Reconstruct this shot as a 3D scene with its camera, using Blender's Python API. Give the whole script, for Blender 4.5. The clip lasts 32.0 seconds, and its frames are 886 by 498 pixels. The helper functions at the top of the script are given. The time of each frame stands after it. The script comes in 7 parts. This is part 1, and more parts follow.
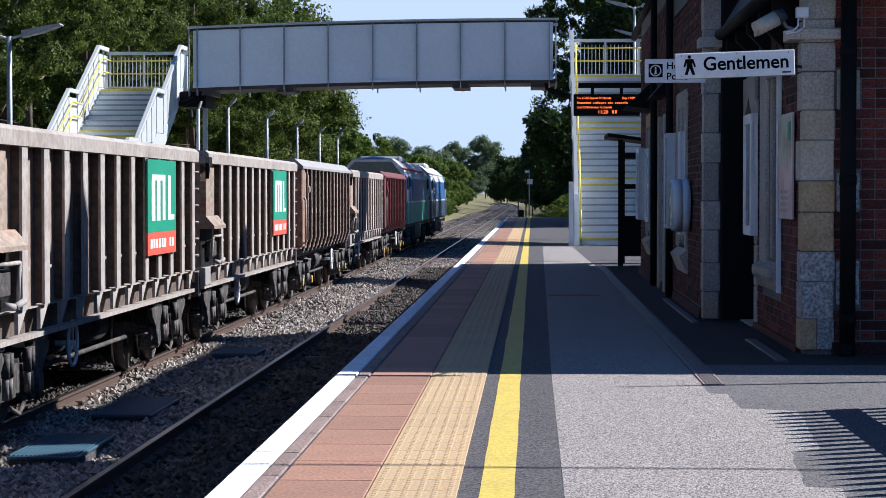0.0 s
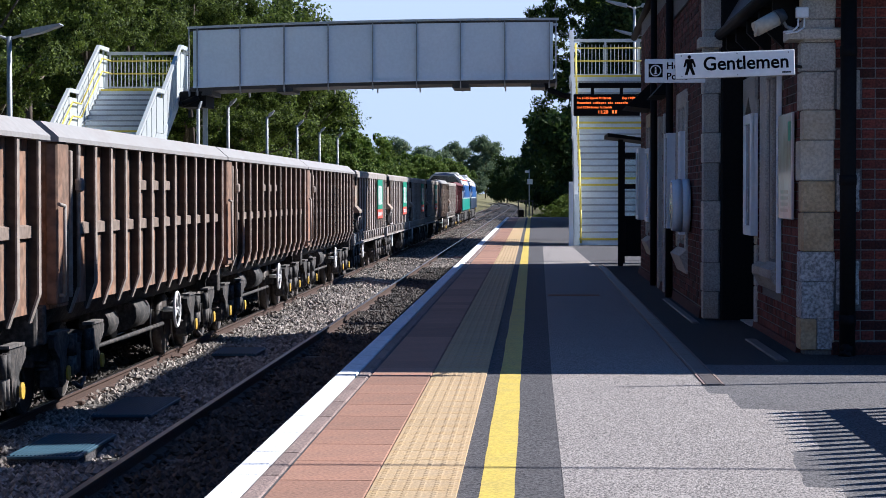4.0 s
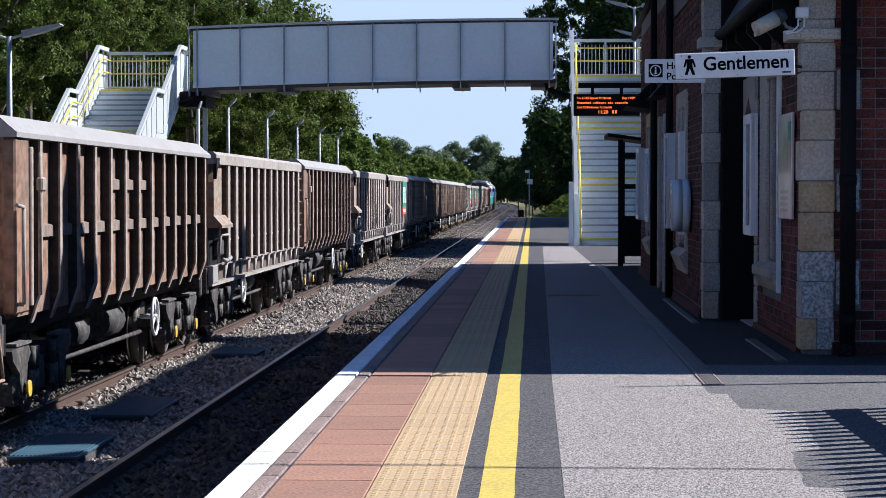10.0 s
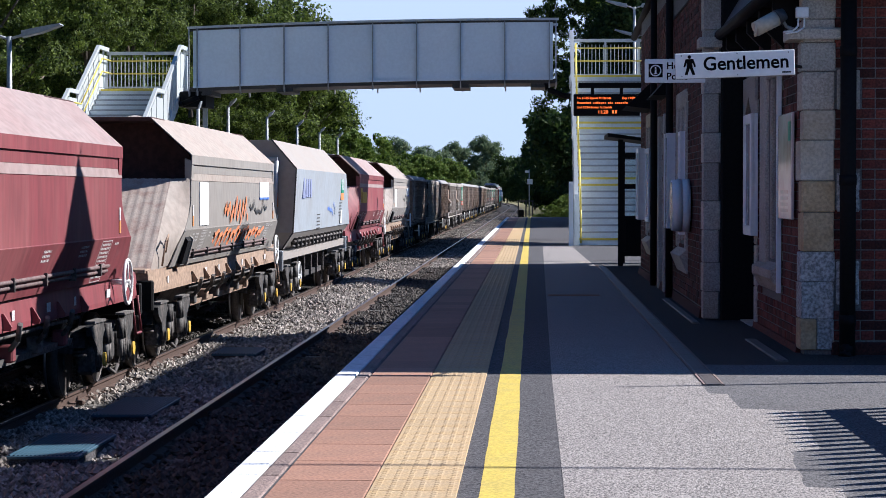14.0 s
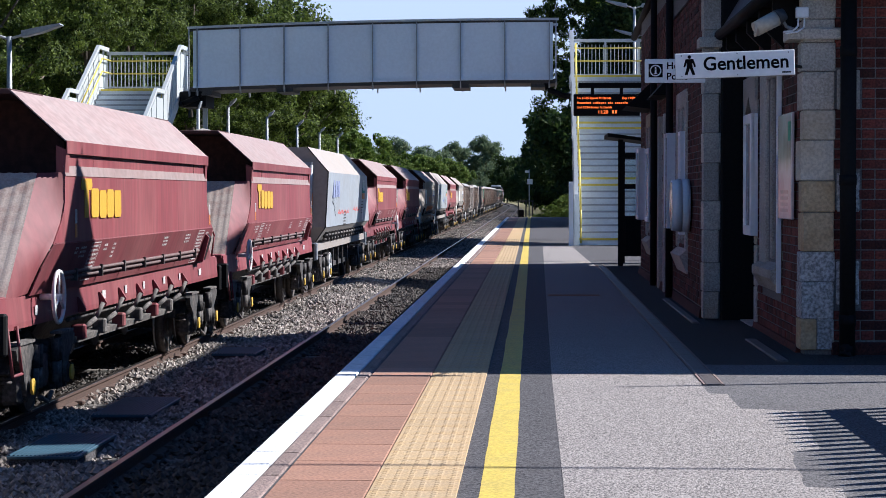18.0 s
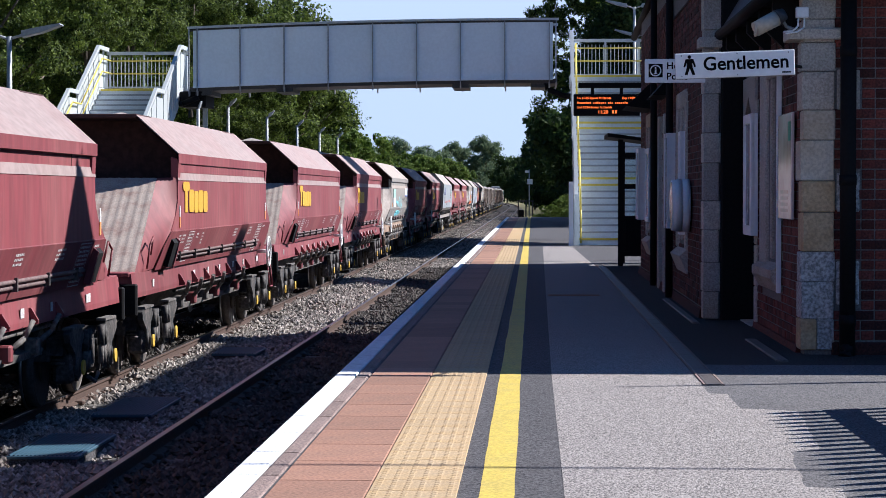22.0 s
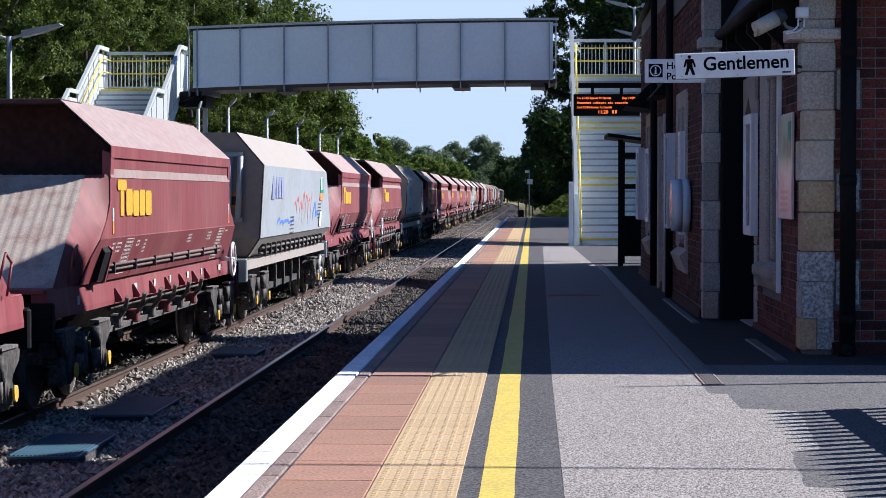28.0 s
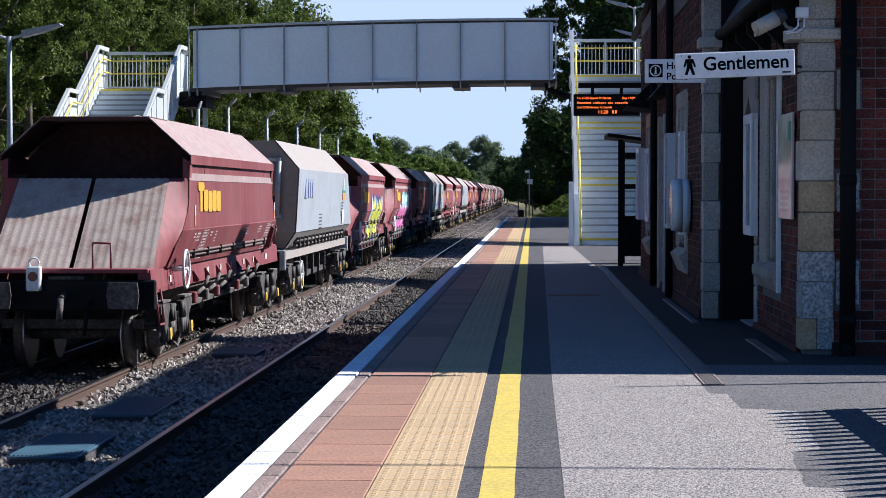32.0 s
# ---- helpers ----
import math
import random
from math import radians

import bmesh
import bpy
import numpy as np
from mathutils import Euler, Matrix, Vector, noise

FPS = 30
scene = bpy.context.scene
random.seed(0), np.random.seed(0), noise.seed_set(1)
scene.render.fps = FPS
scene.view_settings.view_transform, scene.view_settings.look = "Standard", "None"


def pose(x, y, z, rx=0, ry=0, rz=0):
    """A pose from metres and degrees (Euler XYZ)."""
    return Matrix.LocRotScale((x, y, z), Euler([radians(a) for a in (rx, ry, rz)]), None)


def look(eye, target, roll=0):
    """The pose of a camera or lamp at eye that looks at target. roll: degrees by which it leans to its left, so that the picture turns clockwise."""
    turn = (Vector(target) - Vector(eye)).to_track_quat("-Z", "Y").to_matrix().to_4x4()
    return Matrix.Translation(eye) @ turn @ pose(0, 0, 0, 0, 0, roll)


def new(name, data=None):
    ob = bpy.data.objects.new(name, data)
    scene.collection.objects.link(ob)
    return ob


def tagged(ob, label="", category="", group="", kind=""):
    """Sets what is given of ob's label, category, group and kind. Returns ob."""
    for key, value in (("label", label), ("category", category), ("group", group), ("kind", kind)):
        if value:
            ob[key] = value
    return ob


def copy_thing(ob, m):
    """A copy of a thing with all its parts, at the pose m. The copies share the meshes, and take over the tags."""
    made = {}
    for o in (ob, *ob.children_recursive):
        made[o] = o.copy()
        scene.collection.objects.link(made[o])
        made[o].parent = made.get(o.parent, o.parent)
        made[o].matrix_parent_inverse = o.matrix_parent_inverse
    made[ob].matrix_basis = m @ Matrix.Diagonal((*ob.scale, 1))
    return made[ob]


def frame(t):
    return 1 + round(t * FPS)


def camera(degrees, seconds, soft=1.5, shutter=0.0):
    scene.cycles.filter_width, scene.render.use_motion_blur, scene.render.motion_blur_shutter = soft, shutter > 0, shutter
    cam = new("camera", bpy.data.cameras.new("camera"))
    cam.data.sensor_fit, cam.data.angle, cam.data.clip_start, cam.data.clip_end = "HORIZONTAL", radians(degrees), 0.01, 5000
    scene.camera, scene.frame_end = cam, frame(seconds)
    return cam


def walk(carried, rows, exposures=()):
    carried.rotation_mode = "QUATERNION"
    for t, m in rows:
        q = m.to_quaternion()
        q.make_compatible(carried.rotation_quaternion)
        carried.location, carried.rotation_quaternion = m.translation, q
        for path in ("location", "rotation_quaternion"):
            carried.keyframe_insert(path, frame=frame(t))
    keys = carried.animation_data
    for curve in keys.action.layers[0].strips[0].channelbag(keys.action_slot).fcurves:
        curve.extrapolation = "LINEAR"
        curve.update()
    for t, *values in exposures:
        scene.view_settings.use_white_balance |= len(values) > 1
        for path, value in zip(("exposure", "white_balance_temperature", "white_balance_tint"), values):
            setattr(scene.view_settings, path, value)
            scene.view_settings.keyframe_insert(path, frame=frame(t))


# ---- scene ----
# Station platform seen along the line; the long lens stands still.
# x: to the building, y: along the line, z: up from the platform surface. Rail tops lie at RAIL.
EYE = (0.0, 0.0, 1.38)
cam = camera(22.73, 32.0, soft=0.6)
STAND = pose(0.0, 0.0, 1.38, 90.0 - 1.4394, 0.0, 2.3155)
walk(cam, [(0.0, STAND), (32.0, STAND)], exposures=[(0.0, 0.92, 5000, 10), (32.0, 0.92, 5000, 10)])

RAIL = -1.05
BED = -1.24
TRACK_NEAR = -2.98
TRACK_FAR = -6.39
SPEED = 17.684


def bend(y):
    """Sideways drift of the line where it curves away to the left, and its heading."""
    d = max(0.0, y - 350.0)
    return -d * d / 11000.0, math.degrees(math.atan(d / 5500.0))


# ---- light ----
SUN_SIDE, SUN_AHEAD, SUN_UP = 0.894, 0.447, radians(38.5)
world = bpy.data.worlds.new("sky")
scene.world = world
world.use_nodes = True
wt = world.node_tree
sky = wt.nodes.new("ShaderNodeTexSky")
sky.sky_type = "NISHITA"
sky.sun_disc = False
sky.sun_elevation = SUN_UP
sky.sun_rotation = math.atan2(SUN_SIDE, SUN_AHEAD)
sky.air_density, sky.dust_density, sky.ozone_density = 1.0, 0.0, 8.0
wt.links.new(sky.outputs[0], wt.nodes["Background"].inputs[0])
wt.nodes["Background"].inputs[1].default_value = 0.039
sun_data = bpy.data.lights.new("sun", "SUN")
sun_data.energy, sun_data.angle, sun_data.color = 5.0, radians(0.53), (1.0, 0.83, 0.63)
sun = new("sun", sun_data)
toward = Vector((SUN_SIDE * math.cos(SUN_UP), SUN_AHEAD * math.cos(SUN_UP), math.sin(SUN_UP)))
sun.matrix_world = look(toward * 60, (0, 0, 0))
# ---- materials ----
def material(name, color, rough=0.7, metal=0.0, grain=40.0, spread=0.18, stain=1.2, stain_color=None, stain_amount=0.35,
             bump=0.15, per_object=0.0, stretch=(1, 1, 1), spec=0.5, local=False):
    """Base colour with fine grain, broad stains, relief and, where asked, a shift from object to object."""
    m = bpy.data.materials.new(name)
    m.use_nodes = True
    nt = m.node_tree
    b = nt.nodes["Principled BSDF"]
    b.inputs["Roughness"].default_value = rough
    b.inputs["Metallic"].default_value = metal
    b.inputs["Specular IOR Level"].default_value = spec
    co = nt.nodes.new("ShaderNodeTexCoord")
    mp = nt.nodes.new("ShaderNodeMapping")
    mp.inputs["Scale"].default_value = stretch
    nt.links.new(co.outputs["Object"], mp.inputs[0])
    fine = nt.nodes.new("ShaderNodeTexNoise")
    fine.inputs["Scale"].default_value = grain
    fine.inputs["Detail"].default_value = 5
    broad = nt.nodes.new("ShaderNodeTexNoise")
    broad.inputs["Scale"].default_value = stain
    broad.inputs["Detail"].default_value = 6
    broad.inputs["Roughness"].default_value = 0.65
    for n in (fine, broad):
        nt.links.new(mp.outputs[0], n.inputs["Vector"])
    r1 = nt.nodes.new("ShaderNodeMapRange")
    r1.inputs[1].default_value, r1.inputs[2].default_value = 0.36, 0.64
    r1.inputs[3].default_value, r1.inputs[4].default_value = 1 - spread, 1 + spread
    nt.links.new(fine.outputs[0], r1.inputs[0])
    mix = nt.nodes.new("ShaderNodeMix")
    mix.data_type = "RGBA"
    mix.inputs[6].default_value = (*color, 1)
    mix.inputs[7].default_value = (*(stain_color or tuple(c * 0.6 for c in color)), 1)
    r2 = nt.nodes.new("ShaderNodeMapRange")
    r2.inputs[1].default_value, r2.inputs[2].default_value = 0.45, 0.72
    r2.inputs[3].default_value, r2.inputs[4].default_value = 0.0, stain_amount
    nt.links.new(broad.outputs[0], r2.inputs[0])
    nt.links.new(r2.outputs[0], mix.inputs[0])
    mul = nt.nodes.new("ShaderNodeMix")
    mul.data_type, mul.blend_type = "RGBA", "MULTIPLY"
    mul.inputs[0].default_value = 1.0
    nt.links.new(mix.outputs[2], mul.inputs[6])
    nt.links.new(r1.outputs[0], mul.inputs[7])
    out = mul.outputs[2]
    if per_object:
        oi = nt.nodes.new("ShaderNodeObjectInfo")
        hs = nt.nodes.new("ShaderNodeHueSaturation")
        rr = nt.nodes.new("ShaderNodeMapRange")
        rr.inputs[3].default_value, rr.inputs[4].default_value = 1 - per_object, 1 + per_object
        nt.links.new(oi.outputs["Random"], rr.inputs[0])
        nt.links.new(rr.outputs[0], hs.inputs["Value"])
        nt.links.new(out, hs.inputs["Color"])
        out = hs.outputs[0]
    nt.links.new(out, b.inputs["Base Color"])
    if bump:
        bp = nt.nodes.new("ShaderNodeBump")
        bp.inputs["Strength"].default_value = bump
        bp.inputs["Distance"].default_value = 0.02
        nt.links.new(fine.outputs[0], bp.inputs["Height"])
        nt.links.new(bp.outputs[0], b.inputs["Normal"])
    return m


def glow(name, color, strength):
    m = bpy.data.materials.new(name)
    m.use_nodes = True
    b = m.node_tree.nodes["Principled BSDF"]
    b.inputs["Base Color"].default_value = (*[c * 0.3 for c in color], 1)
    b.inputs["Emission Color"].default_value = (*color, 1)
    b.inputs["Emission Strength"].default_value = strength
    return m


M = {}
M["asphalt_dark"] = material("asphalt_dark", (0.076, 0.071, 0.075), 0.9, grain=65, spread=0.8, stain=0.7, bump=0.5)
M["asphalt_pale"] = material("asphalt_pale", (0.28, 0.252, 0.236), 0.92, grain=85, spread=0.85, stain=0.5, stain_amount=0.25, bump=0.5)
# asphalt blackened to paint the building's shade into the colour
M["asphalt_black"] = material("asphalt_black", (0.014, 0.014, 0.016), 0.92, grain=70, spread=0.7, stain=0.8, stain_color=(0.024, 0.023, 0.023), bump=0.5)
M["asphalt_grey"] = material("asphalt_grey", (0.122, 0.115, 0.118), 0.92, grain=75, spread=0.7, stain=0.8, bump=0.5)
M["coping"] = material("coping", (0.345, 0.183, 0.118), 0.85, grain=55, spread=0.25, stain=1.6, stain_color=(0.25, 0.15, 0.105), stain_amount=0.8, per_object=0.2)
M["kerb"] = material("kerb", (0.26, 0.19, 0.165), 0.9, grain=60, spread=0.45, stain=2.0, bump=0.5, per_object=0.1)
M["white_line"] = material("white_line", (0.86, 0.87, 0.88), 0.75, grain=38, spread=0.14, stain=5, stain_color=(0.50, 0.48, 0.46), stain_amount=0.5, bump=0.6, per_object=0.06)
M["yellow_line"] = material("yellow_line", (0.62, 0.47, 0.07), 0.7, grain=60, spread=0.2, stain=3.0, stain_color=(0.4, 0.33, 0.12), stain_amount=0.4)
M["tactile"] = material("tactile", (0.49, 0.335, 0.155), 0.85, grain=60, spread=0.16, stain=1.6, stain_color=(0.42, 0.35, 0.26), stain_amount=0.6, per_object=0.05)
M["joint"] = material("joint", (0.09, 0.075, 0.065), 0.95, grain=60, spread=0.3)
M["ballast"] = material("ballast", (0.085, 0.074, 0.065), 0.9, grain=14, spread=0.6, stain=0.25, stain_color=(0.12, 0.096, 0.08), stain_amount=0.6, bump=0.9)
M["stones"] = material("stones", (0.275, 0.245, 0.215), 0.88, grain=25, spread=0.35, stain=0.4, stain_color=(0.16, 0.13, 0.105), stain_amount=0.7, per_object=0.2)
# stone colour darkened to paint the shade that lies over the tracks
M["stones_shaded"] = material("stones_shaded", (0.065, 0.056, 0.048), 0.88, grain=25, spread=0.35, stain=0.4, stain_color=(0.08, 0.062, 0.05), stain_amount=0.7)
M["rail_rust"] = material("rail_rust", (0.075, 0.043, 0.03), 0.85, grain=60, spread=0.3, stain=3)
M["rail_top"] = material("rail_top", (0.32, 0.28, 0.26), 0.3, metal=1.0, grain=30, spread=0.12, bump=0.05)
M["sleeper"] = material("sleeper", (0.13, 0.12, 0.105), 0.9, grain=35, spread=0.3, stain=3)
M["grass"] = material("grass", (0.17, 0.155, 0.06), 0.95, grain=8, spread=0.5, stain=0.15, stain_color=(0.16, 0.13, 0.05), stain_amount=0.6, bump=0.8)
M["steel_pale"] = material("steel_pale", (0.55, 0.575, 0.575), 0.4, grain=20, spread=0.05, stain=1.0, stain_color=(0.44, 0.45, 0.44), stain_amount=0.35, bump=0.04)
M["steel_panel"] = material("steel_panel", (0.82, 0.90, 0.97), 0.45, grain=12, spread=0.03, stain=0.8, stain_color=(0.74, 0.80, 0.86), stain_amount=0.4, bump=0.03)
M["steel_dark"] = material("steel_dark", (0.045, 0.047, 0.05), 0.6, grain=30, spread=0.2)
M["black_paint"] = material("black_paint", (0.006, 0.006, 0.007), 0.75, spec=0.2, grain=30, spread=0.2, bump=0.05)
M["yellow_rail"] = material("yellow_rail", (0.72, 0.58, 0.07), 0.45, grain=20, spread=0.08, bump=0.03)
M["tread"] = material("tread", (0.76, 0.81, 0.86), 0.6, grain=25, spread=0.05, stain=2)
M["tread_edge"] = material("tread_edge", (0.34, 0.37, 0.40), 0.6, grain=25, spread=0.1)
M["brick"] = material("brick", (0.075, 0.018, 0.013), 0.9, grain=45, spread=0.45, stain=7, stain_color=(0.05, 0.022, 0.02), stain_amount=0.9, bump=0.6, per_object=0.6)
M["mortar"] = material("mortar", (0.18, 0.175, 0.17), 0.95, grain=60, spread=0.25, bump=0.4)
M["stone"] = material("stone", (0.50, 0.47, 0.42), 0.9, grain=55, spread=0.22, stain=1.3, stain_color=(0.34, 0.28, 0.20), stain_amount=0.6, bump=0.7, per_object=0.15)
M["stone_buff"] = material("stone_buff", (0.52, 0.40, 0.24), 0.9, grain=40, spread=0.18, stain=2.4, stain_color=(0.36, 0.21, 0.08), stain_amount=0.8, bump=0.5, per_object=0.12)
M["stone_pale"] = material("stone_pale", (0.60, 0.55, 0.46), 0.9, grain=40, spread=0.15, stain=1.6, stain_color=(0.46, 0.36, 0.22), stain_amount=0.7, bump=0.5, per_object=0.1)
M["stone_rough"] = material("stone_rough", (0.42, 0.41, 0.40), 0.95, grain=38, spread=0.45, stain=5, stain_color=(0.28, 0.26, 0.23), stain_amount=0.5, bump=1.0, per_object=0.1)
M["slate"] = material("slate", (0.07, 0.07, 0.08), 0.7, grain=20, spread=0.3)
M["glass_dark"] = material("glass_dark", (0.02, 0.022, 0.025), 0.05, grain=4, spread=0.1, bump=0.0, spec=0.8)
M["white_sign"] = material("white_sign", (0.91, 0.93, 0.95), 0.5, grain=20, spread=0.03, stain=3, stain_color=(0.6, 0.6, 0.6), stain_amount=0.25, bump=0.02)
M["black_ink"] = material("black_ink", (0.006, 0.006, 0.007), 0.9, spec=0.05, grain=20, spread=0.1, bump=0)
M["led"] = glow("led", (1.0, 0.16, 0.02), 0.9)
M["galvanised"] = material("galvanised", (0.36, 0.38, 0.40), 0.5, metal=0.3, grain=25, spread=0.12, bump=0.05)
M["grating"] = material("grating", (0.05, 0.105, 0.15), 0.5, grain=20, spread=0.12)
M["patch_brown"] = material("patch_brown", (0.24, 0.11, 0.055), 0.9, grain=60, spread=0.5, stain=4)
M["drain_iron"] = material("drain_iron", (0.10, 0.085, 0.08), 0.52, spec=0.5, grain=40, spread=0.35, stain=3)
# rolling stock
M["box_brown"] = material("box_brown", (0.22, 0.142, 0.10), 0.85, grain=9, spread=0.3, stain=1.3, stain_color=(0.31, 0.15, 0.078), stain_amount=0.9, bump=0.15, per_object=0.15)
M["rib_brown"] = material("rib_brown", (0.33, 0.28, 0.24), 0.85, grain=12, spread=0.2, stain=1.2, stain_color=(0.17, 0.12, 0.09), stain_amount=0.6, per_object=0.08)
M["box_grey"] = material("box_grey", (0.31, 0.235, 0.185), 0.85, grain=9, spread=0.2, stain=1.1, stain_color=(0.25, 0.15, 0.10), stain_amount=0.7, bump=0.15, per_object=0.12)
M["rib_grey"] = material("rib_grey", (0.36, 0.325, 0.295), 0.85, grain=12, spread=0.15, stain=1.2, stain_color=(0.20, 0.15, 0.12), stain_amount=0.6)
M["box_red"] = material("box_red", (0.12, 0.02, 0.026), 0.8, grain=9, spread=0.2, stain=1.1)
# web colours darkened to carry the shade on rib sides and solebar
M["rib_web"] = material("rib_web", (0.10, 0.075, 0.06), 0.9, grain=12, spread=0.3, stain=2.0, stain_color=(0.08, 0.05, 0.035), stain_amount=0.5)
M["dark_web_shaded"] = material("dark_web_shaded", (0.045, 0.034, 0.027), 0.9, grain=12, spread=0.3, stain=2.0, stain_color=(0.06, 0.04, 0.03), stain_amount=0.5)
M["rib_dull"] = material("rib_dull", (0.24, 0.185, 0.15), 0.85, grain=12, spread=0.2, stain=1.2, stain_color=(0.17, 0.12, 0.09), stain_amount=0.6)
M["box_dusty"] = material("box_dusty", (0.29, 0.235, 0.185), 0.85, grain=10, spread=0.22, stain=1.6, stain_color=(0.33, 0.17, 0.10), stain_amount=0.9, per_object=0.1, stretch=(1, 0.6, 1.6))
M["loco_navy"] = material("loco_navy", (0.03, 0.05, 0.10), 0.4, grain=10, spread=0.08, bump=0.02)
M["hopper_red"] = material("hopper_red", (0.19, 0.036, 0.044), 0.66, grain=7, spread=0.14, stain=1.1, stain_color=(0.27, 0.10, 0.095), stain_amount=0.65, bump=0.05, per_object=0.14, stretch=(1, 1, 0.22))
M["hood_red"] = material("hood_red", (0.325, 0.245, 0.23), 0.7, grain=9, spread=0.12, stain=0.8, stain_color=(0.30, 0.15, 0.135), stain_amount=0.4, per_object=0.1, stretch=(1, 0.6, 1))
M["hopper_grey"] = material("hopper_grey", (0.30, 0.275, 0.25), 0.6, grain=8, spread=0.1, stain=0.9, stain_color=(0.27, 0.23, 0.2), stain_amount=0.6, per_object=0.1, stretch=(1, 1, 0.4))
M["hood_grey"] = material("hood_grey", (0.34, 0.29, 0.25), 0.75, grain=9, spread=0.12, stain=0.8, stain_color=(0.33, 0.24, 0.2), stain_amount=0.5, per_object=0.1)
M["tank_silver"] = material("tank_silver", (0.39, 0.42, 0.455), 0.5, metal=0.1, grain=7, spread=0.06, stain=0.8, stain_color=(0.30, 0.28, 0.26), stain_amount=0.55, per_object=0.08)
M["end_sheet"] = material("end_sheet", (0.48, 0.40, 0.34), 0.75, grain=45, spread=0.12, stain=3.5, stain_color=(0.26, 0.13, 0.10), stain_amount=0.7, bump=0.03, per_object=0.08)
# dark colour that paints the unlit inside of the hoppers
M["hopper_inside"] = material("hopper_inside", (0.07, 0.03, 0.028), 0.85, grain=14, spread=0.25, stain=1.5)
M["solebar_brown"] = material("solebar_brown", (0.33, 0.23, 0.16), 0.85, grain=15, spread=0.25, stain=1.5)
M["bogie"] = material("bogie", (0.036, 0.034, 0.033), 0.75, grain=20, spread=0.4, stain=2.5, stain_color=(0.15, 0.125, 0.11), stain_amount=0.8)
M["bogie_dusty"] = material("bogie_dusty", (0.115, 0.105, 0.097), 0.8, grain=18, spread=0.4, stain=4.0, stain_color=(0.26, 0.225, 0.20), stain_amount=0.8)
M["wheel"] = material("wheel", (0.10, 0.085, 0.075), 0.6, metal=0.3, grain=20, spread=0.25)
M["wheel_rim"] = material("wheel_rim", (0.5, 0.49, 0.48), 0.3, metal=1.0, grain=20, spread=0.1, bump=0)
M["axle_yellow"] = material("axle_yellow", (0.62, 0.40, 0.04), 0.6, grain=20, spread=0.2)
M["pipe_dusty"] = material("pipe_dusty", (0.15, 0.10, 0.095), 0.7, grain=20, spread=0.3, stain=2.0)
M["white_paint"] = material("white_paint", (0.75, 0.75, 0.74), 0.6, grain=20, spread=0.08, bump=0.02)
M["logo_green"] = material("logo_green", (0.02, 0.27, 0.16), 0.6, grain=15, spread=0.08, bump=0.02)
M["logo_red"] = material("logo_red", (0.70, 0.09, 0.05), 0.6, grain=15, spread=0.08, bump=0.02)
M["logo_orange"] = material("logo_orange", (0.72, 0.28, 0.08), 0.6, grain=15, spread=0.08, bump=0.02)
M["logo_yellow"] = material("logo_yellow", (0.62, 0.36, 0.02), 0.6, grain=15, spread=0.08, bump=0.02)
M["logo_blue"] = material("logo_blue", (0.27, 0.30, 0.47), 0.6, grain=15, spread=0.08, bump=0.02)
M["stone_load"] = material("stone_load", (0.34, 0.30, 0.27), 0.95, grain=12, spread=0.4, bump=0.9)
M["loco_blue"] = material("loco_blue", (0.035, 0.12, 0.36), 0.4, grain=10, spread=0.08, bump=0.02)
M["loco_green"] = material("loco_green", (0.03, 0.32, 0.25), 0.4, grain=10, spread=0.08, bump=0.02)
M["loco_white"] = material("loco_white", (0.62, 0.63, 0.62), 0.45, grain=10, spread=0.08, bump=0.02)
M["loco_roof"] = material("loco_roof", (0.52, 0.52, 0.52), 0.6, grain=10, spread=0.15, bump=0.03)
M["rim_grey"] = material("rim_grey", (0.31, 0.30, 0.295), 0.7, grain=12, spread=0.08, stain=1.0, stain_color=(0.25, 0.20, 0.17), stain_amount=0.4)
M["hood_beige"] = material("hood_beige", (0.34, 0.305, 0.275), 0.75, grain=9, spread=0.05, stain=0.8, stain_color=(0.34, 0.27, 0.22), stain_amount=0.5, per_object=0.08)
M["faded_white"] = material("faded_white", (0.60, 0.57, 0.56), 0.7, grain=30, spread=0.25, stain=6, stain_amount=0.5, bump=0.0)
# plants
M["bark"] = material("bark", (0.12, 0.095, 0.07), 0.95, grain=20, spread=0.4, bump=0.6)


def clear_glass():
    m = bpy.data.materials.new("clear_glass")
    m.use_nodes = True
    b = m.node_tree.nodes["Principled BSDF"]
    b.inputs["Base Color"].default_value = (0.9, 0.95, 0.95, 1)
    b.inputs["Roughness"].default_value = 0.02
    b.inputs["Transmission Weight"].default_value = 1.0
    b.inputs["IOR"].default_value = 1.1
    return m


M["clear_glass"] = clear_glass()


def island_variation(m, low, high):
    """Lets each loose piece of a joined mesh take its own shade."""
    nt = m.node_tree
    b = nt.nodes["Principled BSDF"]
    src = b.inputs["Base Color"].links[0].from_socket
    g = nt.nodes.new("ShaderNodeNewGeometry")
    r = nt.nodes.new("ShaderNodeMapRange")
    r.inputs[3].default_value, r.inputs[4].default_value = low, high
    nt.links.new(g.outputs["Random Per Island"], r.inputs[0])
    mul = nt.nodes.new("ShaderNodeMix")
    mul.data_type, mul.blend_type = "RGBA", "MULTIPLY"
    mul.inputs[0].default_value = 1.0
    nt.links.new(src, mul.inputs[6])
    nt.links.new(r.outputs[0], mul.inputs[7])
    nt.links.new(mul.outputs[2], b.inputs["Base Color"])


island_variation(M["stones"], 0.35, 1.75)
island_variation(M["stones_shaded"], 0.35, 1.75)
island_variation(M["brick"], 0.3, 2.1)
M["sky_distance"] = glow("sky_distance", (0.378, 0.392, 0.412), 1.0)
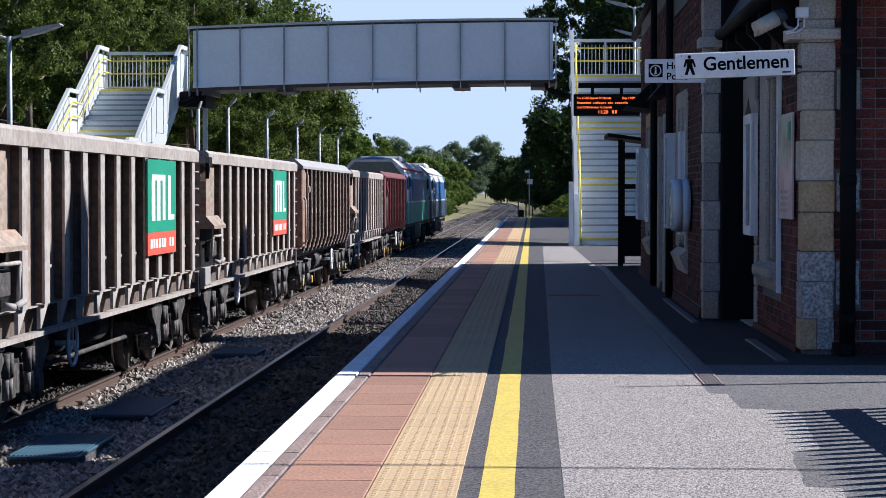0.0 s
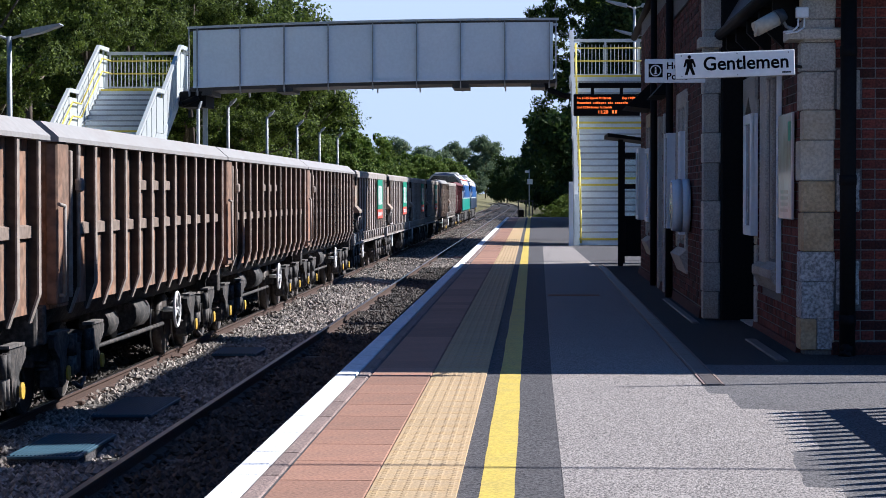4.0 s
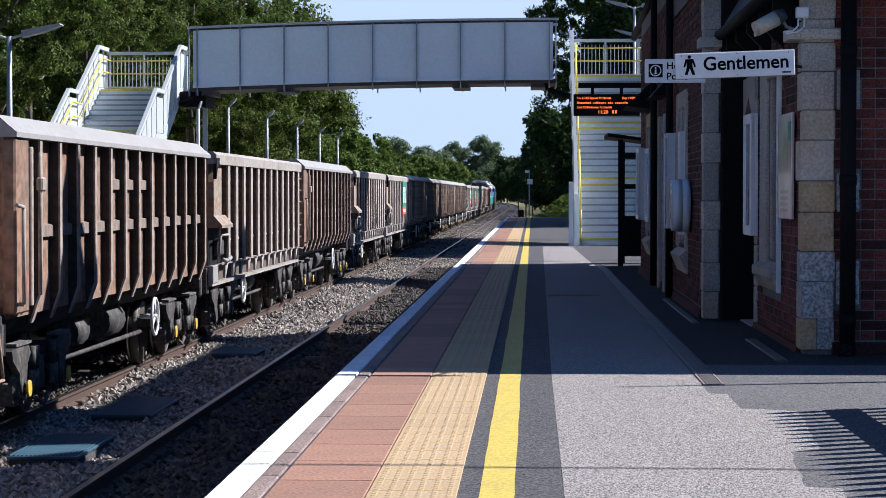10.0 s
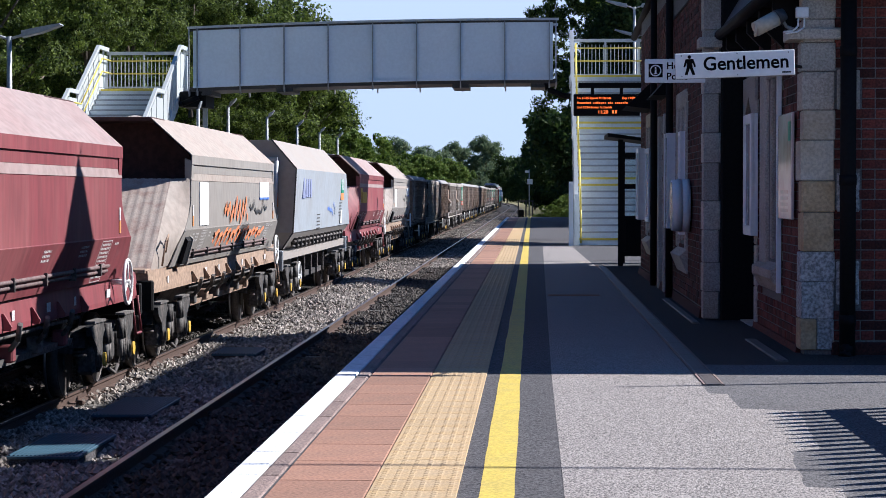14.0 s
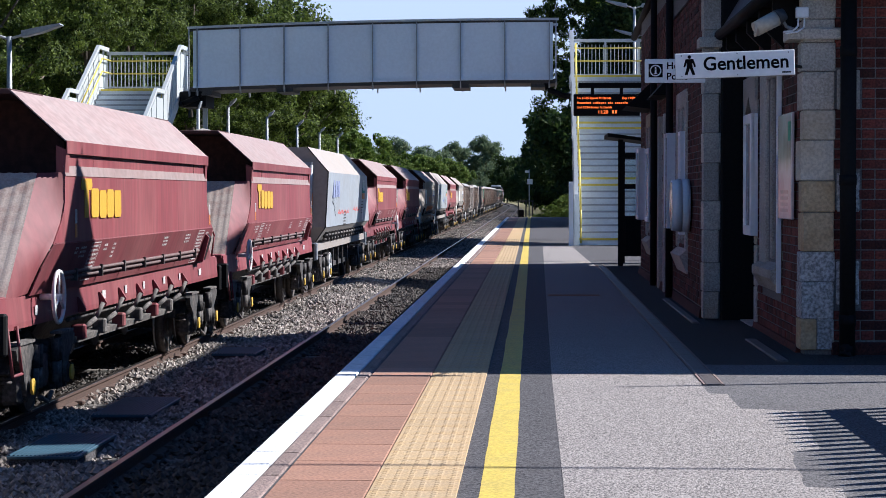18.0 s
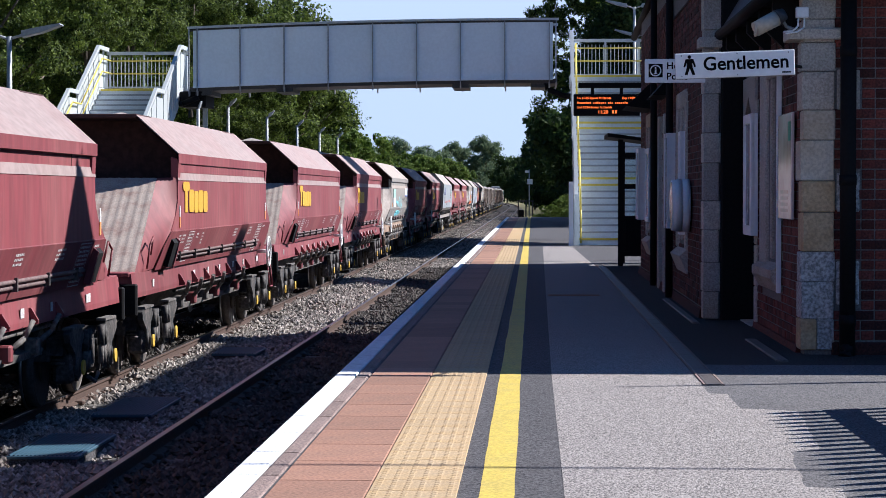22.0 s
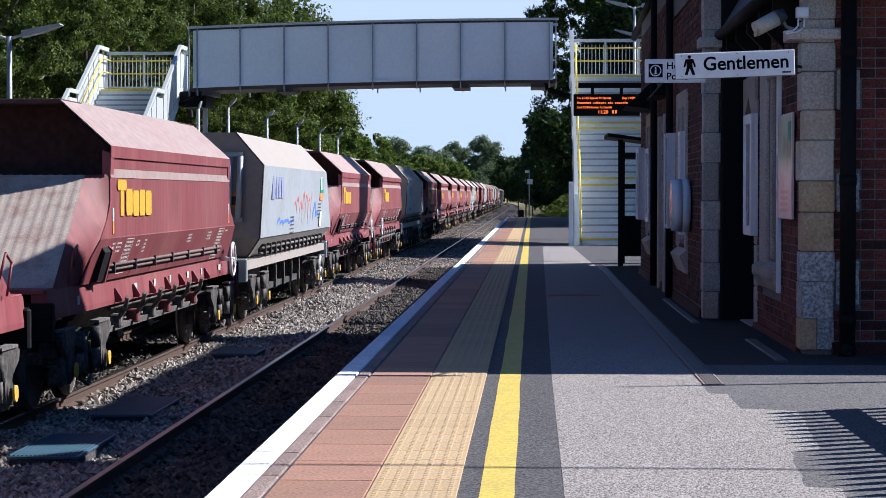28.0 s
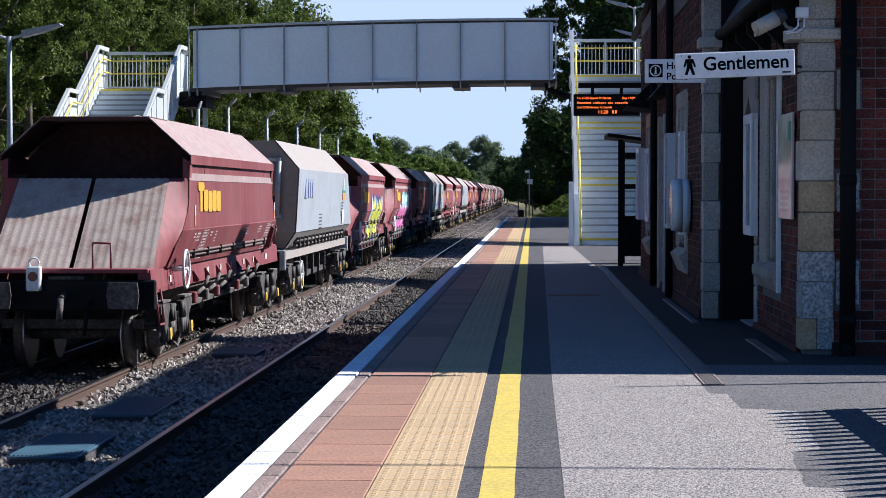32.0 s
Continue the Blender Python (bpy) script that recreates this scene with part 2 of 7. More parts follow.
M["sky_distance"].node_tree.nodes["Principled BSDF"].inputs["Base Color"].default_value = (0, 0, 0, 1)
# ---- building blocks ----
def empty(name, m=None):
    ob = new(name)
    ob.empty_display_size = 0.2
    if m is not None:
        ob.matrix_basis = m
    return ob


def mesh_of(name, bm, mats):
    me = bpy.data.meshes.new(name)
    bm.normal_update()
    bm.to_mesh(me)
    bm.free()
    for k in ([mats] if isinstance(mats, str) else mats):
        me.materials.append(M[k])
    return me


def part(name, bm, mats, parent=None, label="", m=None):
    """Links a bmesh (or a mesh) as one mesh object under a thing or under a part."""
    me = bm if isinstance(bm, bpy.types.Mesh) else mesh_of(name, bm, mats)
    ob = new(name, me)
    if parent is not None:
        ob.parent = parent
    if m is not None:
        ob.matrix_basis = m
    if label:
        tagged(ob, label)
    return ob


def box(bm, x0, x1, y0, y1, z0, z1, mat=0):
    vs = [bm.verts.new(c) for c in ((x0, y0, z0), (x1, y0, z0), (x1, y1, z0), (x0, y1, z0),
                                    (x0, y0, z1), (x1, y0, z1), (x1, y1, z1), (x0, y1, z1))]
    for q in ((3, 2, 1, 0), (4, 5, 6, 7), (0, 1, 5, 4), (1, 2, 6, 5), (2, 3, 7, 6), (3, 0, 4, 7)):
        f = bm.faces.new([vs[i] for i in q])
        f.material_index = mat
    return vs


def cube(x0, x1, y0, y1, z0, z1, bevel=0.0):
    bm = bmesh.new()
    box(bm, min(x0, x1), max(x0, x1), min(y0, y1), max(y0, y1), min(z0, z1), max(z0, z1))
    if bevel:
        bmesh.ops.bevel(bm, geom=bm.edges[:], offset=bevel, segments=1, affect="EDGES", clamp_overlap=True)
    return bm


def prism(points, a0, a1, axis="y", mat=0, bm=None):
    """Extrudes a closed outline along an axis. Outline pairs: (x, z) for y, (y, z) for x, (x, y) for z."""
    bm = bm or bmesh.new()

    def at(p, a):
        return (p[0], a, p[1]) if axis == "y" else (a, p[0], p[1]) if axis == "x" else (p[0], p[1], a)
    v0 = [bm.verts.new(at(p, a0)) for p in points]
    v1 = [bm.verts.new(at(p, a1)) for p in points]
    n = len(points)
    faces = [bm.faces.new(v0), bm.faces.new(v1[::-1])]
    for i in range(n):
        faces.append(bm.faces.new((v0[i], v1[i], v1[(i + 1) % n], v0[(i + 1) % n])))
    for f in faces:
        f.material_index = mat
    bmesh.ops.recalc_face_normals(bm, faces=faces)
    return bm


def rod(a, b, r, n=10, r2=None, bm=None, mat=0):
    """A round bar from a to b."""
    bm = bm or bmesh.new()
    a, b = Vector(a), Vector(b)
    d = (b - a).normalized()
    u = d.orthogonal().normalized()
    w = d.cross(u)
    r2 = r if r2 is None else r2
    ring = [[bm.verts.new(p + (u * math.cos(t) + w * math.sin(t)) * k) for t in (2 * math.pi * i / n for i in range(n))]
            for p, k in ((a, r), (b, r2))]
    fs = [bm.faces.new(ring[0][::-1]), bm.faces.new(ring[1])]
    for i in range(n):
        f = bm.faces.new((ring[0][i], ring[0][(i + 1) % n], ring[1][(i + 1) % n], ring[1][i]))
        f.smooth = True
        fs.append(f)
    for f in fs:
        f.material_index = mat
    return bm


def tube(points, r, n=8, bm=None):
    bm = bm or bmesh.new()
    for a, b in zip(points, points[1:]):
        rod(a, b, r, n, bm=bm)
    return bm


def ring(center, radius, thick, axis="x", n=28, k=8, bm=None):
    """A torus whose axis is given."""
    bm = bm or bmesh.new()
    c = Vector(center)
    rows = []
    for i in range(n):
        t = 2 * math.pi * i / n
        row = []
        for j in range(k):
            p = 2 * math.pi * j / k
            rr, h = radius + thick * math.cos(p), thick * math.sin(p)
            q = (h, rr * math.cos(t), rr * math.sin(t)) if axis == "x" else (rr * math.cos(t), h, rr * math.sin(t)) if axis == "y" else (rr * math.cos(t), rr * math.sin(t), h)
            row.append(bm.verts.new(c + Vector(q)))
        rows.append(row)
    for i in range(n):
        for j in range(k):
            f = bm.faces.new((rows[i][j], rows[(i + 1) % n][j], rows[(i + 1) % n][(j + 1) % k], rows[i][(j + 1) % k]))
            f.smooth = True
    bmesh.ops.recalc_face_normals(bm, faces=bm.faces[:])
    return bm


def sheet(quads, thick=0.0, bm=None):
    """Flat pieces given as corner lists, thickened if asked."""
    bm = bm or bmesh.new()
    for q in quads:
        bm.faces.new([bm.verts.new(p) for p in q])
    if thick:
        bmesh.ops.remove_doubles(bm, verts=bm.verts[:], dist=0.0005)
        bmesh.ops.recalc_face_normals(bm, faces=bm.faces[:])
        bmesh.ops.solidify(bm, geom=bm.faces[:], thickness=thick)
    return bm
# ---- ground, tracks, platforms ----
def along(profile, ys, x0, z0=0.0, closed=True):
    """Sweeps an outline of (x, z) along the line, bends included."""
    bm = bmesh.new()
    rows = [[bm.verts.new((x0 + bend(y)[0] + px, y, z0 + pz)) for px, pz in profile] for y in ys]
    n = len(profile)
    for a, b in zip(rows, rows[1:]):
        for i in range(n if closed else n - 1):
            j = (i + 1) % n
            bm.faces.new((a[i], a[j], b[j], b[i]))
    if closed:
        bm.faces.new(rows[0])
        bm.faces.new(rows[-1][::-1])
    bmesh.ops.recalc_face_normals(bm, faces=bm.faces[:])
    return bm


STEPS = [-40 + 10 * i for i in range(40)] + [360 + 20 * i for i in range(40)]

gm = bmesh.new()
gx = [-2500, -600, -200, -60, -30, -16, -9, -8.2, -1.2, 4, 14, 30, 60, 200, 600, 2500]
gy = [-1500, -300, -60, 0, 40, 80, 130, 160, 220, 300, 400, 550, 800, 1200, 2500, 4500]
gz = {-2500: 4, -600: 3, -200: 1, -60: 0.6, -30: 0.2, -16: -0.35, -9: -1.3, -8.2: -1.5, -1.2: -1.5, 4: -1.2, 14: -0.3, 30: 0.2, 60: 0.6, 200: 1, 600: 3, 2500: 4}
gv = [[gm.verts.new((x, y, gz[x] if 130 <= y else -1.5)) for x in gx] for y in gy]
for j in range(len(gy) - 1):
    for i in range(len(gx) - 1):
        gm.faces.new((gv[j][i], gv[j][i + 1], gv[j + 1][i + 1], gv[j + 1][i]))
ground = tagged(part("ground", gm, "grass"), "rough grass and earth beside the railway", "ground", kind="structure")

bed = along([(-8.1, -1.6), (-7.6, BED - 0.08), (-5.2, BED), (-4.7, BED + 0.02), (-4.2, BED), (-1.7, BED - 0.04), (-1.2, -1.6)], STEPS, 0.0)
tagged(part("ballast_bed", bed, "ballast"), "grey-brown stone ballast between and under the two tracks", "ballast", kind="structure")


def stones(name, count, x0, x1, y0, y1, seed, size=(0.024, 0.054), label="", mats="stones"):
    """Loose broken stones as one sheet of small chipped solids."""
    rng = np.random.default_rng(seed)
    base = np.array([(1, 0, 0), (0, 1, 0), (-1, 0, 0), (0, -1, 0), (0, 0, 0.8), (0, 0, -0.6)], float)
    tri = np.array([(0, 1, 4), (1, 2, 4), (2, 3, 4), (3, 0, 4), (1, 0, 5), (2, 1, 5), (3, 2, 5), (0, 3, 5)])
    u = rng.random(count)
    px = x0 + (x1 - x0) * rng.random(count)
    py = y0 + (y1 - y0) * u ** 1.5
    swell = 0.05 * np.sin(py * 0.9 + px * 1.3) * np.sin(px * 2.2 + 0.5) + 0.03 * np.sin(py * 2.3) + rng.normal(0, 0.022, count)
    swell = swell + 0.17 * np.exp(-((px + 4.7) / 0.42) ** 2) * np.clip(np.sin(py * 0.62 + 0.8), 0, 1) * (py > 48)
    s = size[0] + (size[1] - size[0]) * rng.random(count)
    s = s * (1 + (py - y0) / 160)
    turn = rng.random(count) * 6.283
    v = base[None] * (0.75 + 0.5 * rng.random((count, 6, 1))) * s[:, None, None]
    c, sn = np.cos(turn)[:, None], np.sin(turn)[:, None]
    tilt = rng.normal(0, 0.28, count)[:, None]
    x, y, z = v[..., 0], v[..., 1], v[..., 2]
    z2 = z + x * tilt
    vx, vy = x * c - y * sn, x * sn + y * c
    pts = np.stack((vx + px[:, None], vy + py[:, None], z2 + (BED + 0.03 + swell * 0.8)[:, None]), -1).reshape(-1, 3)
    fs = (tri[None] + 6 * np.arange(count)[:, None, None]).reshape(-1, 3)
    me = bpy.data.meshes.new(name)
    me.from_pydata(pts.tolist(), [], fs.tolist())
    me.materials.append(M[mats])
    ob = new(name, me)
    return tagged(ob, label, "ballast", kind="stuff")


stones("ballast_stones", 42000, -5.62, -3.8, 15, 75, 3, label="loose angular grey ballast stones between the tracks")
stones("ballast_stones", 26000, -3.7, -1.62, 15, 75, 4, label="loose ballast stones in the near track, darkened with painted shade", mats="stones_shaded")
stones("ballast_stones", 9000, -7.9, -5.75, 22, 60, 5, label="loose ballast stones in the far track, darkened with painted shade", mats="stones_shaded")

stones("ballast_stones", 9000, -5.62, -3.8, 75, 150, 6, (0.032, 0.06), label="loose grey ballast stones farther along the line")
stones("ballast_stones", 7000, -3.7, -1.62, 75, 150, 7, (0.032, 0.06), label="loose ballast stones farther along the near track")
stones("ballast_stones", 9000, -7.8, -1.62, 150, 300, 8, (0.032, 0.06), label="loose grey ballast stones along the distant line")

RAIL_SHAPE = [(-0.07, -0.155), (0.07, -0.155), (0.07, -0.145), (0.012, -0.12), (0.012, -0.045), (0.036, -0.03), (0.036, 0.0),
              (-0.036, 0.0), (-0.036, -0.03), (-0.012, -0.045), (-0.012, -0.12), (-0.07, -0.145)]


def track(name, centre, shine, label):
    t = empty(name)
    tagged(t, label, "railway track", kind="structure")
    for side in (-1, 1):
        r = part("rail", along(RAIL_SHAPE, STEPS, centre + side * 0.7535, RAIL), "rail_rust", t)
        part("running_surface", along([(-0.03, 0.0), (0.03, 0.0), (0.028, 0.003), (-0.028, 0.003)], STEPS, centre + side * 0.7535, RAIL), "rail_top", t, "bright worn rail head")
    sl = bmesh.new()
    box(sl, -1.25, 1.25, -0.13, 0.13, -0.2, -0.02)
    bmesh.ops.bevel(sl, geom=sl.edges[:], offset=0.02, segments=1, affect="EDGES")
    me = mesh_of("sleeper", sl, "sleeper")
    clip = cube(-0.13, 0.13, -0.06, 0.06, -0.02, 0.035, 0.015)
    cm = mesh_of("rail_clip", clip, "rail_rust")
    for i in range(45):
        y = 16.0 + 0.68 * i
        s = part("sleeper", me, None, t, m=pose(centre, y, RAIL - 0.155))
        for side in (-1, 1):
            part("rail_clip", cm, None, s, m=pose(side * 0.7535, 0, 0.0))
    rest = bmesh.new()
    for i in range(420):
        y = 16.0 + 0.68 * (45 + i)
        b = centre + bend(y)[0]
        box(rest, b - 1.25, b + 1.25, y - 0.13, y + 0.13, RAIL - 0.35, RAIL - 0.155)
    tagged(part("far_sleepers", rest, "sleeper", t), kind="stuff")
    return t


track("track_near", TRACK_NEAR, 1, "rusty plain line beside the platform, on concrete sleepers")
track("track_far", TRACK_FAR, 1, "rusty line on concrete sleepers under the goods train")

# near platform: coping, tactile paving, yellow line, asphalt
EDGE = -1.49
END = 131.0
pw = bmesh.new()
box(pw, EDGE + 0.10, 40.0, -30.0, END, -1.6, -0.010)
tagged(part("platform", pw, "asphalt_dark"), "raised station platform of dark asphalt with a paved edge", "platform", kind="structure")
face = part("platform_wall", cube(EDGE + 0.06, EDGE + 0.10, -30, END, -1.6, -0.07), "brick")
tagged(face, "dark brick platform wall under the coping", "wall", kind="structure")


def slabs(name, x0, x1, y0, y1, step, mats, parent, gap=0.008, z=0.0, thick=0.05, limit=140, soft=0.006):
    bm = cube(x0, x1, gap / 2, step - gap / 2, -thick, 0.0, soft)
    me = mesh_of(name, bm, mats)
    n = int((y1 - y0) / step)
    for i in range(min(n, limit)):
        part(name, me, None, parent, m=pose(0, y0 + i * step, z + 0.002 * math.sin(i * 12.9)))
    if n > limit:
        bm = bmesh.new()
        for i in range(limit, n):
            box(bm, x0, x1, y0 + i * step + gap / 2, y0 + (i + 1) * step - gap / 2, z - thick, z)
        tagged(part(name, bm, mats, parent), kind="stuff")


edge = tagged(empty("platform_edge"), "white-painted coping kerb with brown edge slabs behind it", "platform edge", kind="structure")
part("bedding", cube(EDGE + 0.02, -0.9, -4, END, -0.09, -0.045), "joint", edge)
slabs("edge_kerb", EDGE, -1.335, -3.5, END - 2, 0.95, "white_line", edge, 0.003, 0.004, 0.08, 120, 0.007)
slabs("kerb_back", -1.331, -1.235, -3.5, END - 2, 0.95, "kerb", edge, 0.012, 0.0, 0.06, 120, 0.01)
slabs("coping_slab", -1.222, -0.765, -3.12, END - 2, 0.76, "coping", edge, 0.004, 0.0, 0.06, 122, 0.006)

tact = tagged(empty("tactile_strip"), "buff tactile paving strip with rows of blisters along the platform", "tactile paving", kind="structure")
part("bedding", cube(-0.762, -0.338, -4, END, -0.09, -0.045), "joint", tact)
tb = cube(-0.758, -0.345, 0.0015, 0.3985, -0.05, 0.0, 0.002)
for i in range(6):
    for j in range(6):
        cx, cy = -0.758 + 0.0345 + 0.0688 * i, 0.036 + 0.0656 * j
        top = [tb.verts.new((cx + 0.012 * math.cos(a), cy + 0.023 * math.sin(a), 0.0024)) for a in (k * math.pi / 3 for k in range(6))]
        low = [tb.verts.new((cx + 0.019 * math.cos(a), cy + 0.0315 * math.sin(a), 0.0)) for a in (k * math.pi / 3 for k in range(6))]
        tb.faces.new(top)
        for k in range(6):
            tb.faces.new((low[k], low[(k + 1) % 6], top[(k + 1) % 6], top[k]))
tm = mesh_of("tactile_slab", tb, "tactile")
for i in range(175):
    part("tactile_slab", tm, None, tact, m=pose(0, -3.0 + 0.4 * i, 0.0))
tagged(part("far_tactile", cube(-0.758, -0.345, 67.0, END - 1, -0.05, 0.0), "tactile", tact), kind="stuff")


def wavy(x0, x1, y0, y1, z, seed, amp, step=0.35, taper=None):
    """A thin painted or laid strip with uneven edges."""
    rng = random.Random(seed)
    bm = bmesh.new()
    rows = []
    y, a, b = y0, 0.0, 0.0
    while y < y1:
        a, b = 0.6 * a + rng.uniform(-amp, amp), 0.6 * b + rng.uniform(-amp, amp)
        rows.append([bm.verts.new((x0 + a, y, z)), bm.verts.new((x1 + b, y, z))])
        y += step * (1 + max(0, y) / 25)
    for p, q in zip(rows, rows[1:]):
        bm.faces.new((p[0], p[1], q[1], q[0]))
    return bm


tagged(part("yellow_line", wavy(-0.242, -0.085, -4, END - 0.5, -0.0085, 5, 0.004), "yellow_line"), "worn yellow safety line painted along the platform", "painted line", kind="structure")
# pale gritty surface in the foreground with a stepped, broken edge to the greyer ground by the building
tagged(part("asphalt_ground", cube(1.2, 9.0, -30.0, 17.95, -0.3, -0.0092), "asphalt_grey"), "mid-grey asphalt beside the building's end", "asphalt", kind="structure")
# runs on unseen behind the eye, added for more bounced sunlight
PALE = [(0.15, -30.0), (1.42, -30.0), (1.43, 9.98), (1.463, 10.42), (1.30, 10.46), (1.39, 11.85), (1.565, 12.04), (1.70, 14.13), (1.35, 14.28), (1.357, 15.3),
        (1.235, 15.36), (1.235, 17.0), (0.15, 17.0)]
rng_p = random.Random(12)
ragged = []
for (ax, ay), (bx, by) in zip(PALE, PALE[1:] + PALE[:1]):
    ragged.append((ax, ay))
    n = int(math.hypot(bx - ax, by - ay) / 0.12) if ax > 0.5 and bx > 0.5 and by > 0 and ay > 0 else 0
    for k in range(1, n):
        f = k / n
        ragged.append((ax + (bx - ax) * f + rng_p.uniform(-0.012, 0.012), ay + (by - ay) * f + rng_p.uniform(-0.03, 0.03)))
tagged(part("pale_asphalt", prism(ragged, -0.012, -0.0080, "z"), "asphalt_pale"), "pale sunlit gritty asphalt with a broken stepped edge", "asphalt", kind="structure")
# unseen reflecting ground, added to brighten surfaces facing the eye
tagged(part("pale_asphalt", prism([(1.421, -30.0), (12.0, -30.0), (12.0, 8.9), (1.421, 8.9)], -0.012, -0.0084, "z"), "asphalt_pale"), "pale asphalt added out of view to bounce sunlight forward", "asphalt", kind="structure")
tagged(part("pale_asphalt", prism([(0.15, 17.004), (1.235, 17.004), (1.25, 40.0), (1.15, 47.0), (1.05, 58.0), (0.28, 58.0)], -0.013, -0.0082, "z"), "asphalt_pale"), "pale asphalt walkway along the platform", "asphalt", kind="structure")

drain = tagged(empty("drain_channel"), "long slotted drain cover with metal edges sunk along the platform", "drain", kind="structure")
for i in range(36):
    part("drain_cover", cube(1.262, 1.378, 16.0 + 0.75 * i, 16.0 + 0.75 * i + 0.735, -0.06, -0.001, 0.004), "drain_iron", drain)
for x in (1.244, 1.380):
    part("drain_edge", cube(x, x + 0.016, 16.0, 43.0, -0.06, -0.002), "kerb", drain)
for x0, x1, y0, y1 in ((1.71, 1.79, 23.6, 29.2), (2.02, 2.12, 18.3, 21.8)):
    for k in range(int((y1 - y0) / 0.9)):
        part("kerb_strip", cube(x0, x1, y0 + 0.9 * k, y0 + 0.9 * k + 0.88, -0.06, 0.006, 0.006), "drain_iron", drain)

tagged(part("paving_patch", cube(0.22, 0.92, 29.9, 30.3, -0.06, -0.004, 0.003), "patch_brown"), "narrow red-brown patch let into the asphalt", "paving patch", kind="structure")
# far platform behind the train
# laid only over the shaded ground by the wall, shade in its colour
tagged(part("asphalt_ground", cube(1.40, 4.0, 17.954, 42.2, -0.3, -0.0088), "asphalt_black"), "asphalt along the foot of the building, darkened with painted shade", "asphalt", kind="structure")
# pale top and unseen near length added for bounced light
fp = tagged(part("platform_far", cube(-14.0, -7.95, -30, 125, -1.6, 0.0), "asphalt_pale"), "far station platform behind the train", "platform", kind="structure")

# sky behind the far woods
tagged(part("sky_backdrop", cube(-1500, 1500, 3600, 3602, -60, 900), "sky_distance"), "clear pale blue summer sky", "sky", kind="structure")
# ---- goods train: local x to the platform, y towards the front, z up from the rail ----
def build_bogie(thing, y, yellow=True):
    bg = part("bogie", BOGIE[0], None, thing, m=pose(0, y, 0))
    for yy in (-0.95, 0.95):
        part("axle", BOGIE[5], None, bg, m=pose(0, yy, 0.46))
        for side in (1, -1):
            part("wheel", BOGIE[1], None, bg, m=pose(side * 0.76, yy, 0.46, 0, 0, 0 if side > 0 else 180))
            if side < 0:
                continue
            part("axlebox", BOGIE[2], None, bg, m=pose(side * 1.06, yy, 0.46, 0, 0, 0 if side > 0 else 180))
            if yellow:
                part("axle_cap", BOGIE[3], None, bg, m=pose(side * 1.09, yy, 0.46, 0, 0, 0 if side > 0 else 180))
            for d in (-0.21, 0.21):
                part("spring", BOGIE[4], None, bg, m=pose(side * 1.05, yy + d, 0.5))
    return bg


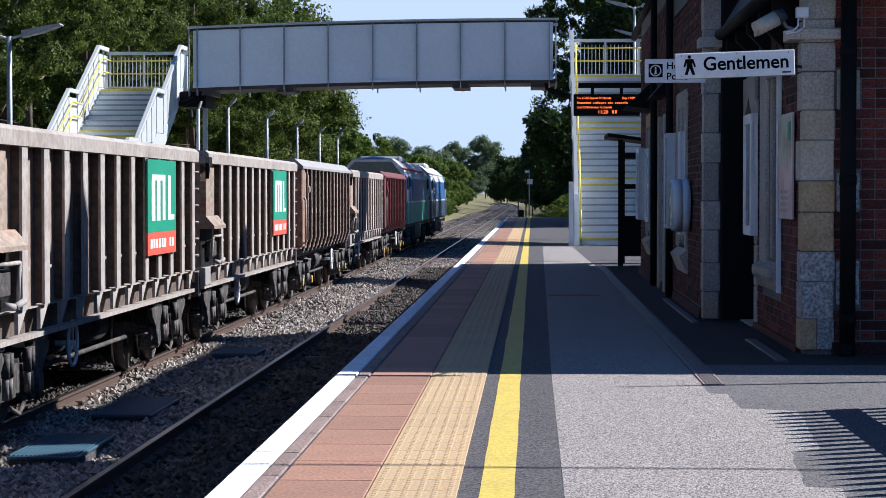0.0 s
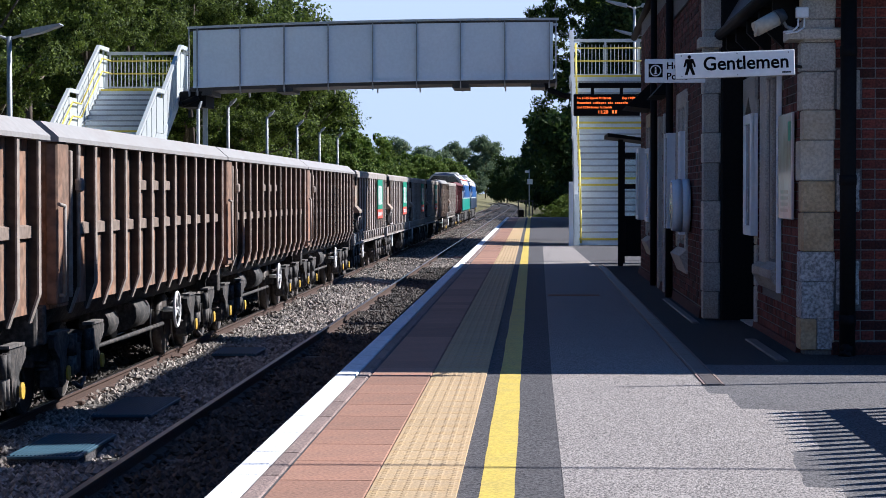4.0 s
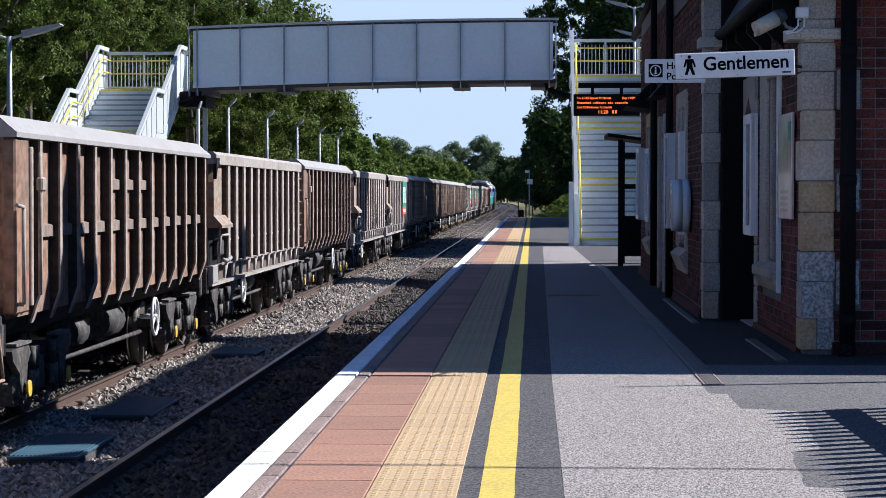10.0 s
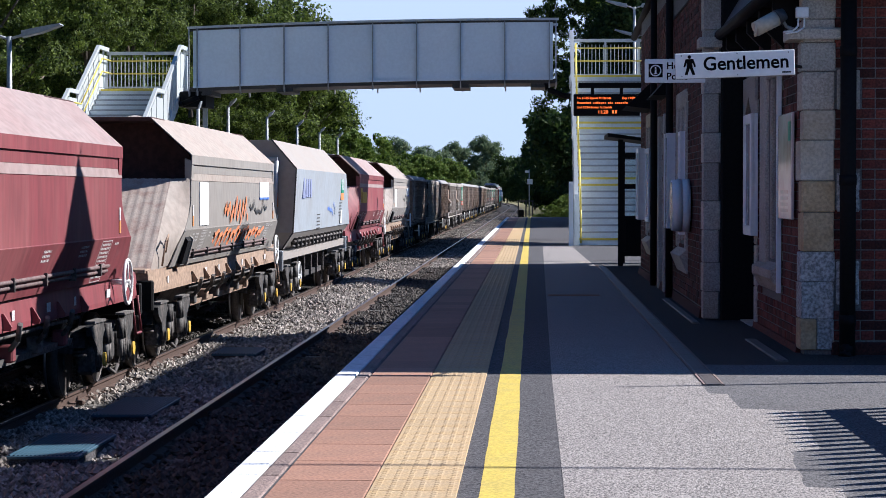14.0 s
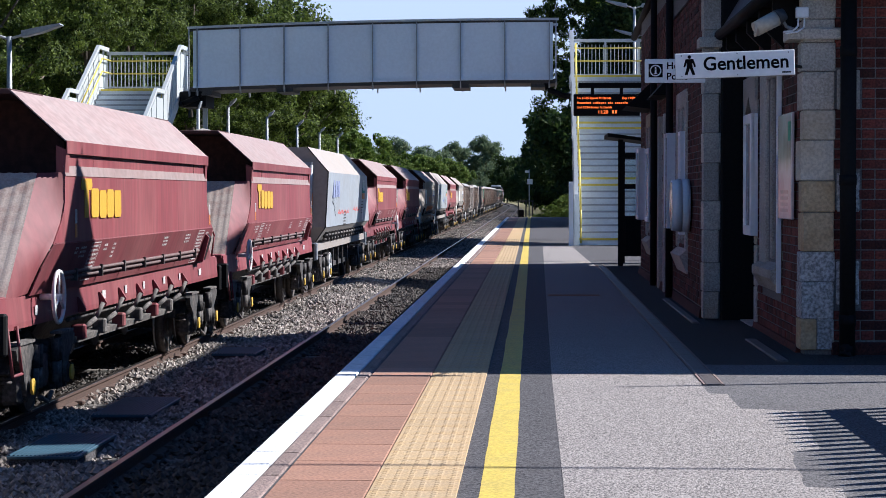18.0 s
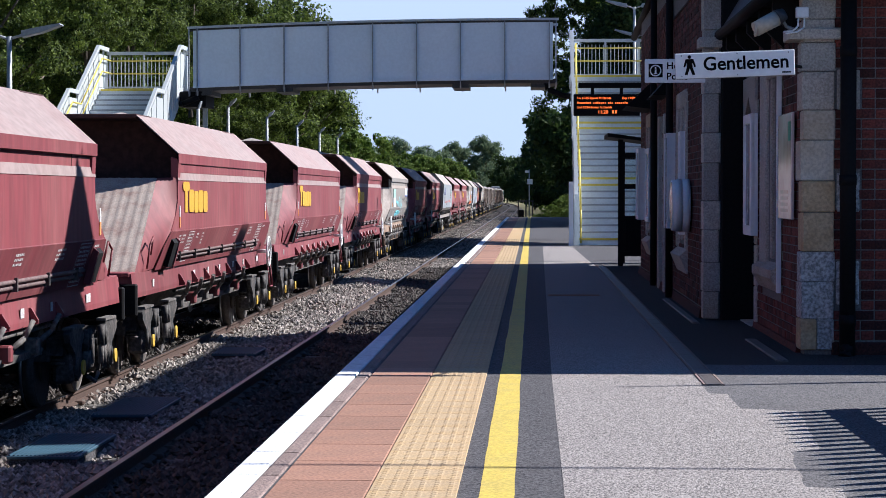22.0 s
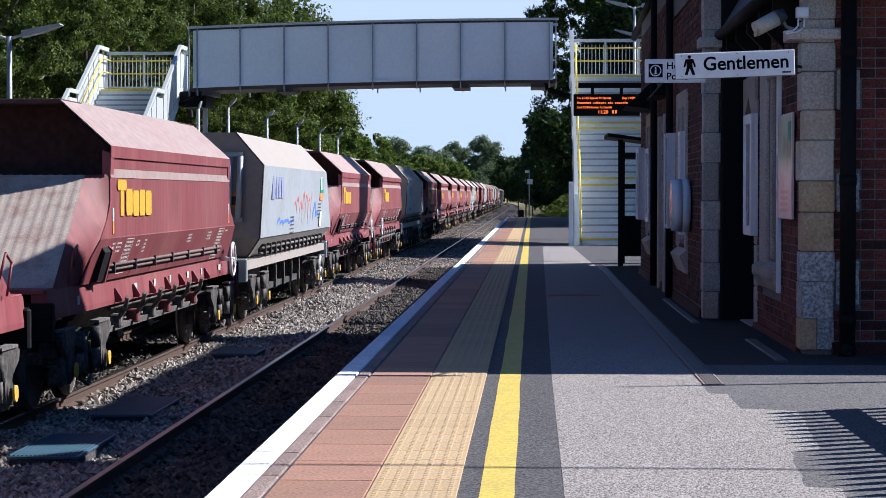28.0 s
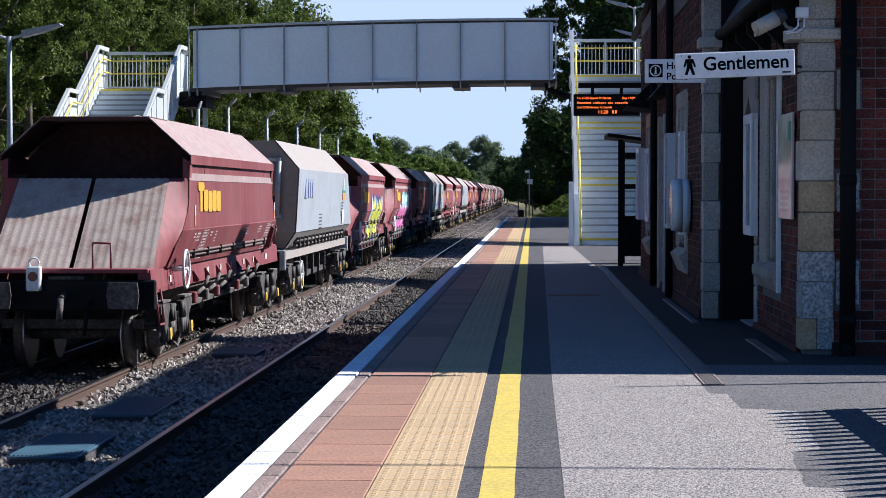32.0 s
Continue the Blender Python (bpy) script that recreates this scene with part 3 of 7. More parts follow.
def bogie_meshes():
    bm = bmesh.new()
    out = [(-1.35, 0.62), (-1.2, 0.80), (-0.65, 0.84), (-0.35, 0.70), (0.35, 0.70), (0.65, 0.84), (1.2, 0.80), (1.35, 0.62), (1.1, 0.60), (0.7, 0.62), (0.42, 0.36), (-0.42, 0.36), (-0.7, 0.62), (-1.1, 0.60)]
    for side in (-1, 1):
        prism(out, side * 0.95, side * 1.14, "x", bm=bm)
        box(bm, min(side * 1.14, side * 1.2), max(side * 1.14, side * 1.2), -0.2, 0.2, 0.42, 0.72)
        for yy in (-0.62, 0.62):
            box(bm, min(side * 1.14, side * 1.18), max(side * 1.14, side * 1.18), yy - 0.05, yy + 0.05, 0.3, 0.78)
            rod((side * 1.16, yy, 0.32), (side * 1.16, yy * 0.75, 0.7), 0.035, 8, bm=bm)
    # outer lobes over the axles, with dampers between
    lobe = [(-0.46, 0.86), (-0.30, 0.92), (0.24, 0.90), (0.36, 0.80), (0.22, 0.70), (0.13, 0.40), (0.02, 0.30), (-0.08, 0.36), (-0.14, 0.62), (-0.42, 0.76)]
    for side in (-1, 1):
        for yy, k in ((-0.95, 1), (0.95, -1)):
            prism([(yy + k * y, z) for y, z in lobe], side * 1.17, side * 1.24, "x", bm=bm)
            box(bm, min(side * 1.14, side * 1.26), max(side * 1.14, side * 1.26), yy - 0.36, yy + 0.30, 0.90, 0.93, 1)
            for d in (0.40, 0.56):
                rod((side * 1.24, yy + k * d, 0.40), (side * 1.24, yy + k * d, 0.62), 0.035, 8, bm=bm, mat=1)
                rod((side * 1.24, yy + k * d, 0.62), (side * 1.24, yy + k * d, 0.86), 0.045, 8, bm=bm)
        tube([(side * 1.22, -0.3, 0.30), (side * 1.24, 0.0, 0.22), (side * 1.22, 0.3, 0.30)], 0.025, 6, bm=bm)
    box(bm, -1.1, 1.1, -0.25, 0.25, 0.5, 0.8)
    for yy in (-1.3, 1.3):
        box(bm, -1.0, 1.0, yy - 0.05, yy + 0.05, 0.55, 0.68)
    frame_me = mesh_of("bogie", bm, ["bogie", "bogie_dusty"])
    w = bmesh.new()
    rod((-0.065, 0, 0), (0.06, 0, 0), 0.455, 26, bm=w, mat=0)
    rod((-0.09, 0, 0), (-0.062, 0, 0), 0.485, 26, bm=w, mat=1)
    ring((0.06, 0, 0), 0.435, 0.014, "x", 26, 6, bm=w)
    rod((0.06, 0, 0), (0.10, 0, 0), 0.16, 14, bm=w, mat=0)
    wheel_me = mesh_of("wheel", w, ["wheel", "wheel_rim"])
    a = cube(-0.08, 0.15, -0.16, 0.16, -0.18, 0.2, 0.04)
    rod((0.15, 0, 0), (0.2, 0, 0), 0.12, 14, bm=a)
    box_me = mesh_of("axlebox", a, "bogie")
    c = rod((0.2, 0, 0), (0.225, 0, 0), 0.085, 14)
    cap_me = mesh_of("axle_cap", c, "axle_yellow")
    s = bmesh.new()
    for k in range(5):
        ring((0, 0, 0.02 + 0.045 * k), 0.07, 0.02, "z", 12, 5, bm=s)
    spring_me = mesh_of("spring", s, "bogie")
    ax = rod((-0.72, 0, 0), (0.72, 0, 0), 0.08, 10)
    return frame_me, wheel_me, box_me, cap_me, spring_me, mesh_of("axle", ax, "bogie")


BOGIE = bogie_meshes()


def join_off_side(t):
    """Small fittings on the side away from the platform become one mesh of the thing."""
    bm = bmesh.new()
    mats = []
    gone = []
    for ob in t.children:
        if ob.type != "MESH" or ob.children or ob.name.startswith(("side_panel", "lower_panel", "hood", "solebar", "side_wall")):
            continue
        if max((ob.matrix_basis @ v.co).x for v in ob.data.vertices) < -0.85:
            k = ob.data.materials[0].name
            if k not in mats:
                mats.append(k)
            n0 = len(bm.faces)
            me = ob.data.copy()
            me.transform(ob.matrix_basis)
            bm.from_mesh(me)
            bm.faces.ensure_lookup_table()
            for f in bm.faces[n0:]:
                f.material_index = mats.index(k)
            bpy.data.meshes.remove(me)
            gone.append(ob)
    for ob in gone:
        bpy.data.objects.remove(ob)
    part("off_side_framing", bm, mats, t)
    return t


def buffers(thing, half, z=1.05, mats="bogie"):
    for end in (-1, 1):
        part("headstock", cube(-1.25, 1.25, end * (half - 0.12), end * half, z - 0.22, z + 0.2, 0.02), mats, thing)
        for side in (-1, 1):
            b = rod((side * 0.87, end * half, z), (side * 0.87, end * (half + 0.34), z), 0.11, 12)
            prism([(side * 0.87 + sx * 0.22, z + sz) for sx, sz in ((-0.9, -0.18), (0.9, -0.18), (1, 0), (0.9, 0.18), (-0.9, 0.18), (-1, 0))], end * (half + 0.34), end * (half + 0.38), "y", bm=b)
            part("buffer", b, "bogie", thing)
        part("coupling", tube([(0, end * half, z), (0, end * (half + 0.25), z - 0.05), (0, end * (half + 0.36), z - 0.35)], 0.045), "bogie", thing)
        part("brake_hose", tube([(0.35, end * half, z - 0.1), (0.35, end * (half + 0.2), z - 0.15), (0.33, end * (half + 0.3), z - 0.55)], 0.03), "black_paint", thing)


def handwheel(thing, x, y, z, r=0.28):
    h = part("handwheel", ring((x, y, z), r, 0.022, "x", 30, 8), "white_paint", thing, "white brake handwheel")
    sp = bmesh.new()
    for a in (90, 210, 330):
        c, s = math.cos(radians(a)), math.sin(radians(a))
        rod((x, y, z), (x, y + r * c, z + r * s), 0.016, 6, bm=sp)
    rod((x - 0.2, y, z), (x + 0.03, y, z), 0.035, 8, bm=sp)
    part("spoke", sp, "white_paint", h)
    return h


def box_wagon(kind):
    """Ribbed open box wagon for stone; kind 'pale' or 'brown' or 'red'."""
    t = empty("box_wagon")
    shell, ribm = {"pale": ("box_grey", "rib_grey"), "brown": ("box_brown", "rib_brown"), "red": ("box_red", "box_red")}[kind]
    HL, W = 6.45, 1.24 if kind == "pale" else 1.262
    z0, z1 = (1.28, 2.92) if kind == "pale" else (1.2, 3.0)
    for side in (-1, 1):
        part("side_wall", cube(side * W, side * (W - 0.04), -HL + 0.1, HL - 0.1, z0, z1), shell, t)
        part("end_wall", cube(-W + 0.041, W - 0.041, side * (HL - 0.14), side * (HL - 0.1), z0, z1), shell, t)
    part("wagon_floor", cube(-W + 0.04, W - 0.04, -HL + 0.14, HL - 0.14, z0, z0 + 0.06), shell, t)
    rim = bmesh.new()
    if kind == "pale":
        for side in (-1, 1):
            prism([(side * 1.20, 2.9), (side * 1.385, 2.9), (side * 1.39, 3.05), (side * 1.33, 3.1), (side * 1.2, 3.1)], -HL, HL, "y", bm=rim)
        for e in (-1, 1):
            box(rim, -1.2, 1.2, min(e * HL, e * (HL - 0.14)), max(e * HL, e * (HL - 0.14)), 2.9, 3.1)
    else:
        for side in (-1, 1):
            prism([(side * 1.16, 2.98), (side * 1.40, 2.98), (side * 1.40, 3.03), (side * 1.20, 3.2), (side * 1.12, 3.2)], -HL, HL, "y", bm=rim)
        for e in (-1, 1):
            box(rim, -1.14, 1.14, min(e * HL, e * (HL - 0.12)), max(e * HL, e * (HL - 0.12)), 2.98, 3.18)
    part("top_rail", rim, "rim_grey" if kind == "brown" else ribm, t)
    n = 12 if kind == "pale" else 13
    y_first = -4.85 if kind == "pale" else -5.3
    pitch = (HL - 0.42 - y_first) / (n - 1)
    if kind == "pale":
        rb = bmesh.new()
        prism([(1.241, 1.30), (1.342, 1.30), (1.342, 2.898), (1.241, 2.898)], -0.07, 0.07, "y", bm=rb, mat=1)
        prism([(1.343, 1.29), (1.372, 1.29), (1.372, 2.898), (1.343, 2.898)], -0.125, 0.125, "y", bm=rb, mat=0)
        prism([(1.30, 1.66), (1.372, 1.66), (1.372, 1.69), (1.30, 1.70)], 0.126, 0.21, "y", bm=rb, mat=0)
        foot = prism([(-0.075, 1.275), (0.30, 1.275), (-0.045, 1.03), (-0.075, 1.03)], 1.275, 1.315, "x")
    else:
        rb = bmesh.new()
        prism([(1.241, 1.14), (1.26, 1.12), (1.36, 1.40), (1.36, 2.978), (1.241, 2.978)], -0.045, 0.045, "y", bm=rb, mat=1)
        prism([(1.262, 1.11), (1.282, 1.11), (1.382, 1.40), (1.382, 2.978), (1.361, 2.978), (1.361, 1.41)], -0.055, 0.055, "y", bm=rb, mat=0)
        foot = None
    rme = mesh_of("rib", rb, [ribm, "rib_web" if kind == "pale" else "dark_web_shaded"])
    fme = mesh_of("rib_foot", foot, ribm) if foot else None
    for side in (-1, 1):
        for i in range(n):
            at = pose(0, y_first + pitch * i, 0) if side > 0 else pose(0, y_first + pitch * i, 0, 0, 0, 180)
            part("rib", rme, None, t, m=at)
            if fme:
                part("rib_foot", fme, None, t, m=at)
        if kind == "pale":
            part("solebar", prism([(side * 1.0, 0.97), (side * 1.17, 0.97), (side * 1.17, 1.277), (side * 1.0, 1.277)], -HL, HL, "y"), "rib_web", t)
            part("solebar_flange", prism([(side * 1.171, 0.955), (side * 1.32, 0.955), (side * 1.32, 1.005), (side * 1.171, 0.995)], -HL, HL, "y"), ribm, t)
            part("solebar_flange", prism([(side * 1.171, 1.25), (side * 1.31, 1.262), (side * 1.31, 1.277), (side * 1.171, 1.277)], -HL, HL, "y"), ribm, t)
            part("solebar_end", cube(side * 1.18, side * 1.335, -HL, -HL + 0.55, 1.0, 1.28, 0.01), "rim_grey", t)
            # end pocket with the sloping chute cover
            part("end_cover", prism([(-6.38, 2.06), (-5.5, 2.06), (-5.5, 2.84), (-6.22, 2.84), (-6.38, 2.62)], side * 1.245, side * 1.335, "x"), "box_dusty", t)
            part("end_chute", prism([(side * 1.245, 1.88), (side * 1.47, 1.88), (side * 1.47, 1.93), (side * 1.336, 2.08), (side * 1.245, 2.08)], -6.42, -5.12, "y"), "box_dusty", t)
            # black block drawn for the dark of an open corner hole
            part("corner_socket", prism([(-6.45, 2.66), (-6.28, 2.86), (-6.10, 2.86), (-6.10, 3.0), (-6.45, 3.0)], side * 1.336, side * 1.392, "x"), "black_paint", t)
            # black sheet put in to paint the dark of the end recess
            part("recess_back", cube(side * 1.242, side * 1.25, -6.4, -5.05, 1.28, 1.88), "black_paint", t)
            part("brake_cabinet", cube(side * 1.252, side * 1.36, -5.95, -5.4, 1.42, 1.70, 0.03), "bogie", t)
            part("brake_lever", tube([(side * 1.38, -6.2, 1.40), (side * 1.42, -6.2, 1.76), (side * 1.42, -5.3, 1.76), (side * 1.40, -5.3, 1.35)], 0.022), ribm, t)
            part("brake_handle", tube([(side * 1.36, -5.7, 1.36), (side * 1.44, -5.6, 1.34), (side * 1.44, -5.2, 1.38)], 0.035), "rim_grey", t)
        else:
            for i in range(n - 1):
                a, b = y_first + pitch * i + 0.056, y_first + pitch * (i + 1) - 0.056
                part("stiffener", prism([(side * 1.242, 1.97), (side * 1.31, 1.98), (side * 1.31, 2.10), (side * 1.242, 2.12)], a, b, "y"), "rib_dull", t)
                if i in (4, 5, 6):
                    part("stiffener", prism([(side * 1.242, 2.47), (side * 1.31, 2.48), (side * 1.31, 2.60), (side * 1.242, 2.62)], a, b, "y"), "rib_dull", t)
            part("end_panel", cube(side * 1.242, side * 1.375, -HL + 0.04, -HL + 0.62, 1.25, 2.975, 0.02), shell, t)
            part("door_post", cube(side * 1.245, side * 1.37, -HL + 0.75, -HL + 0.85, 1.3, 2.9, 0.01), ribm, t)
            part("latch_rod", tube([(side * 1.40, -HL + 1.0, 1.4), (side * 1.40, -HL + 1.0, 2.85)], 0.022), ribm, t)
            part("latch", cube(side * 1.38, side * 1.45, -HL + 0.9, -HL + 1.1, 2.45, 2.6, 0.02), ribm, t)
            part("grab_rail", tube([(side * 1.38, -HL + 0.1, 1.35), (side * 1.44, -HL + 0.1, 1.35), (side * 1.44, -HL + 0.1, 2.3), (side * 1.44, -HL - 0.2, 2.32)], 0.02), "rib_grey", t)
            part("gusset", prism([(side * 0.7, 0.95), (side * 0.9, 0.95), (side * 1.05, 1.2), (side * 0.7, 1.2)], -HL + 0.2, HL - 0.2, "y"), "bogie", t)
    for e in ((1,) if kind != "brown" else ()):
        lad = part("ladder", tube([(0.95, e * (HL + 0.02), 1.1), (0.95, e * (HL + 0.02), 2.95)], 0.02), "rib_grey", t)
        tube_b = tube([(1.3, e * (HL + 0.02), 1.1), (1.3, e * (HL + 0.02), 2.95)], 0.02)
        part("stile", tube_b, "rib_grey", lad)
        for k in range(7):
            part("rung", rod((0.95, e * (HL + 0.02), 1.25 + 0.25 * k), (1.38, e * (HL + 0.02), 1.25 + 0.25 * k), 0.018, 6), "rib_grey", lad)
    part("centre_sill", cube(-0.3, 0.3, -HL, HL, 0.75, 1.2), "bogie", t)
    part("brake_cylinder", rod((0.75, -1.4, 0.75), (0.75, -0.7, 0.75), 0.2, 14), "bogie", t)
    part("air_tank", rod((0.8, 0.2, 0.78), (0.8, 1.3, 0.78), 0.22, 14), "bogie", t)
    part("brake_rod", tube([(0.9, -3.0, 0.5), (0.9, 3.0, 0.5)], 0.03), "bogie", t)
    handwheel(t, 1.2, -1.8 if kind == "pale" else 2.5, 0.74, 0.25)
    buffers(t, 6.5)
    for y in (-4.6, 4.6):
        build_bogie(t, y, kind != "pale")
    load = bmesh.new()
    rows = []
    for j in range(15):
        y = -6.2 + 12.4 * j / 14
        rows.append([load.verts.new((x, y, 2.72 + 0.25 * (1 - (x / 1.15) ** 2) * math.sin(math.pi * (j + 0.3) / 14.6) ** 0.5 + 0.05 * math.sin(j * 5 + x * 7))) for x in (-1.15, -0.6, 0, 0.6, 1.15)])
    for a, b in zip(rows, rows[1:]):
        for i in range(4):
            load.faces.new((a[i], a[i + 1], b[i + 1], b[i]))
    part("stone_load", load, "stone_load", t)
    return t


def company_board(t, x, y0, y1, z0, z1, split):
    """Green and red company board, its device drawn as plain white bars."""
    g = part("company_board", cube(x, x + 0.02, y0, y1, z0 + split, z1), "logo_green", t, "green company board")
    part("red_panel", cube(x, x + 0.02, y0, y1, z0, z0 + split - 0.002), "logo_red", g)
    w = (y1 - y0)
    zt, zb = z1 - 0.16 * (z1 - z0), z0 + split + 0.12 * (z1 - z0)
    for a, b, c in ((0.12, 0.24, 0), (0.30, 0.42, 0), (0.50, 0.60, 0), (0.70, 0.80, 0), (0.80, 0.93, 1)):
        part("white_bar", cube(x + 0.02, x + 0.024, y0 + a * w, y0 + b * w, zb, zt if not c else zb + 0.12 * (zt - zb)), "white_paint", g)
    part("white_bar", cube(x + 0.0215, x + 0.0255, y0 + 0.12 * w, y0 + 0.6 * w, zt - 0.12 * (zt - zb), zt + 0.004), "white_paint", g)
    for k in range(9):
        if k != 6:
            part("white_bar", cube(x + 0.02, x + 0.024, y0 + (0.08 + 0.095 * k) * w, y0 + (0.145 + 0.095 * k) * w, z0 + split * 0.3, z0 + split * 0.7), "white_paint", g)


def hopper_wagon(kind, turned=False):
    """Covered-shoulder stone hopper; kind 'red' or 'grey'. One end is longer than the other; turned runs it the other way round."""
    t = empty("hopper_wagon")
    side_m, hood_m, sole_m = {"red": ("hopper_red", "hood_red", "hopper_red"), "grey": ("hopper_grey", "hood_grey", "solebar_brown")}[kind]
    ENDS = ((-1, 4.95), (1, 5.35))

    def edge(h):
        return [(h, 2.62), (h, 2.36), (h + 0.07, 2.24), (h + 0.20, 2.12), (h + 0.58, 1.90)]
    h0, h1 = ENDS[0][1], ENDS[1][1]
    for s in (-1, 1):
        rear = [(s * 1.385, -y, z) for y, z in edge(h0)]
        fore = [(s * 1.385, y, z) for y, z in edge(h1)]
        up = sheet([rear + fore[::-1],
                    [(s * 1.366, -h0, 2.92), (s * 1.366, h1, 2.92), (s * 1.366, h1, 2.73), (s * 1.366, -h0, 2.73)]], 0.012)
        part("side_panel", up, side_m, t)
        part("ledge", sheet([[(s * 1.366, -h0, 2.73), (s * 1.366, h1, 2.73), (s * 1.385, h1, 2.62), (s * 1.385, -h0, 2.62)]], 0.008), hood_m, t)
        part("lower_panel", sheet([[(s * 1.385, -h0 - 0.58, 1.9), (s * 1.385, h1 + 0.58, 1.9), (s * 1.2996, h1 + 0.82, 1.66), (s * 1.20, h1 + 0.95, 1.38), (s * 1.20, -h0 - 0.95, 1.38), (s * 1.2996, -h0 - 0.82, 1.66)]], 0.012), side_m, t)
        part("fold_weld", rod((s * 1.386, -h0 - 0.5, 1.9), (s * 1.386, h1 + 0.5, 1.9), 0.008, 6), side_m, t)
        part("hood_lip", sheet([[(s * 1.40, -h0, 2.86), (s * 1.40, h1, 2.86), (s * 1.40, h1, 2.999), (s * 1.40, -h0, 2.999)]], 0.012), side_m, t)
        part("hood", sheet([[(s * 1.40, -h0, 3.0), (s * 1.40, h1, 3.0), (s * 0.78, h1, 3.56), (s * 0.78, -h0, 3.56)]], 0.012), hood_m, t)
        # dark sheet added under the hood to put its shade into colour
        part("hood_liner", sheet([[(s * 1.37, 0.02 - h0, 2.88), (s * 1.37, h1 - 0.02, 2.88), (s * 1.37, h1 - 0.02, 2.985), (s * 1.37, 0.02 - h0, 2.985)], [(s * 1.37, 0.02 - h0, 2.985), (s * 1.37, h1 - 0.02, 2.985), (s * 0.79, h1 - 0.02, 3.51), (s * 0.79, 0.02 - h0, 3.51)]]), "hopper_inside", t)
        for k in (0.10 - h0, h1 - 0.10):
            part("hood_pillar", prism([(s * 1.29, 2.66), (s * 1.385, 2.62), (s * 1.398, 2.90), (s * 1.29, 2.95)], k - 0.10, k + 0.10, "y"), side_m, t)
        part("solebar", prism([(s * 1.0, 1.06), (s * 1.2, 1.06), (s * 1.2, 1.12), (s * 1.17, 1.38), (s * 1.0, 1.38)], -7.45, 7.45, "y"), sole_m, t)
        for z, x in ((1.50, 1.26), (1.56, 1.285)):
            part("air_pipe", rod((s * x, -4.75, z), (s * x, 5.0, z), 0.022, 8), "pipe_dusty", t)
        for k in range(7):
            y = -4.3 + 1.45 * k
            part("pipe_clip", cube(s * 1.2, s * 1.32, y - 0.02, y + 0.02, 1.46, 1.60), "bogie", t)
        for k in range(7):
            y = -3.7 + 1.25 * k
            part("door_bracket", prism([(s * 1.19, 1.08), (s * 1.28, 1.08), (s * 1.29, 1.12), (s * 1.21, 1.25), (s * 1.19, 1.25)], y - 0.018, y + 0.018, "y"), sole_m, t)
        for k in range(6):
            y = -3.4 + 1.25 * k
            part("door_arm", tube([(s * 1.30, y, 1.13), (s * 1.24, y + 0.14, 0.96), (s * 1.10, y + 0.32, 0.82)], 0.03, 6), "bogie_dusty", t)
            part("door_link", cube(s * 1.0, s * 1.16, y + 0.26, y + 0.42, 0.72, 0.90, 0.02), sole_m if k % 2 else "bogie_dusty", t)
        part("door_beam", prism([(s * 0.85, 0.66), (s * 1.06, 0.68), (s * 1.08, 0.76), (s * 0.85, 0.78)], -3.6, 3.9, "y"), "bogie_dusty" if kind == "red" else sole_m, t)
        part("pull_rod", rod((s * 1.12, -3.7, 1.0), (s * 1.12, 4.0, 1.0), 0.028, 8), "bogie_dusty", t)
        part("vent_slot", prism([(s * 1.24, 1.42), (s * 1.30, 1.40), (s * 1.40, 1.74), (s * 1.36, 1.80)], -5.35, -5.0, "y"), "black_paint", t)
        part("vent_frame", prism([(s * 1.24, 1.40), (s * 1.32, 1.38), (s * 1.42, 1.76), (s * 1.36, 1.82)], -4.99, -4.93, "y"), side_m, t)
        part("corner_step", tube([(s * 1.22, 6.9, 1.1), (s * 1.27, 6.9, 0.62), (s * 1.27, 7.3, 0.62), (s * 1.22, 7.3, 1.1)], 0.018, 6), sole_m, t)
        part("grab_rail", tube([(s * 1.22, -6.55, 1.42), (s * 1.27, -6.55, 1.75), (s * 1.27, -6.3, 1.85), (s * 1.22, -6.25, 1.6)], 0.015, 6), sole_m, t)
        for e, h in ENDS:
            outer = ((1.372, h, 2.66), (1.372, h, 2.36), (1.372, h + 0.20, 2.12), (1.372, h + 0.58, 1.9), (1.285, h + 0.82, 1.66), (1.19, h + 0.95, 1.40))
            inner = [(1.10 + 0.05 * k / 5, h + 0.08 + (7.04 - h) * k / 5, 2.65 - 1.30 * k / 5) for k in range(6)]
            ck = bmesh.new()
            grid = []
            for (ox, oy, oz), (ix, iy, iz) in zip(outer, inner):
                row = []
                for k in range(6):
                    f = k / 5
                    g = f
                    row.append(ck.verts.new((s * (ox + (ix - ox) * f), e * (oy + (iy - oy) * g), oz + (iz - oz) * g)))
                grid.append(row)
            for p, q in zip(grid, grid[1:]):
                for k in range(5):
                    ck.faces.new((p[k], p[k + 1], q[k + 1], q[k])).smooth = True
            bmesh.ops.recalc_face_normals(ck, faces=ck.faces[:])
            part("cheek_plate", ck, hood_m if kind == "grey" else side_m, t)
    for e, h in ENDS:
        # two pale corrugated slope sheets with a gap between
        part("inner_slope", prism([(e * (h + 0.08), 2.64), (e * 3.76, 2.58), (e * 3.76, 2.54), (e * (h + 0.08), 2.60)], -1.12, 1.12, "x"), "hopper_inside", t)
        for half in (-1, 1):
            cs = bmesh.new()
            rows = []
            n = 55
            for f in (0.0, 0.5, 1.0):
                y, z, b = h + 0.08 + (7.04 - h) * f, 2.65 - 1.30 * f, 1.10 + 0.05 * f
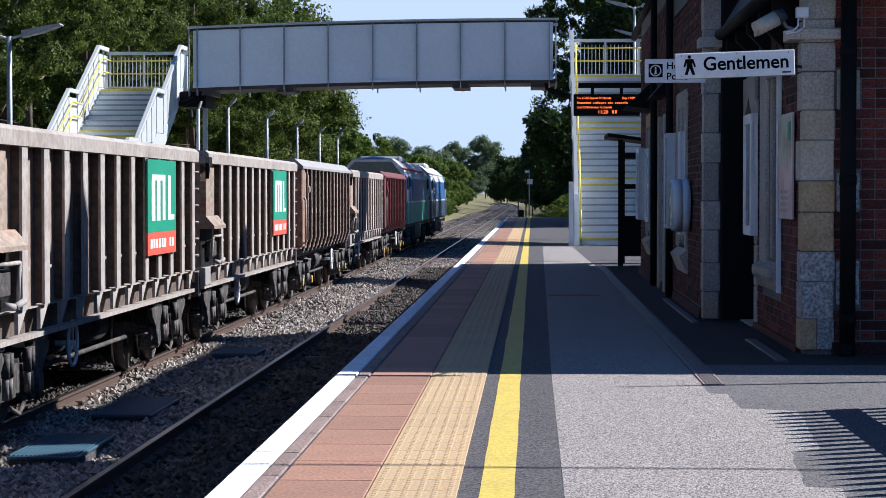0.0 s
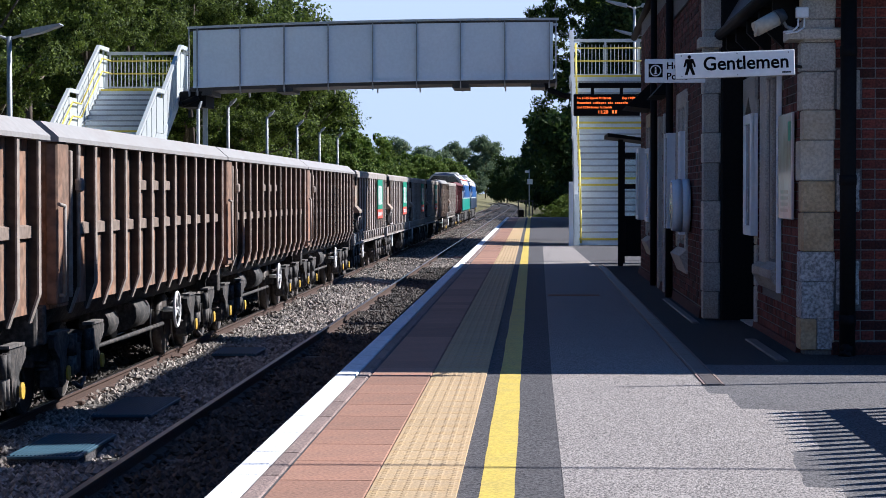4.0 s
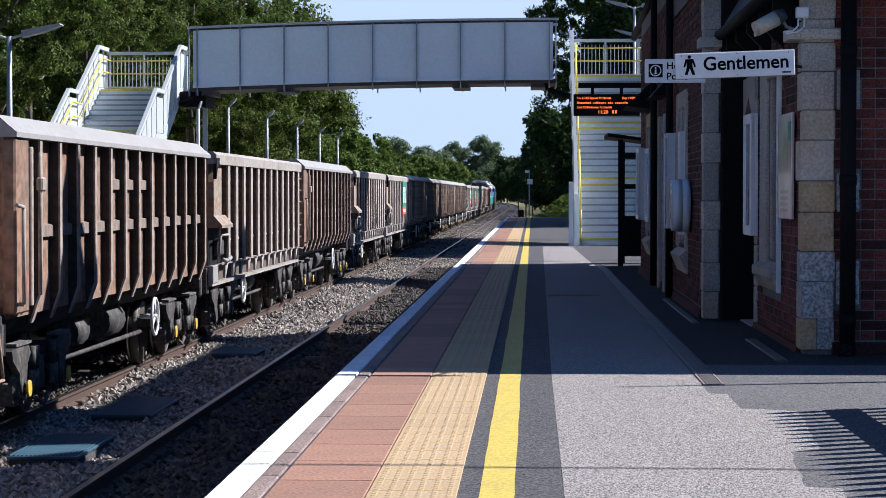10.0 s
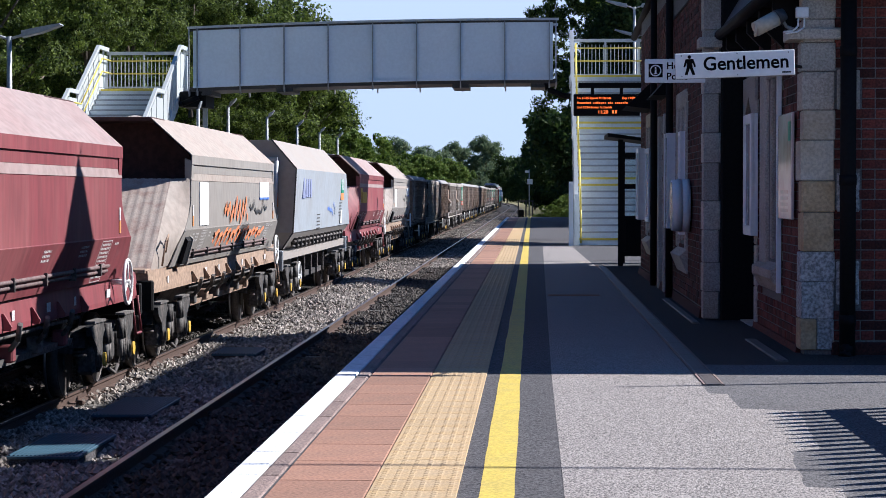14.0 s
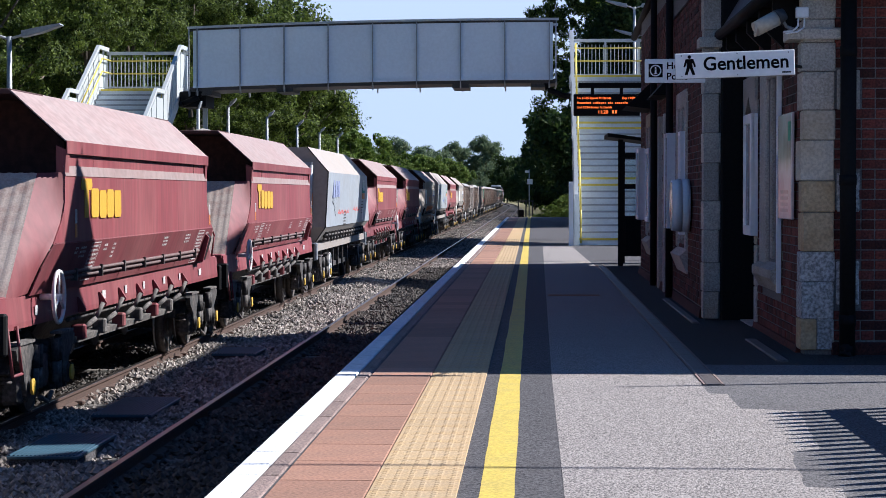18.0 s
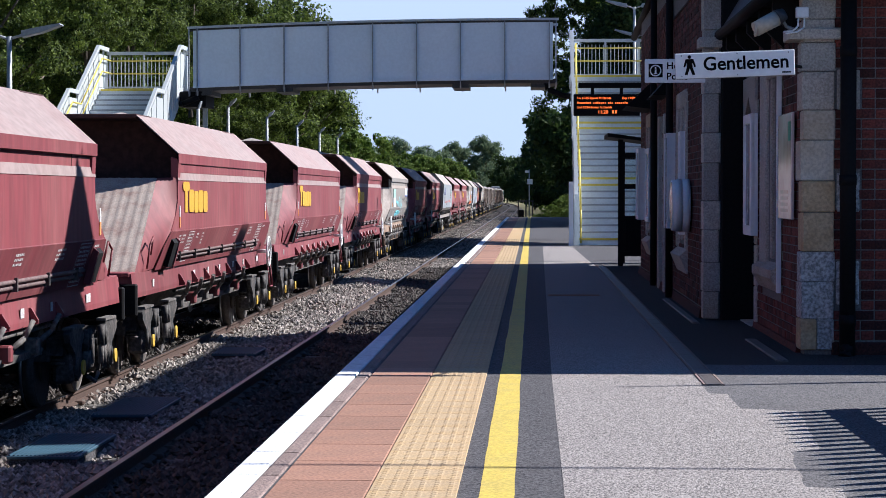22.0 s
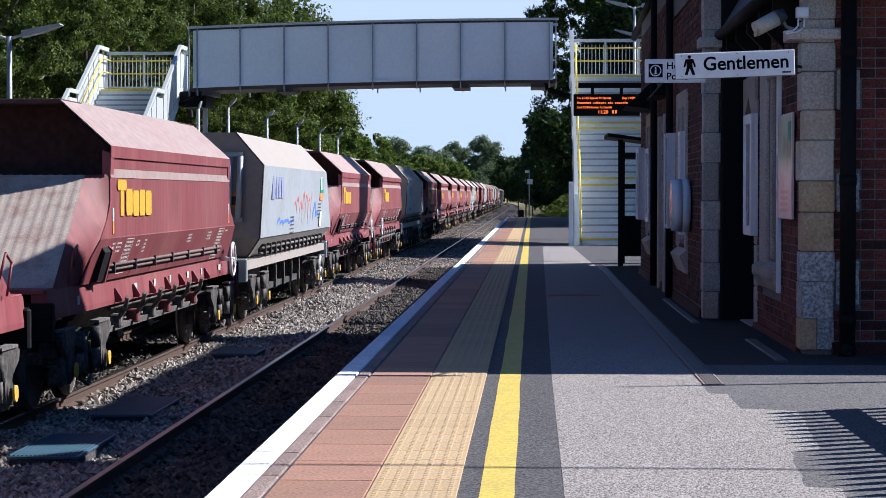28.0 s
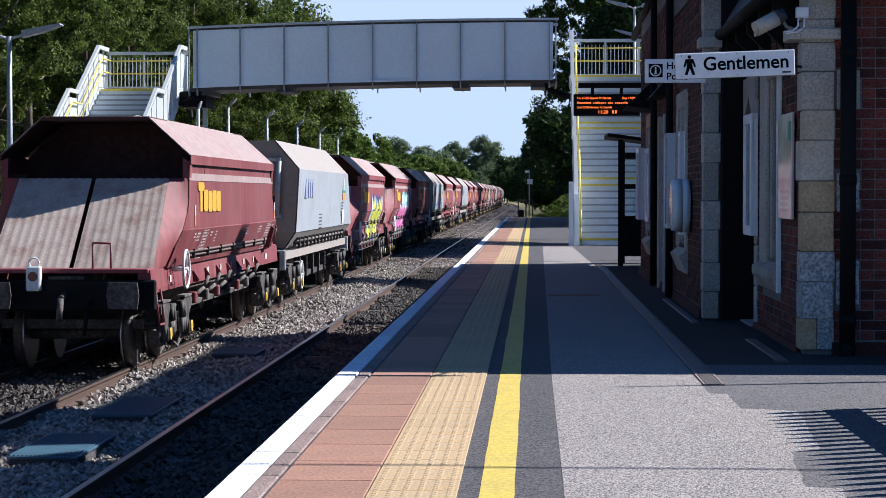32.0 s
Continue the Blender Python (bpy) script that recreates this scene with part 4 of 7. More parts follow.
                rows.append([cs.verts.new((half * (0.03 + (b - 0.03) * i / (n - 1)), e * y, z + (0.0, 0.0, 0.003, 0.005, 0.004, 0.001)[i % 6])) for i in range(n)])
            for p, q in zip(rows, rows[1:]):
                for i in range(n - 1):
                    cs.faces.new((p[i], p[i + 1], q[i + 1], q[i]))
            part("slope_sheet", cs, "end_sheet", t, "pale worn corrugated end sheet")
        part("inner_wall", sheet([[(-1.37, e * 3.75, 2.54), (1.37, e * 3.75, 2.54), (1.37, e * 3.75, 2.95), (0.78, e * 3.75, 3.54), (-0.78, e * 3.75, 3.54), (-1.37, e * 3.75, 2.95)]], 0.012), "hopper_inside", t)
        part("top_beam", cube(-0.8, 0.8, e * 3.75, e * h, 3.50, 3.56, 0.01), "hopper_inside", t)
        part("end_platform", cube(-1.15, 1.15, e * 7.0, e * 7.5, 1.34, 1.40, 0.01), sole_m, t)
        part("end_rail", tube([(-0.6, e * 7.3, 1.4), (-0.6, e * 7.3, 1.75), (-0.35, e * 7.3, 1.75), (-0.35, e * 7.3, 1.4)], 0.016, 6), sole_m, t)
    part("under_hopper", prism([(-1.1, 1.42), (1.1, 1.42), (0.5, 0.55), (-0.5, 0.55)], -4.0, 4.0, "y"), "bogie", t)
    part("centre_sill", cube(-0.25, 0.25, -7.4, 7.4, 0.85, 1.3), "bogie", t)
    load = bmesh.new()
    rows = []
    for j in range(13):
        y = -3.7 + 7.4 * j / 12
        rows.append([load.verts.new((x, y, 3.38 + 0.3 * (1 - (x / 0.82) ** 2) * abs(math.sin(math.pi * (j + 0.4) / 6.4)) + 0.03 * math.sin(j * 5 + x * 9))) for x in (-0.82, -0.45, 0, 0.45, 0.82)])
    for a, b in zip(rows, rows[1:]):
        for i in range(4):
            load.faces.new((a[i], a[i + 1], b[i + 1], b[i]))
    part("stone_load", load, "stone_load", t)
    if turned:
        for ob in t.children:
            ob.data.transform(pose(0, 0, 0, 0, 0, 180))
    # headstocks in black, which paints the deep shade at the wagon ends
    buffers(t, 7.5, 1.05, "black_paint")
    handwheel(t, 1.40, -5.75 if turned else 5.65, 1.34, 0.27)
    # small unreadable data panels on the lower side: rows of thin pale bars, the taller ones boxed
    rng = random.Random(5)
    for y0, rows, wide, boxed in ((-4.75, 2, 0.16, 0), (-4.45, 3, 0.30, 0), (-3.85, 8, 0.42, 1), (-3.1, 2, 0.20, 0), (-2.55, 4, 0.16, 0), (1.1, 3, 0.36, 0), (3.0, 3, 0.42, 0), (4.2, 9, 0.50, 1), (4.95, 1, 0.26, 0)):
        marks = []

        def bar(ya, yb, z, high):
            x = 1.385 - (1.9 - z) * 0.356 + 0.016
            marks.append([(x, ya, z), (x, yb, z), (x - 0.356 * high, yb, z - high), (x - 0.356 * high, ya, z - high)])
        for r in range(rows):
            z, y = 1.84 - 0.048 * r, y0
            while y < y0 + wide:
                w = rng.choice((0.03, 0.05, 0.08))
                bar(y, min(y + w, y0 + wide), z, 0.026)
                y += w + 0.022
        if boxed:
            low = 1.84 - 0.048 * rows - 0.01
            bar(y0 - 0.05, y0 + wide + 0.05, 1.875, 0.012)
            bar(y0 - 0.05, y0 + wide + 0.05, low, 0.012)
            bar(y0 - 0.05, y0 - 0.035, 1.875, 1.875 - low)
            bar(y0 + wide + 0.035, y0 + wide + 0.05, 1.875, 1.875 - low)
        tagged(part("data_panel", sheet(marks), "faded_white", t), kind="stuff")
    for y in (-4.86, 5.15):
        part("warning_tab", cube(1.388, 1.396, y, y + 0.09, 1.95, 2.10), "logo_orange", t)
        part("white_tab", cube(1.388, 1.396, y, y + 0.09, 2.104, 2.26), "faded_white", t)
    for y, w in ((-6.0, 0.12), (-2.4, 0.2), (-0.9, 0.12), (0.4, 0.12), (2.0, 0.16), (3.4, 0.1), (5.3, 0.24)):
        part("frame_mark", cube(1.2, 1.206, y, y + w, 1.16, 1.26), "faded_white", t)
    for y in (-5.6, 5.6):
        build_bogie(t, y, True)
    return t


def silver_wagon(wheel_y):
    """Smooth-sided silver hopper with flat ends on a pale underframe."""
    t = empty("hopper_wagon")
    HL = 6.1
    for s in (-1, 1):
        part("side_panel", sheet([[(s * 1.385, -HL, 2.96), (s * 1.385, HL + 0.25, 2.96), (s * 1.31, HL + 2.1, 1.6), (s * 1.31, -HL, 1.6)]], 0.012), "tank_silver", t)
        # darker colour here stands for dirt and for the shade under the overhang
        part("lower_panel", sheet([[(s * 1.31, -HL, 1.595), (s * 1.31, HL + 2.1, 1.595), (s * 1.05, HL + 1.7, 1.24), (s * 1.05, -HL + 0.2, 1.24)]], 0.012), "hopper_grey", t)
        part("hood", sheet([[(s * 1.392, -HL, 2.955), (s * 1.392, HL + 0.25, 2.955), (s * 0.86, HL - 0.55, 3.58), (s * 0.86, -HL - 0.02, 3.58)]], 0.012), "hood_beige", t)
        part("edge_trim", tube([(s * 0.86, -HL - 0.01, 3.58), (s * 1.392, -HL - 0.01, 2.96), (s * 1.31, -HL - 0.01, 1.6), (s * 1.05, -HL + 0.2, 1.24)], 0.016, 6), "bogie", t)
        part("solebar", prism([(s * 0.95, 1.03), (s * 1.18, 1.03), (s * 1.18, 1.2), (s * 0.95, 1.2)], -7.4, 8.05, "y"), "hood_beige", t)
        part("walkway_rail", rod((s * 1.25, -5.4, 1.39), (s * 1.25, 6.6, 1.39), 0.03, 8), "bogie_dusty", t)
        part("walkway_rail", rod((s * 1.22, -5.4, 1.285), (s * 1.22, 6.6, 1.285), 0.03, 8), "bogie_dusty", t)
        for k in range(14):
            y = -5.0 + 0.86 * k
            part("door_clip", cube(s * 1.14, s * 1.30, y, y + 0.05, 1.24, 1.47, 0.01), "bogie", t)
        part("brake_gear", prism([(s * 0.85, 0.5), (s * 1.05, 0.5), (s * 1.05, 0.62), (s * 0.85, 0.62)], -3.4, 3.4, "y"), "bogie", t)
        for k in range(5):
            y = -3.2 + 1.5 * k
            part("hanger", cube(s * 0.95, s * 1.1, y, y + 0.14, 0.5, 0.98), "bogie", t)
        for k in range(4):
            part("end_pipe", rod((s * (0.92 - 0.19 * k), -HL - 0.12, 1.95), (s * (0.97 - 0.19 * k), -HL - 0.12, 3.13), 0.055, 10), "tank_silver", t)
    for e in (-1, 1):
        y = e * HL
        yt, ym, yb = (y, y, y) if e < 0 else (HL - 0.55, HL + 0.25, HL + 2.1)
        part("end_panel", sheet([[(-0.86, yt, 3.57), (0.86, yt, 3.57), (1.38, ym, 2.955), (-1.38, ym, 2.955)], [(1.38, ym, 2.955), (1.305, yb, 1.6), (-1.305, yb, 1.6), (-1.38, ym, 2.955)],
                                 [(1.305, yb, 1.6), (1.04, yb - e * 0.2, 1.25), (-1.04, yb - e * 0.2, 1.25), (-1.305, yb, 1.6)]], 0.012), "hood_beige", t)
        part("end_platform", cube(-1.1, 1.1, e * (HL - 0.3), 8.0 if e > 0 else -7.4, 1.16, 1.22), "bogie", t)
    part("end_beam", cube(-1.0, 1.0, -HL - 0.16, -HL - 0.08, 3.12, 3.2), "tank_silver", t)
    part("end_beam", cube(-1.0, 1.0, -HL - 0.16, -HL - 0.08, 1.9, 1.98), "tank_silver", t)
    part("maker_plate", cube(0.62, 1.0, -HL - 0.025, -HL - 0.012, 2.15, 2.45), "logo_orange", t)
    part("maker_plate", cube(0.72, 0.9, -HL - 0.03, -HL - 0.026, 2.22, 2.38), "bogie", t)
    part("top_walk", cube(-0.4, 0.4, -5.6, 5.4, 3.52, 3.56), "hood_grey", t)
    part("centre_sill", cube(-0.25, 0.25, -7.4, 8.0, 0.8, 1.15), "bogie", t)
    part("under_hopper", prism([(-1.0, 1.2), (1.0, 1.2), (0.4, 0.5), (-0.4, 0.5)], -4.0, 4.0, "y"), "bogie", t)
    body = list(t.children)
    buffers(t, 7.8, 1.05, "tank_silver")
    for ob in t.children:
        if ob not in body:
            ob.data.transform(pose(0, 0.3, 0))
    for y in (-5.5, 6.1):
        build_bogie(t, y, True)
    handwheel(t, 1.24, wheel_y, 0.62, 0.30)
    for y0, z0 in ((-1.2, 1.95), (4.6, 2.2)):
        for r in range(5):
            part("data_bar", sheet([[(1.352 + 0.055 * (z0 - 1.95 - 0.08 * r), y0, z0 - 0.08 * r), (1.352 + 0.055 * (z0 - 1.95 - 0.08 * r), y0 + 0.75 - 0.1 * (r % 2), z0 - 0.08 * r), (1.351 + 0.055 * (z0 - 1.97 - 0.08 * r), y0 + 0.75, z0 - 0.025 - 0.08 * r), (1.351 + 0.055 * (z0 - 1.97 - 0.08 * r), y0, z0 - 0.025 - 0.08 * r)]]), "bogie", t)
    part("white_label", sheet([[(1.372, 4.95, 2.0), (1.372, 5.4, 2.0), (1.352, 5.4, 1.66), (1.352, 4.95, 1.66)]]), "white_paint", t)
    # operator's device and panels as plain shapes
    d = part("company_device", prism([(-4.75, 2.33), (-4.2, 2.33), (-4.38, 2.78), (-4.56, 2.78)], 1.36, 1.39, "x"), "logo_blue", t, "faded blue company device")
    for k in range(3):
        part("blue_bar", cube(1.345, 1.389, -4.05 + 0.46 * k, -3.72 + 0.46 * k, 2.35, 2.76), "logo_blue", d)
    c = part("company_board", cube(1.345, 1.389, 4.95, 5.7, 2.45, 2.9), "logo_green", t, "small green company board")
    part("orange_panel", cube(1.34, 1.382, 4.95, 5.7, 2.27, 2.448), "logo_orange", c)
    for k in range(3):
        part("white_bar", cube(1.35, 1.393, 5.05 + 0.2 * k, 5.16 + 0.2 * k, 2.52, 2.82), "white_paint", c)
    return t


def locomotive(upper, lower):
    t = empty("diesel_locomotive")
    prof = [(1.32, 1.2), (1.35, 2.2), (1.33, 3.05), (1.15, 3.45), (0.7, 3.82), (0, 3.92)]
    full = prof + [(-x, z) for x, z in prof[::-1][1:]]
    part("body", prism(full, -6.4, 7.2, "y"), upper, t)
    for s in (-1, 1):
        part("lower_panel", cube(s * 1.33, s * 1.37, -9.6, 9.6, 1.2, 2.05), lower, t)
        part("stripe", cube(s * 1.34, s * 1.375, -9.6, 9.6, 2.052, 2.12), "loco_white", t)
        for k in range(10):
            part("louvre", cube(s * 1.35, s * 1.385, -5.9, -1.8, 2.2 + 0.08 * k, 2.24 + 0.08 * k), upper, t)
        for e in (-1, 1):
            part("cab_window", cube(s * 1.30, s * 1.365, e * 8.3 + 0.0, e * 8.3 + 0.8, 2.6, 3.15, 0.03), "glass_dark", t)
            part("handrail", rod((s * 1.40, e * 7.6, 1.3), (s * 1.40, e * 7.6, 2.7), 0.02, 6), "loco_white", t)
        part("fuel_tank", cube(s * 0.6, s * 1.3, -2.6, 2.6, 0.4, 1.15, 0.1), "bogie", t)
    for e in (-1, 1):
        cab = [(1.30, 1.2), (1.33, 2.5), (1.25, 3.3), (0.8, 3.78), (0, 3.88)]
        cabf = cab + [(-x, z) for x, z in cab[::-1][1:]]
        part("cab", prism(cabf, e * (7.2 if e > 0 else 6.4), e * 9.9, "y"), upper, t)
        part("cab_front", prism([(-1.28, 1.0), (1.28, 1.0), (1.2, 2.4), (-1.2, 2.4)], e * 9.9, e * 10.15, "y"), "logo_yellow", t)
        for s in (-1, 1):
            part("windscreen", cube(s * 0.1, s * 1.05, e * 9.9, e * 9.93, 2.55, 3.2), "glass_dark", t)
    part("roof", prism([(1.345, 3.06), (1.165, 3.47), (0.72, 3.85), (0, 3.95), (-0.72, 3.85), (-1.165, 3.47), (-1.345, 3.06), (-1.1, 3.4), (-0.7, 3.80), (0, 3.90), (0.7, 3.80), (1.1, 3.4)], -9.4, 7.1, "y"), "loco_roof", t)
    part("rear_cowl", prism([(1.32, 2.3), (1.26, 3.3), (0.82, 3.80), (-0.82, 3.80), (-1.26, 3.3), (-1.32, 2.3)], -9.94, -9.9, "y"), "loco_white", t)
    part("rear_window", prism([(1.2, 2.4), (1.15, 3.22), (0.75, 3.70), (-0.75, 3.70), (-1.15, 3.22), (-1.2, 2.4)], -9.955, -9.941, "y"), "glass_dark", t)
    for s in (-1, 1):
        part("cab_side", cube(s * 1.335, s * 1.372, -9.75, -8.5, 2.13, 2.58), "loco_white", t)
        part("roof_edge", rod((s * 1.19, -9.4, 3.44), (s * 1.19, 7.1, 3.44), 0.045, 8), "logo_red" if upper != lower and lower == "loco_green" else "loco_roof", t)
    part("roof_fan", cube(-0.9, 0.9, -5.8, -2.6, 3.7, 4.0, 0.1), "loco_roof", t)
    part("exhaust", cube(-0.4, 0.4, 0.2, 1.2, 3.85, 4.05, 0.05), "bogie", t)
    part("underframe", cube(-1.25, 1.25, -10.0, 10.0, 1.0, 1.2), "bogie", t)
    buffers(t, 10.1)
    for y in (-6.7, 6.7):
        b = build_bogie(t, y, False)
    return t
# ---- the train, front first; places are the middles at the start ----
TRAIN = []
M["tail_red"] = material("tail_red", (0.12, 0.01, 0.012), 0.2, grain=10, spread=0.1, bump=0.0)


def place(maker, y0, label, category, group):
    """First of a kind is built, the rest copied."""
    t = copy_thing(maker, pose(TRACK_FAR, y0, RAIL)) if maker in USED else maker
    USED.append(maker)
    t.matrix_basis = pose(TRACK_FAR, y0, RAIL)
    tagged(t, label, category, group)
    TRAIN.append((t, y0))
    return t


USED = []
loco_a = locomotive("loco_blue", "loco_navy")
loco_b = locomotive("loco_blue", "loco_green")
place(loco_a, 119.5, "blue and white diesel locomotive leading the goods train", "locomotive", "locomotives")
place(loco_b, 98.3, "blue and green diesel locomotive behind the leading one", "locomotive", "locomotives")
red_box = join_off_side(box_wagon("red"))
pale_box = join_off_side(box_wagon("pale"))
brown_box = join_off_side(box_wagon("brown"))
place(red_box, 81.3, "dark red ribbed box wagon behind the locomotives", "wagon", "box wagons")
DARK = "rusty dark brown ribbed open box wagon full of stone"
PALE_L = "pale grey-brown ribbed box wagon with dusty rust stains"
for y in (67.6, 54.4):
    place(brown_box if y < 60 else pale_box, y, DARK if y < 60 else PALE_L, "wagon", "box wagons")
BOARDED = []
for y in (40.4, 26.5, 12.5, -1.6):
    BOARDED.append(place(pale_box, y, "pale grey ribbed box wagon with a green and red company board", "wagon", "box wagons"))
for y in (-15.2, -28.2, -41.2, -54.5, -67.5, -80.7):
    place(brown_box, y, DARK, "wagon", "box wagons")
BOARDED.append(place(pale_box, -94.0, "pale grey ribbed box wagon with a green and red company board", "wagon", "box wagons"))
place(pale_box, -108.0, PALE_L, "wagon", "box wagons")
place(brown_box, -122.1, DARK, "wagon", "box wagons")
place(pale_box, -135.6, PALE_L, "wagon", "box wagons")
place(brown_box, -149.2, DARK, "wagon", "box wagons")
for t in BOARDED:
    company_board(t, 1.392, 1.9, 4.15, 1.62, 2.88, 0.30)

HOPPER_KINDS = {(c, w): join_off_side(hopper_wagon({"R": "red", "G": "grey"}[c], w)) for c in "RG" for w in (False, True)}
TURNED = (7, 8, 9, 13, 16, 20, 21, 23)
SILVER = {y: join_off_side(silver_wagon(y)) for y in (-4.2, 6.4)}
LABELS = {"R": "dusty dark red stone hopper with a yellow company mark", "G": "weathered grey hopper wagon with rusty frame and scrawled graffiti",
          "S": "smooth silver-grey hopper wagon with faded blue device"}
HOPPERS = []
AT = (-163.0, -178.8, -194.8, -210.4, -226.2, -242.4, -258.2, -273.8, -289.5, -305.4, -321.4, -337.2, -353.1, -368.9, -384.6, -400.6, -416.2, -432.3, -448.1, -464.2, -480.2, -496.2, -512.6, -528.5)
for i, k in enumerate("GRSGRRSRRGRRRRRSRRSRRRSR"):
    y = AT[i]
    t = place(SILVER[6.4 if i in (15, 18) else -4.2] if k == "S" else HOPPER_KINDS[k, i in TURNED], y, LABELS[k], "wagon", "hopper wagons")
    HOPPERS.append(t)


def yellow_mark(t):
    """Company mark as plain yellow blocks with rounded corners."""
    m = part("company_mark", cube(1.392, 1.398, -4.36, -4.14, 2.16, 2.5), "logo_yellow", t, "yellow company mark")
    for a, b, z0, z1 in ((-4.56, -3.96, 2.47, 2.60), (-4.00, -3.57, 2.16, 2.49), (-3.53, -3.12, 2.15, 2.47), (-3.08, -2.67, 2.15, 2.48), (-2.63, -2.20, 2.15, 2.47)):
        c = 0.045
        part("yellow_block", prism([(a + c, z0), (b - c, z0), (b, z0 + c), (b, z1 - c), (b - c, z1), (a + c, z1), (a, z1 - c), (a, z0 + c)], 1.393, 1.401, "x"), "logo_yellow", m)


for i, k in enumerate("GRSGRRSRRGRRRRRSRRSRRRSR"):
    if k == "R":
        yellow_mark(HOPPERS[i])


# ---- painted tags on the wagon sides: loose shapes and strokes, no words ----
def skin(kind, z):
    """How far out the platform side of a hopper lies at height z."""
    if kind == "S":
        return 1.31 + (z - 1.6) * 0.0552 + 0.016 if z > 1.6 else 1.31 - (1.6 - z) * 0.74 + 0.016
    return 1.403 if z >= 1.9 else 1.385 - (1.9 - z) * 0.356 + 0.022 if z > 1.38 else 1.216


def blobs(t, kind, y0, y1, z0, z1, n, fill, edge, seed, crest_m=None, lift=0.0):
    rng = random.Random(seed)
    step = (y1 - y0) / n
    for layer, mats, grow in ((0, edge, 0.07), (1, fill, 0.0)):
        rr = random.Random(seed)
        for i in range(n):
            a = y0 + step * (i + 0.5)
            top, low = z1 - rr.uniform(0, 0.25), z0 + rr.uniform(0, 0.12)
            ph, w, lean = rr.uniform(0, 6), step * rr.uniform(0.5, 0.68), rr.uniform(0.1, 0.35)
            bm = bmesh.new()
            rows = []
            m = 12
            for k in range(m + 1):
                f = k / m
                z = low - grow + (top - low + 2 * grow) * f
                taper = min(1.0, (1 - f) * 4 + 0.05)
                ww = (w * (0.75 + 0.3 * math.sin(f * 5 + ph)) + grow) * taper
                c = a + lean * (f - 0.5) + 0.08 * math.sin(f * 7 + ph)
                x = skin(kind, z) + 0.003 * layer + 0.0002 * i + lift
                rows.append((bm.verts.new((x, c - ww, z)), bm.verts.new((x, c + ww, z))))
            for p, q in zip(rows, rows[1:]):
                bm.faces.new((p[0], p[1], q[1], q[0]))
            part("paint_shape", bm, mats if not (crest_m and layer and i % 2) else crest_m, t, "spray-painted shape")


def scrawl(t, kind, y0, y1, zc, amp, mats, seed, width=0.03, loops=6.0):
    rng = random.Random(seed)
    p1, p2 = rng.uniform(0, 6), rng.uniform(0, 6)
    bm = bmesh.new()
    rows = []
    n = 90
    for k in range(n + 1):
        f = k / n
        u = f * loops * 2 * math.pi
        y = y0 + (y1 - y0) * f + 0.12 * math.sin(u + p2)
        z = zc + amp * math.sin(u + p1) * (0.6 + 0.4 * math.sin(3 * f + p2)) + 0.3 * amp * math.sin(0.37 * u)
        dy = math.cos(u) * width
        x = skin(kind, z) + 0.001
        rows.append((bm.verts.new((x, y, z - width)), bm.verts.new((x, y + 0.4 * dy, z + width))))
    for p, q in zip(rows, rows[1:]):
        bm.faces.new((p[0], q[0], q[1], p[1]))
    part("paint_stroke", bm, mats, t, "spray-painted scrawl")


def spray(name, c):
    M[name] = material(name, c, 0.6, grain=14, spread=0.15, stain=2.0, stain_amount=0.3, bump=0.02)


for nm, c in (("spray_yellow", (0.62, 0.64, 0.06)), ("spray_pink", (0.72, 0.14, 0.42)), ("spray_cyan", (0.25, 0.62, 0.68)), ("spray_white", (0.72, 0.74, 0.76)),
              ("spray_navy", (0.03, 0.05, 0.14)), ("spray_black", (0.03, 0.03, 0.035)), ("spray_red", (0.62, 0.12, 0.10)), ("spray_blue", (0.10, 0.20, 0.62)), ("spray_orange", (0.72, 0.22, 0.08))):
    spray(nm, c)
tagged(HOPPERS[21], "dark red stone hopper with large yellow spray-painted shapes")
tagged(HOPPERS[20], "dark red stone hopper with pink and pale blue spray paint")
blobs(HOPPERS[21], "R", -1.3, 3.5, 1.06, 2.44, 8, "spray_white", "spray_blue", 8)
blobs(HOPPERS[21], "R", -1.0, 3.2, 1.04, 2.30, 7, "spray_yellow", "spray_navy", 3, None, 0.006)
blobs(HOPPERS[20], "R", -1.4, 3.2, 1.6, 2.62, 9, "spray_white", "spray_cyan", 6, "spray_cyan")
blobs(HOPPERS[20], "R", -2.6, 2.6, 1.10, 2.15, 8, "spray_pink", "spray_white", 5, None, 0.006)
blobs(HOPPERS[20], "R", -3.7, -2.3, 1.10, 1.6, 3, "spray_cyan", "spray_white", 9, None, 0.008)
scrawl(HOPPERS[0], "R", 0.9, 3.4, 2.14, 0.24, "spray_black", 1, 0.035, 6)
scrawl(HOPPERS[3], "R", -1.5, 1.4, 2.15, 0.16, "spray_orange", 2, 0.06, 7)
scrawl(HOPPERS[3], "R", 1.6, 4.2, 2.2, 0.30, "spray_black", 3, 0.03, 4)
scrawl(HOPPERS[3], "R", -2.6, 3.8, 1.72, 0.12, "spray_orange", 4, 0.03, 14)
scrawl(HOPPERS[9], "R", -2.8, 0.8, 2.12, 0.26, "spray_cyan", 5, 0.04, 7)
scrawl(HOPPERS[9], "R", 1.0, 3.6, 2.2, 0.12, "spray_black", 6, 0.014, 9)
scrawl(HOPPERS[9], "R", -2.8, 0.2, 1.7, 0.10, "spray_cyan", 7, 0.02, 9)
scrawl(HOPPERS[18], "S", -0.4, 3.2, 2.1, 0.30, "spray_red", 8, 0.035, 6)
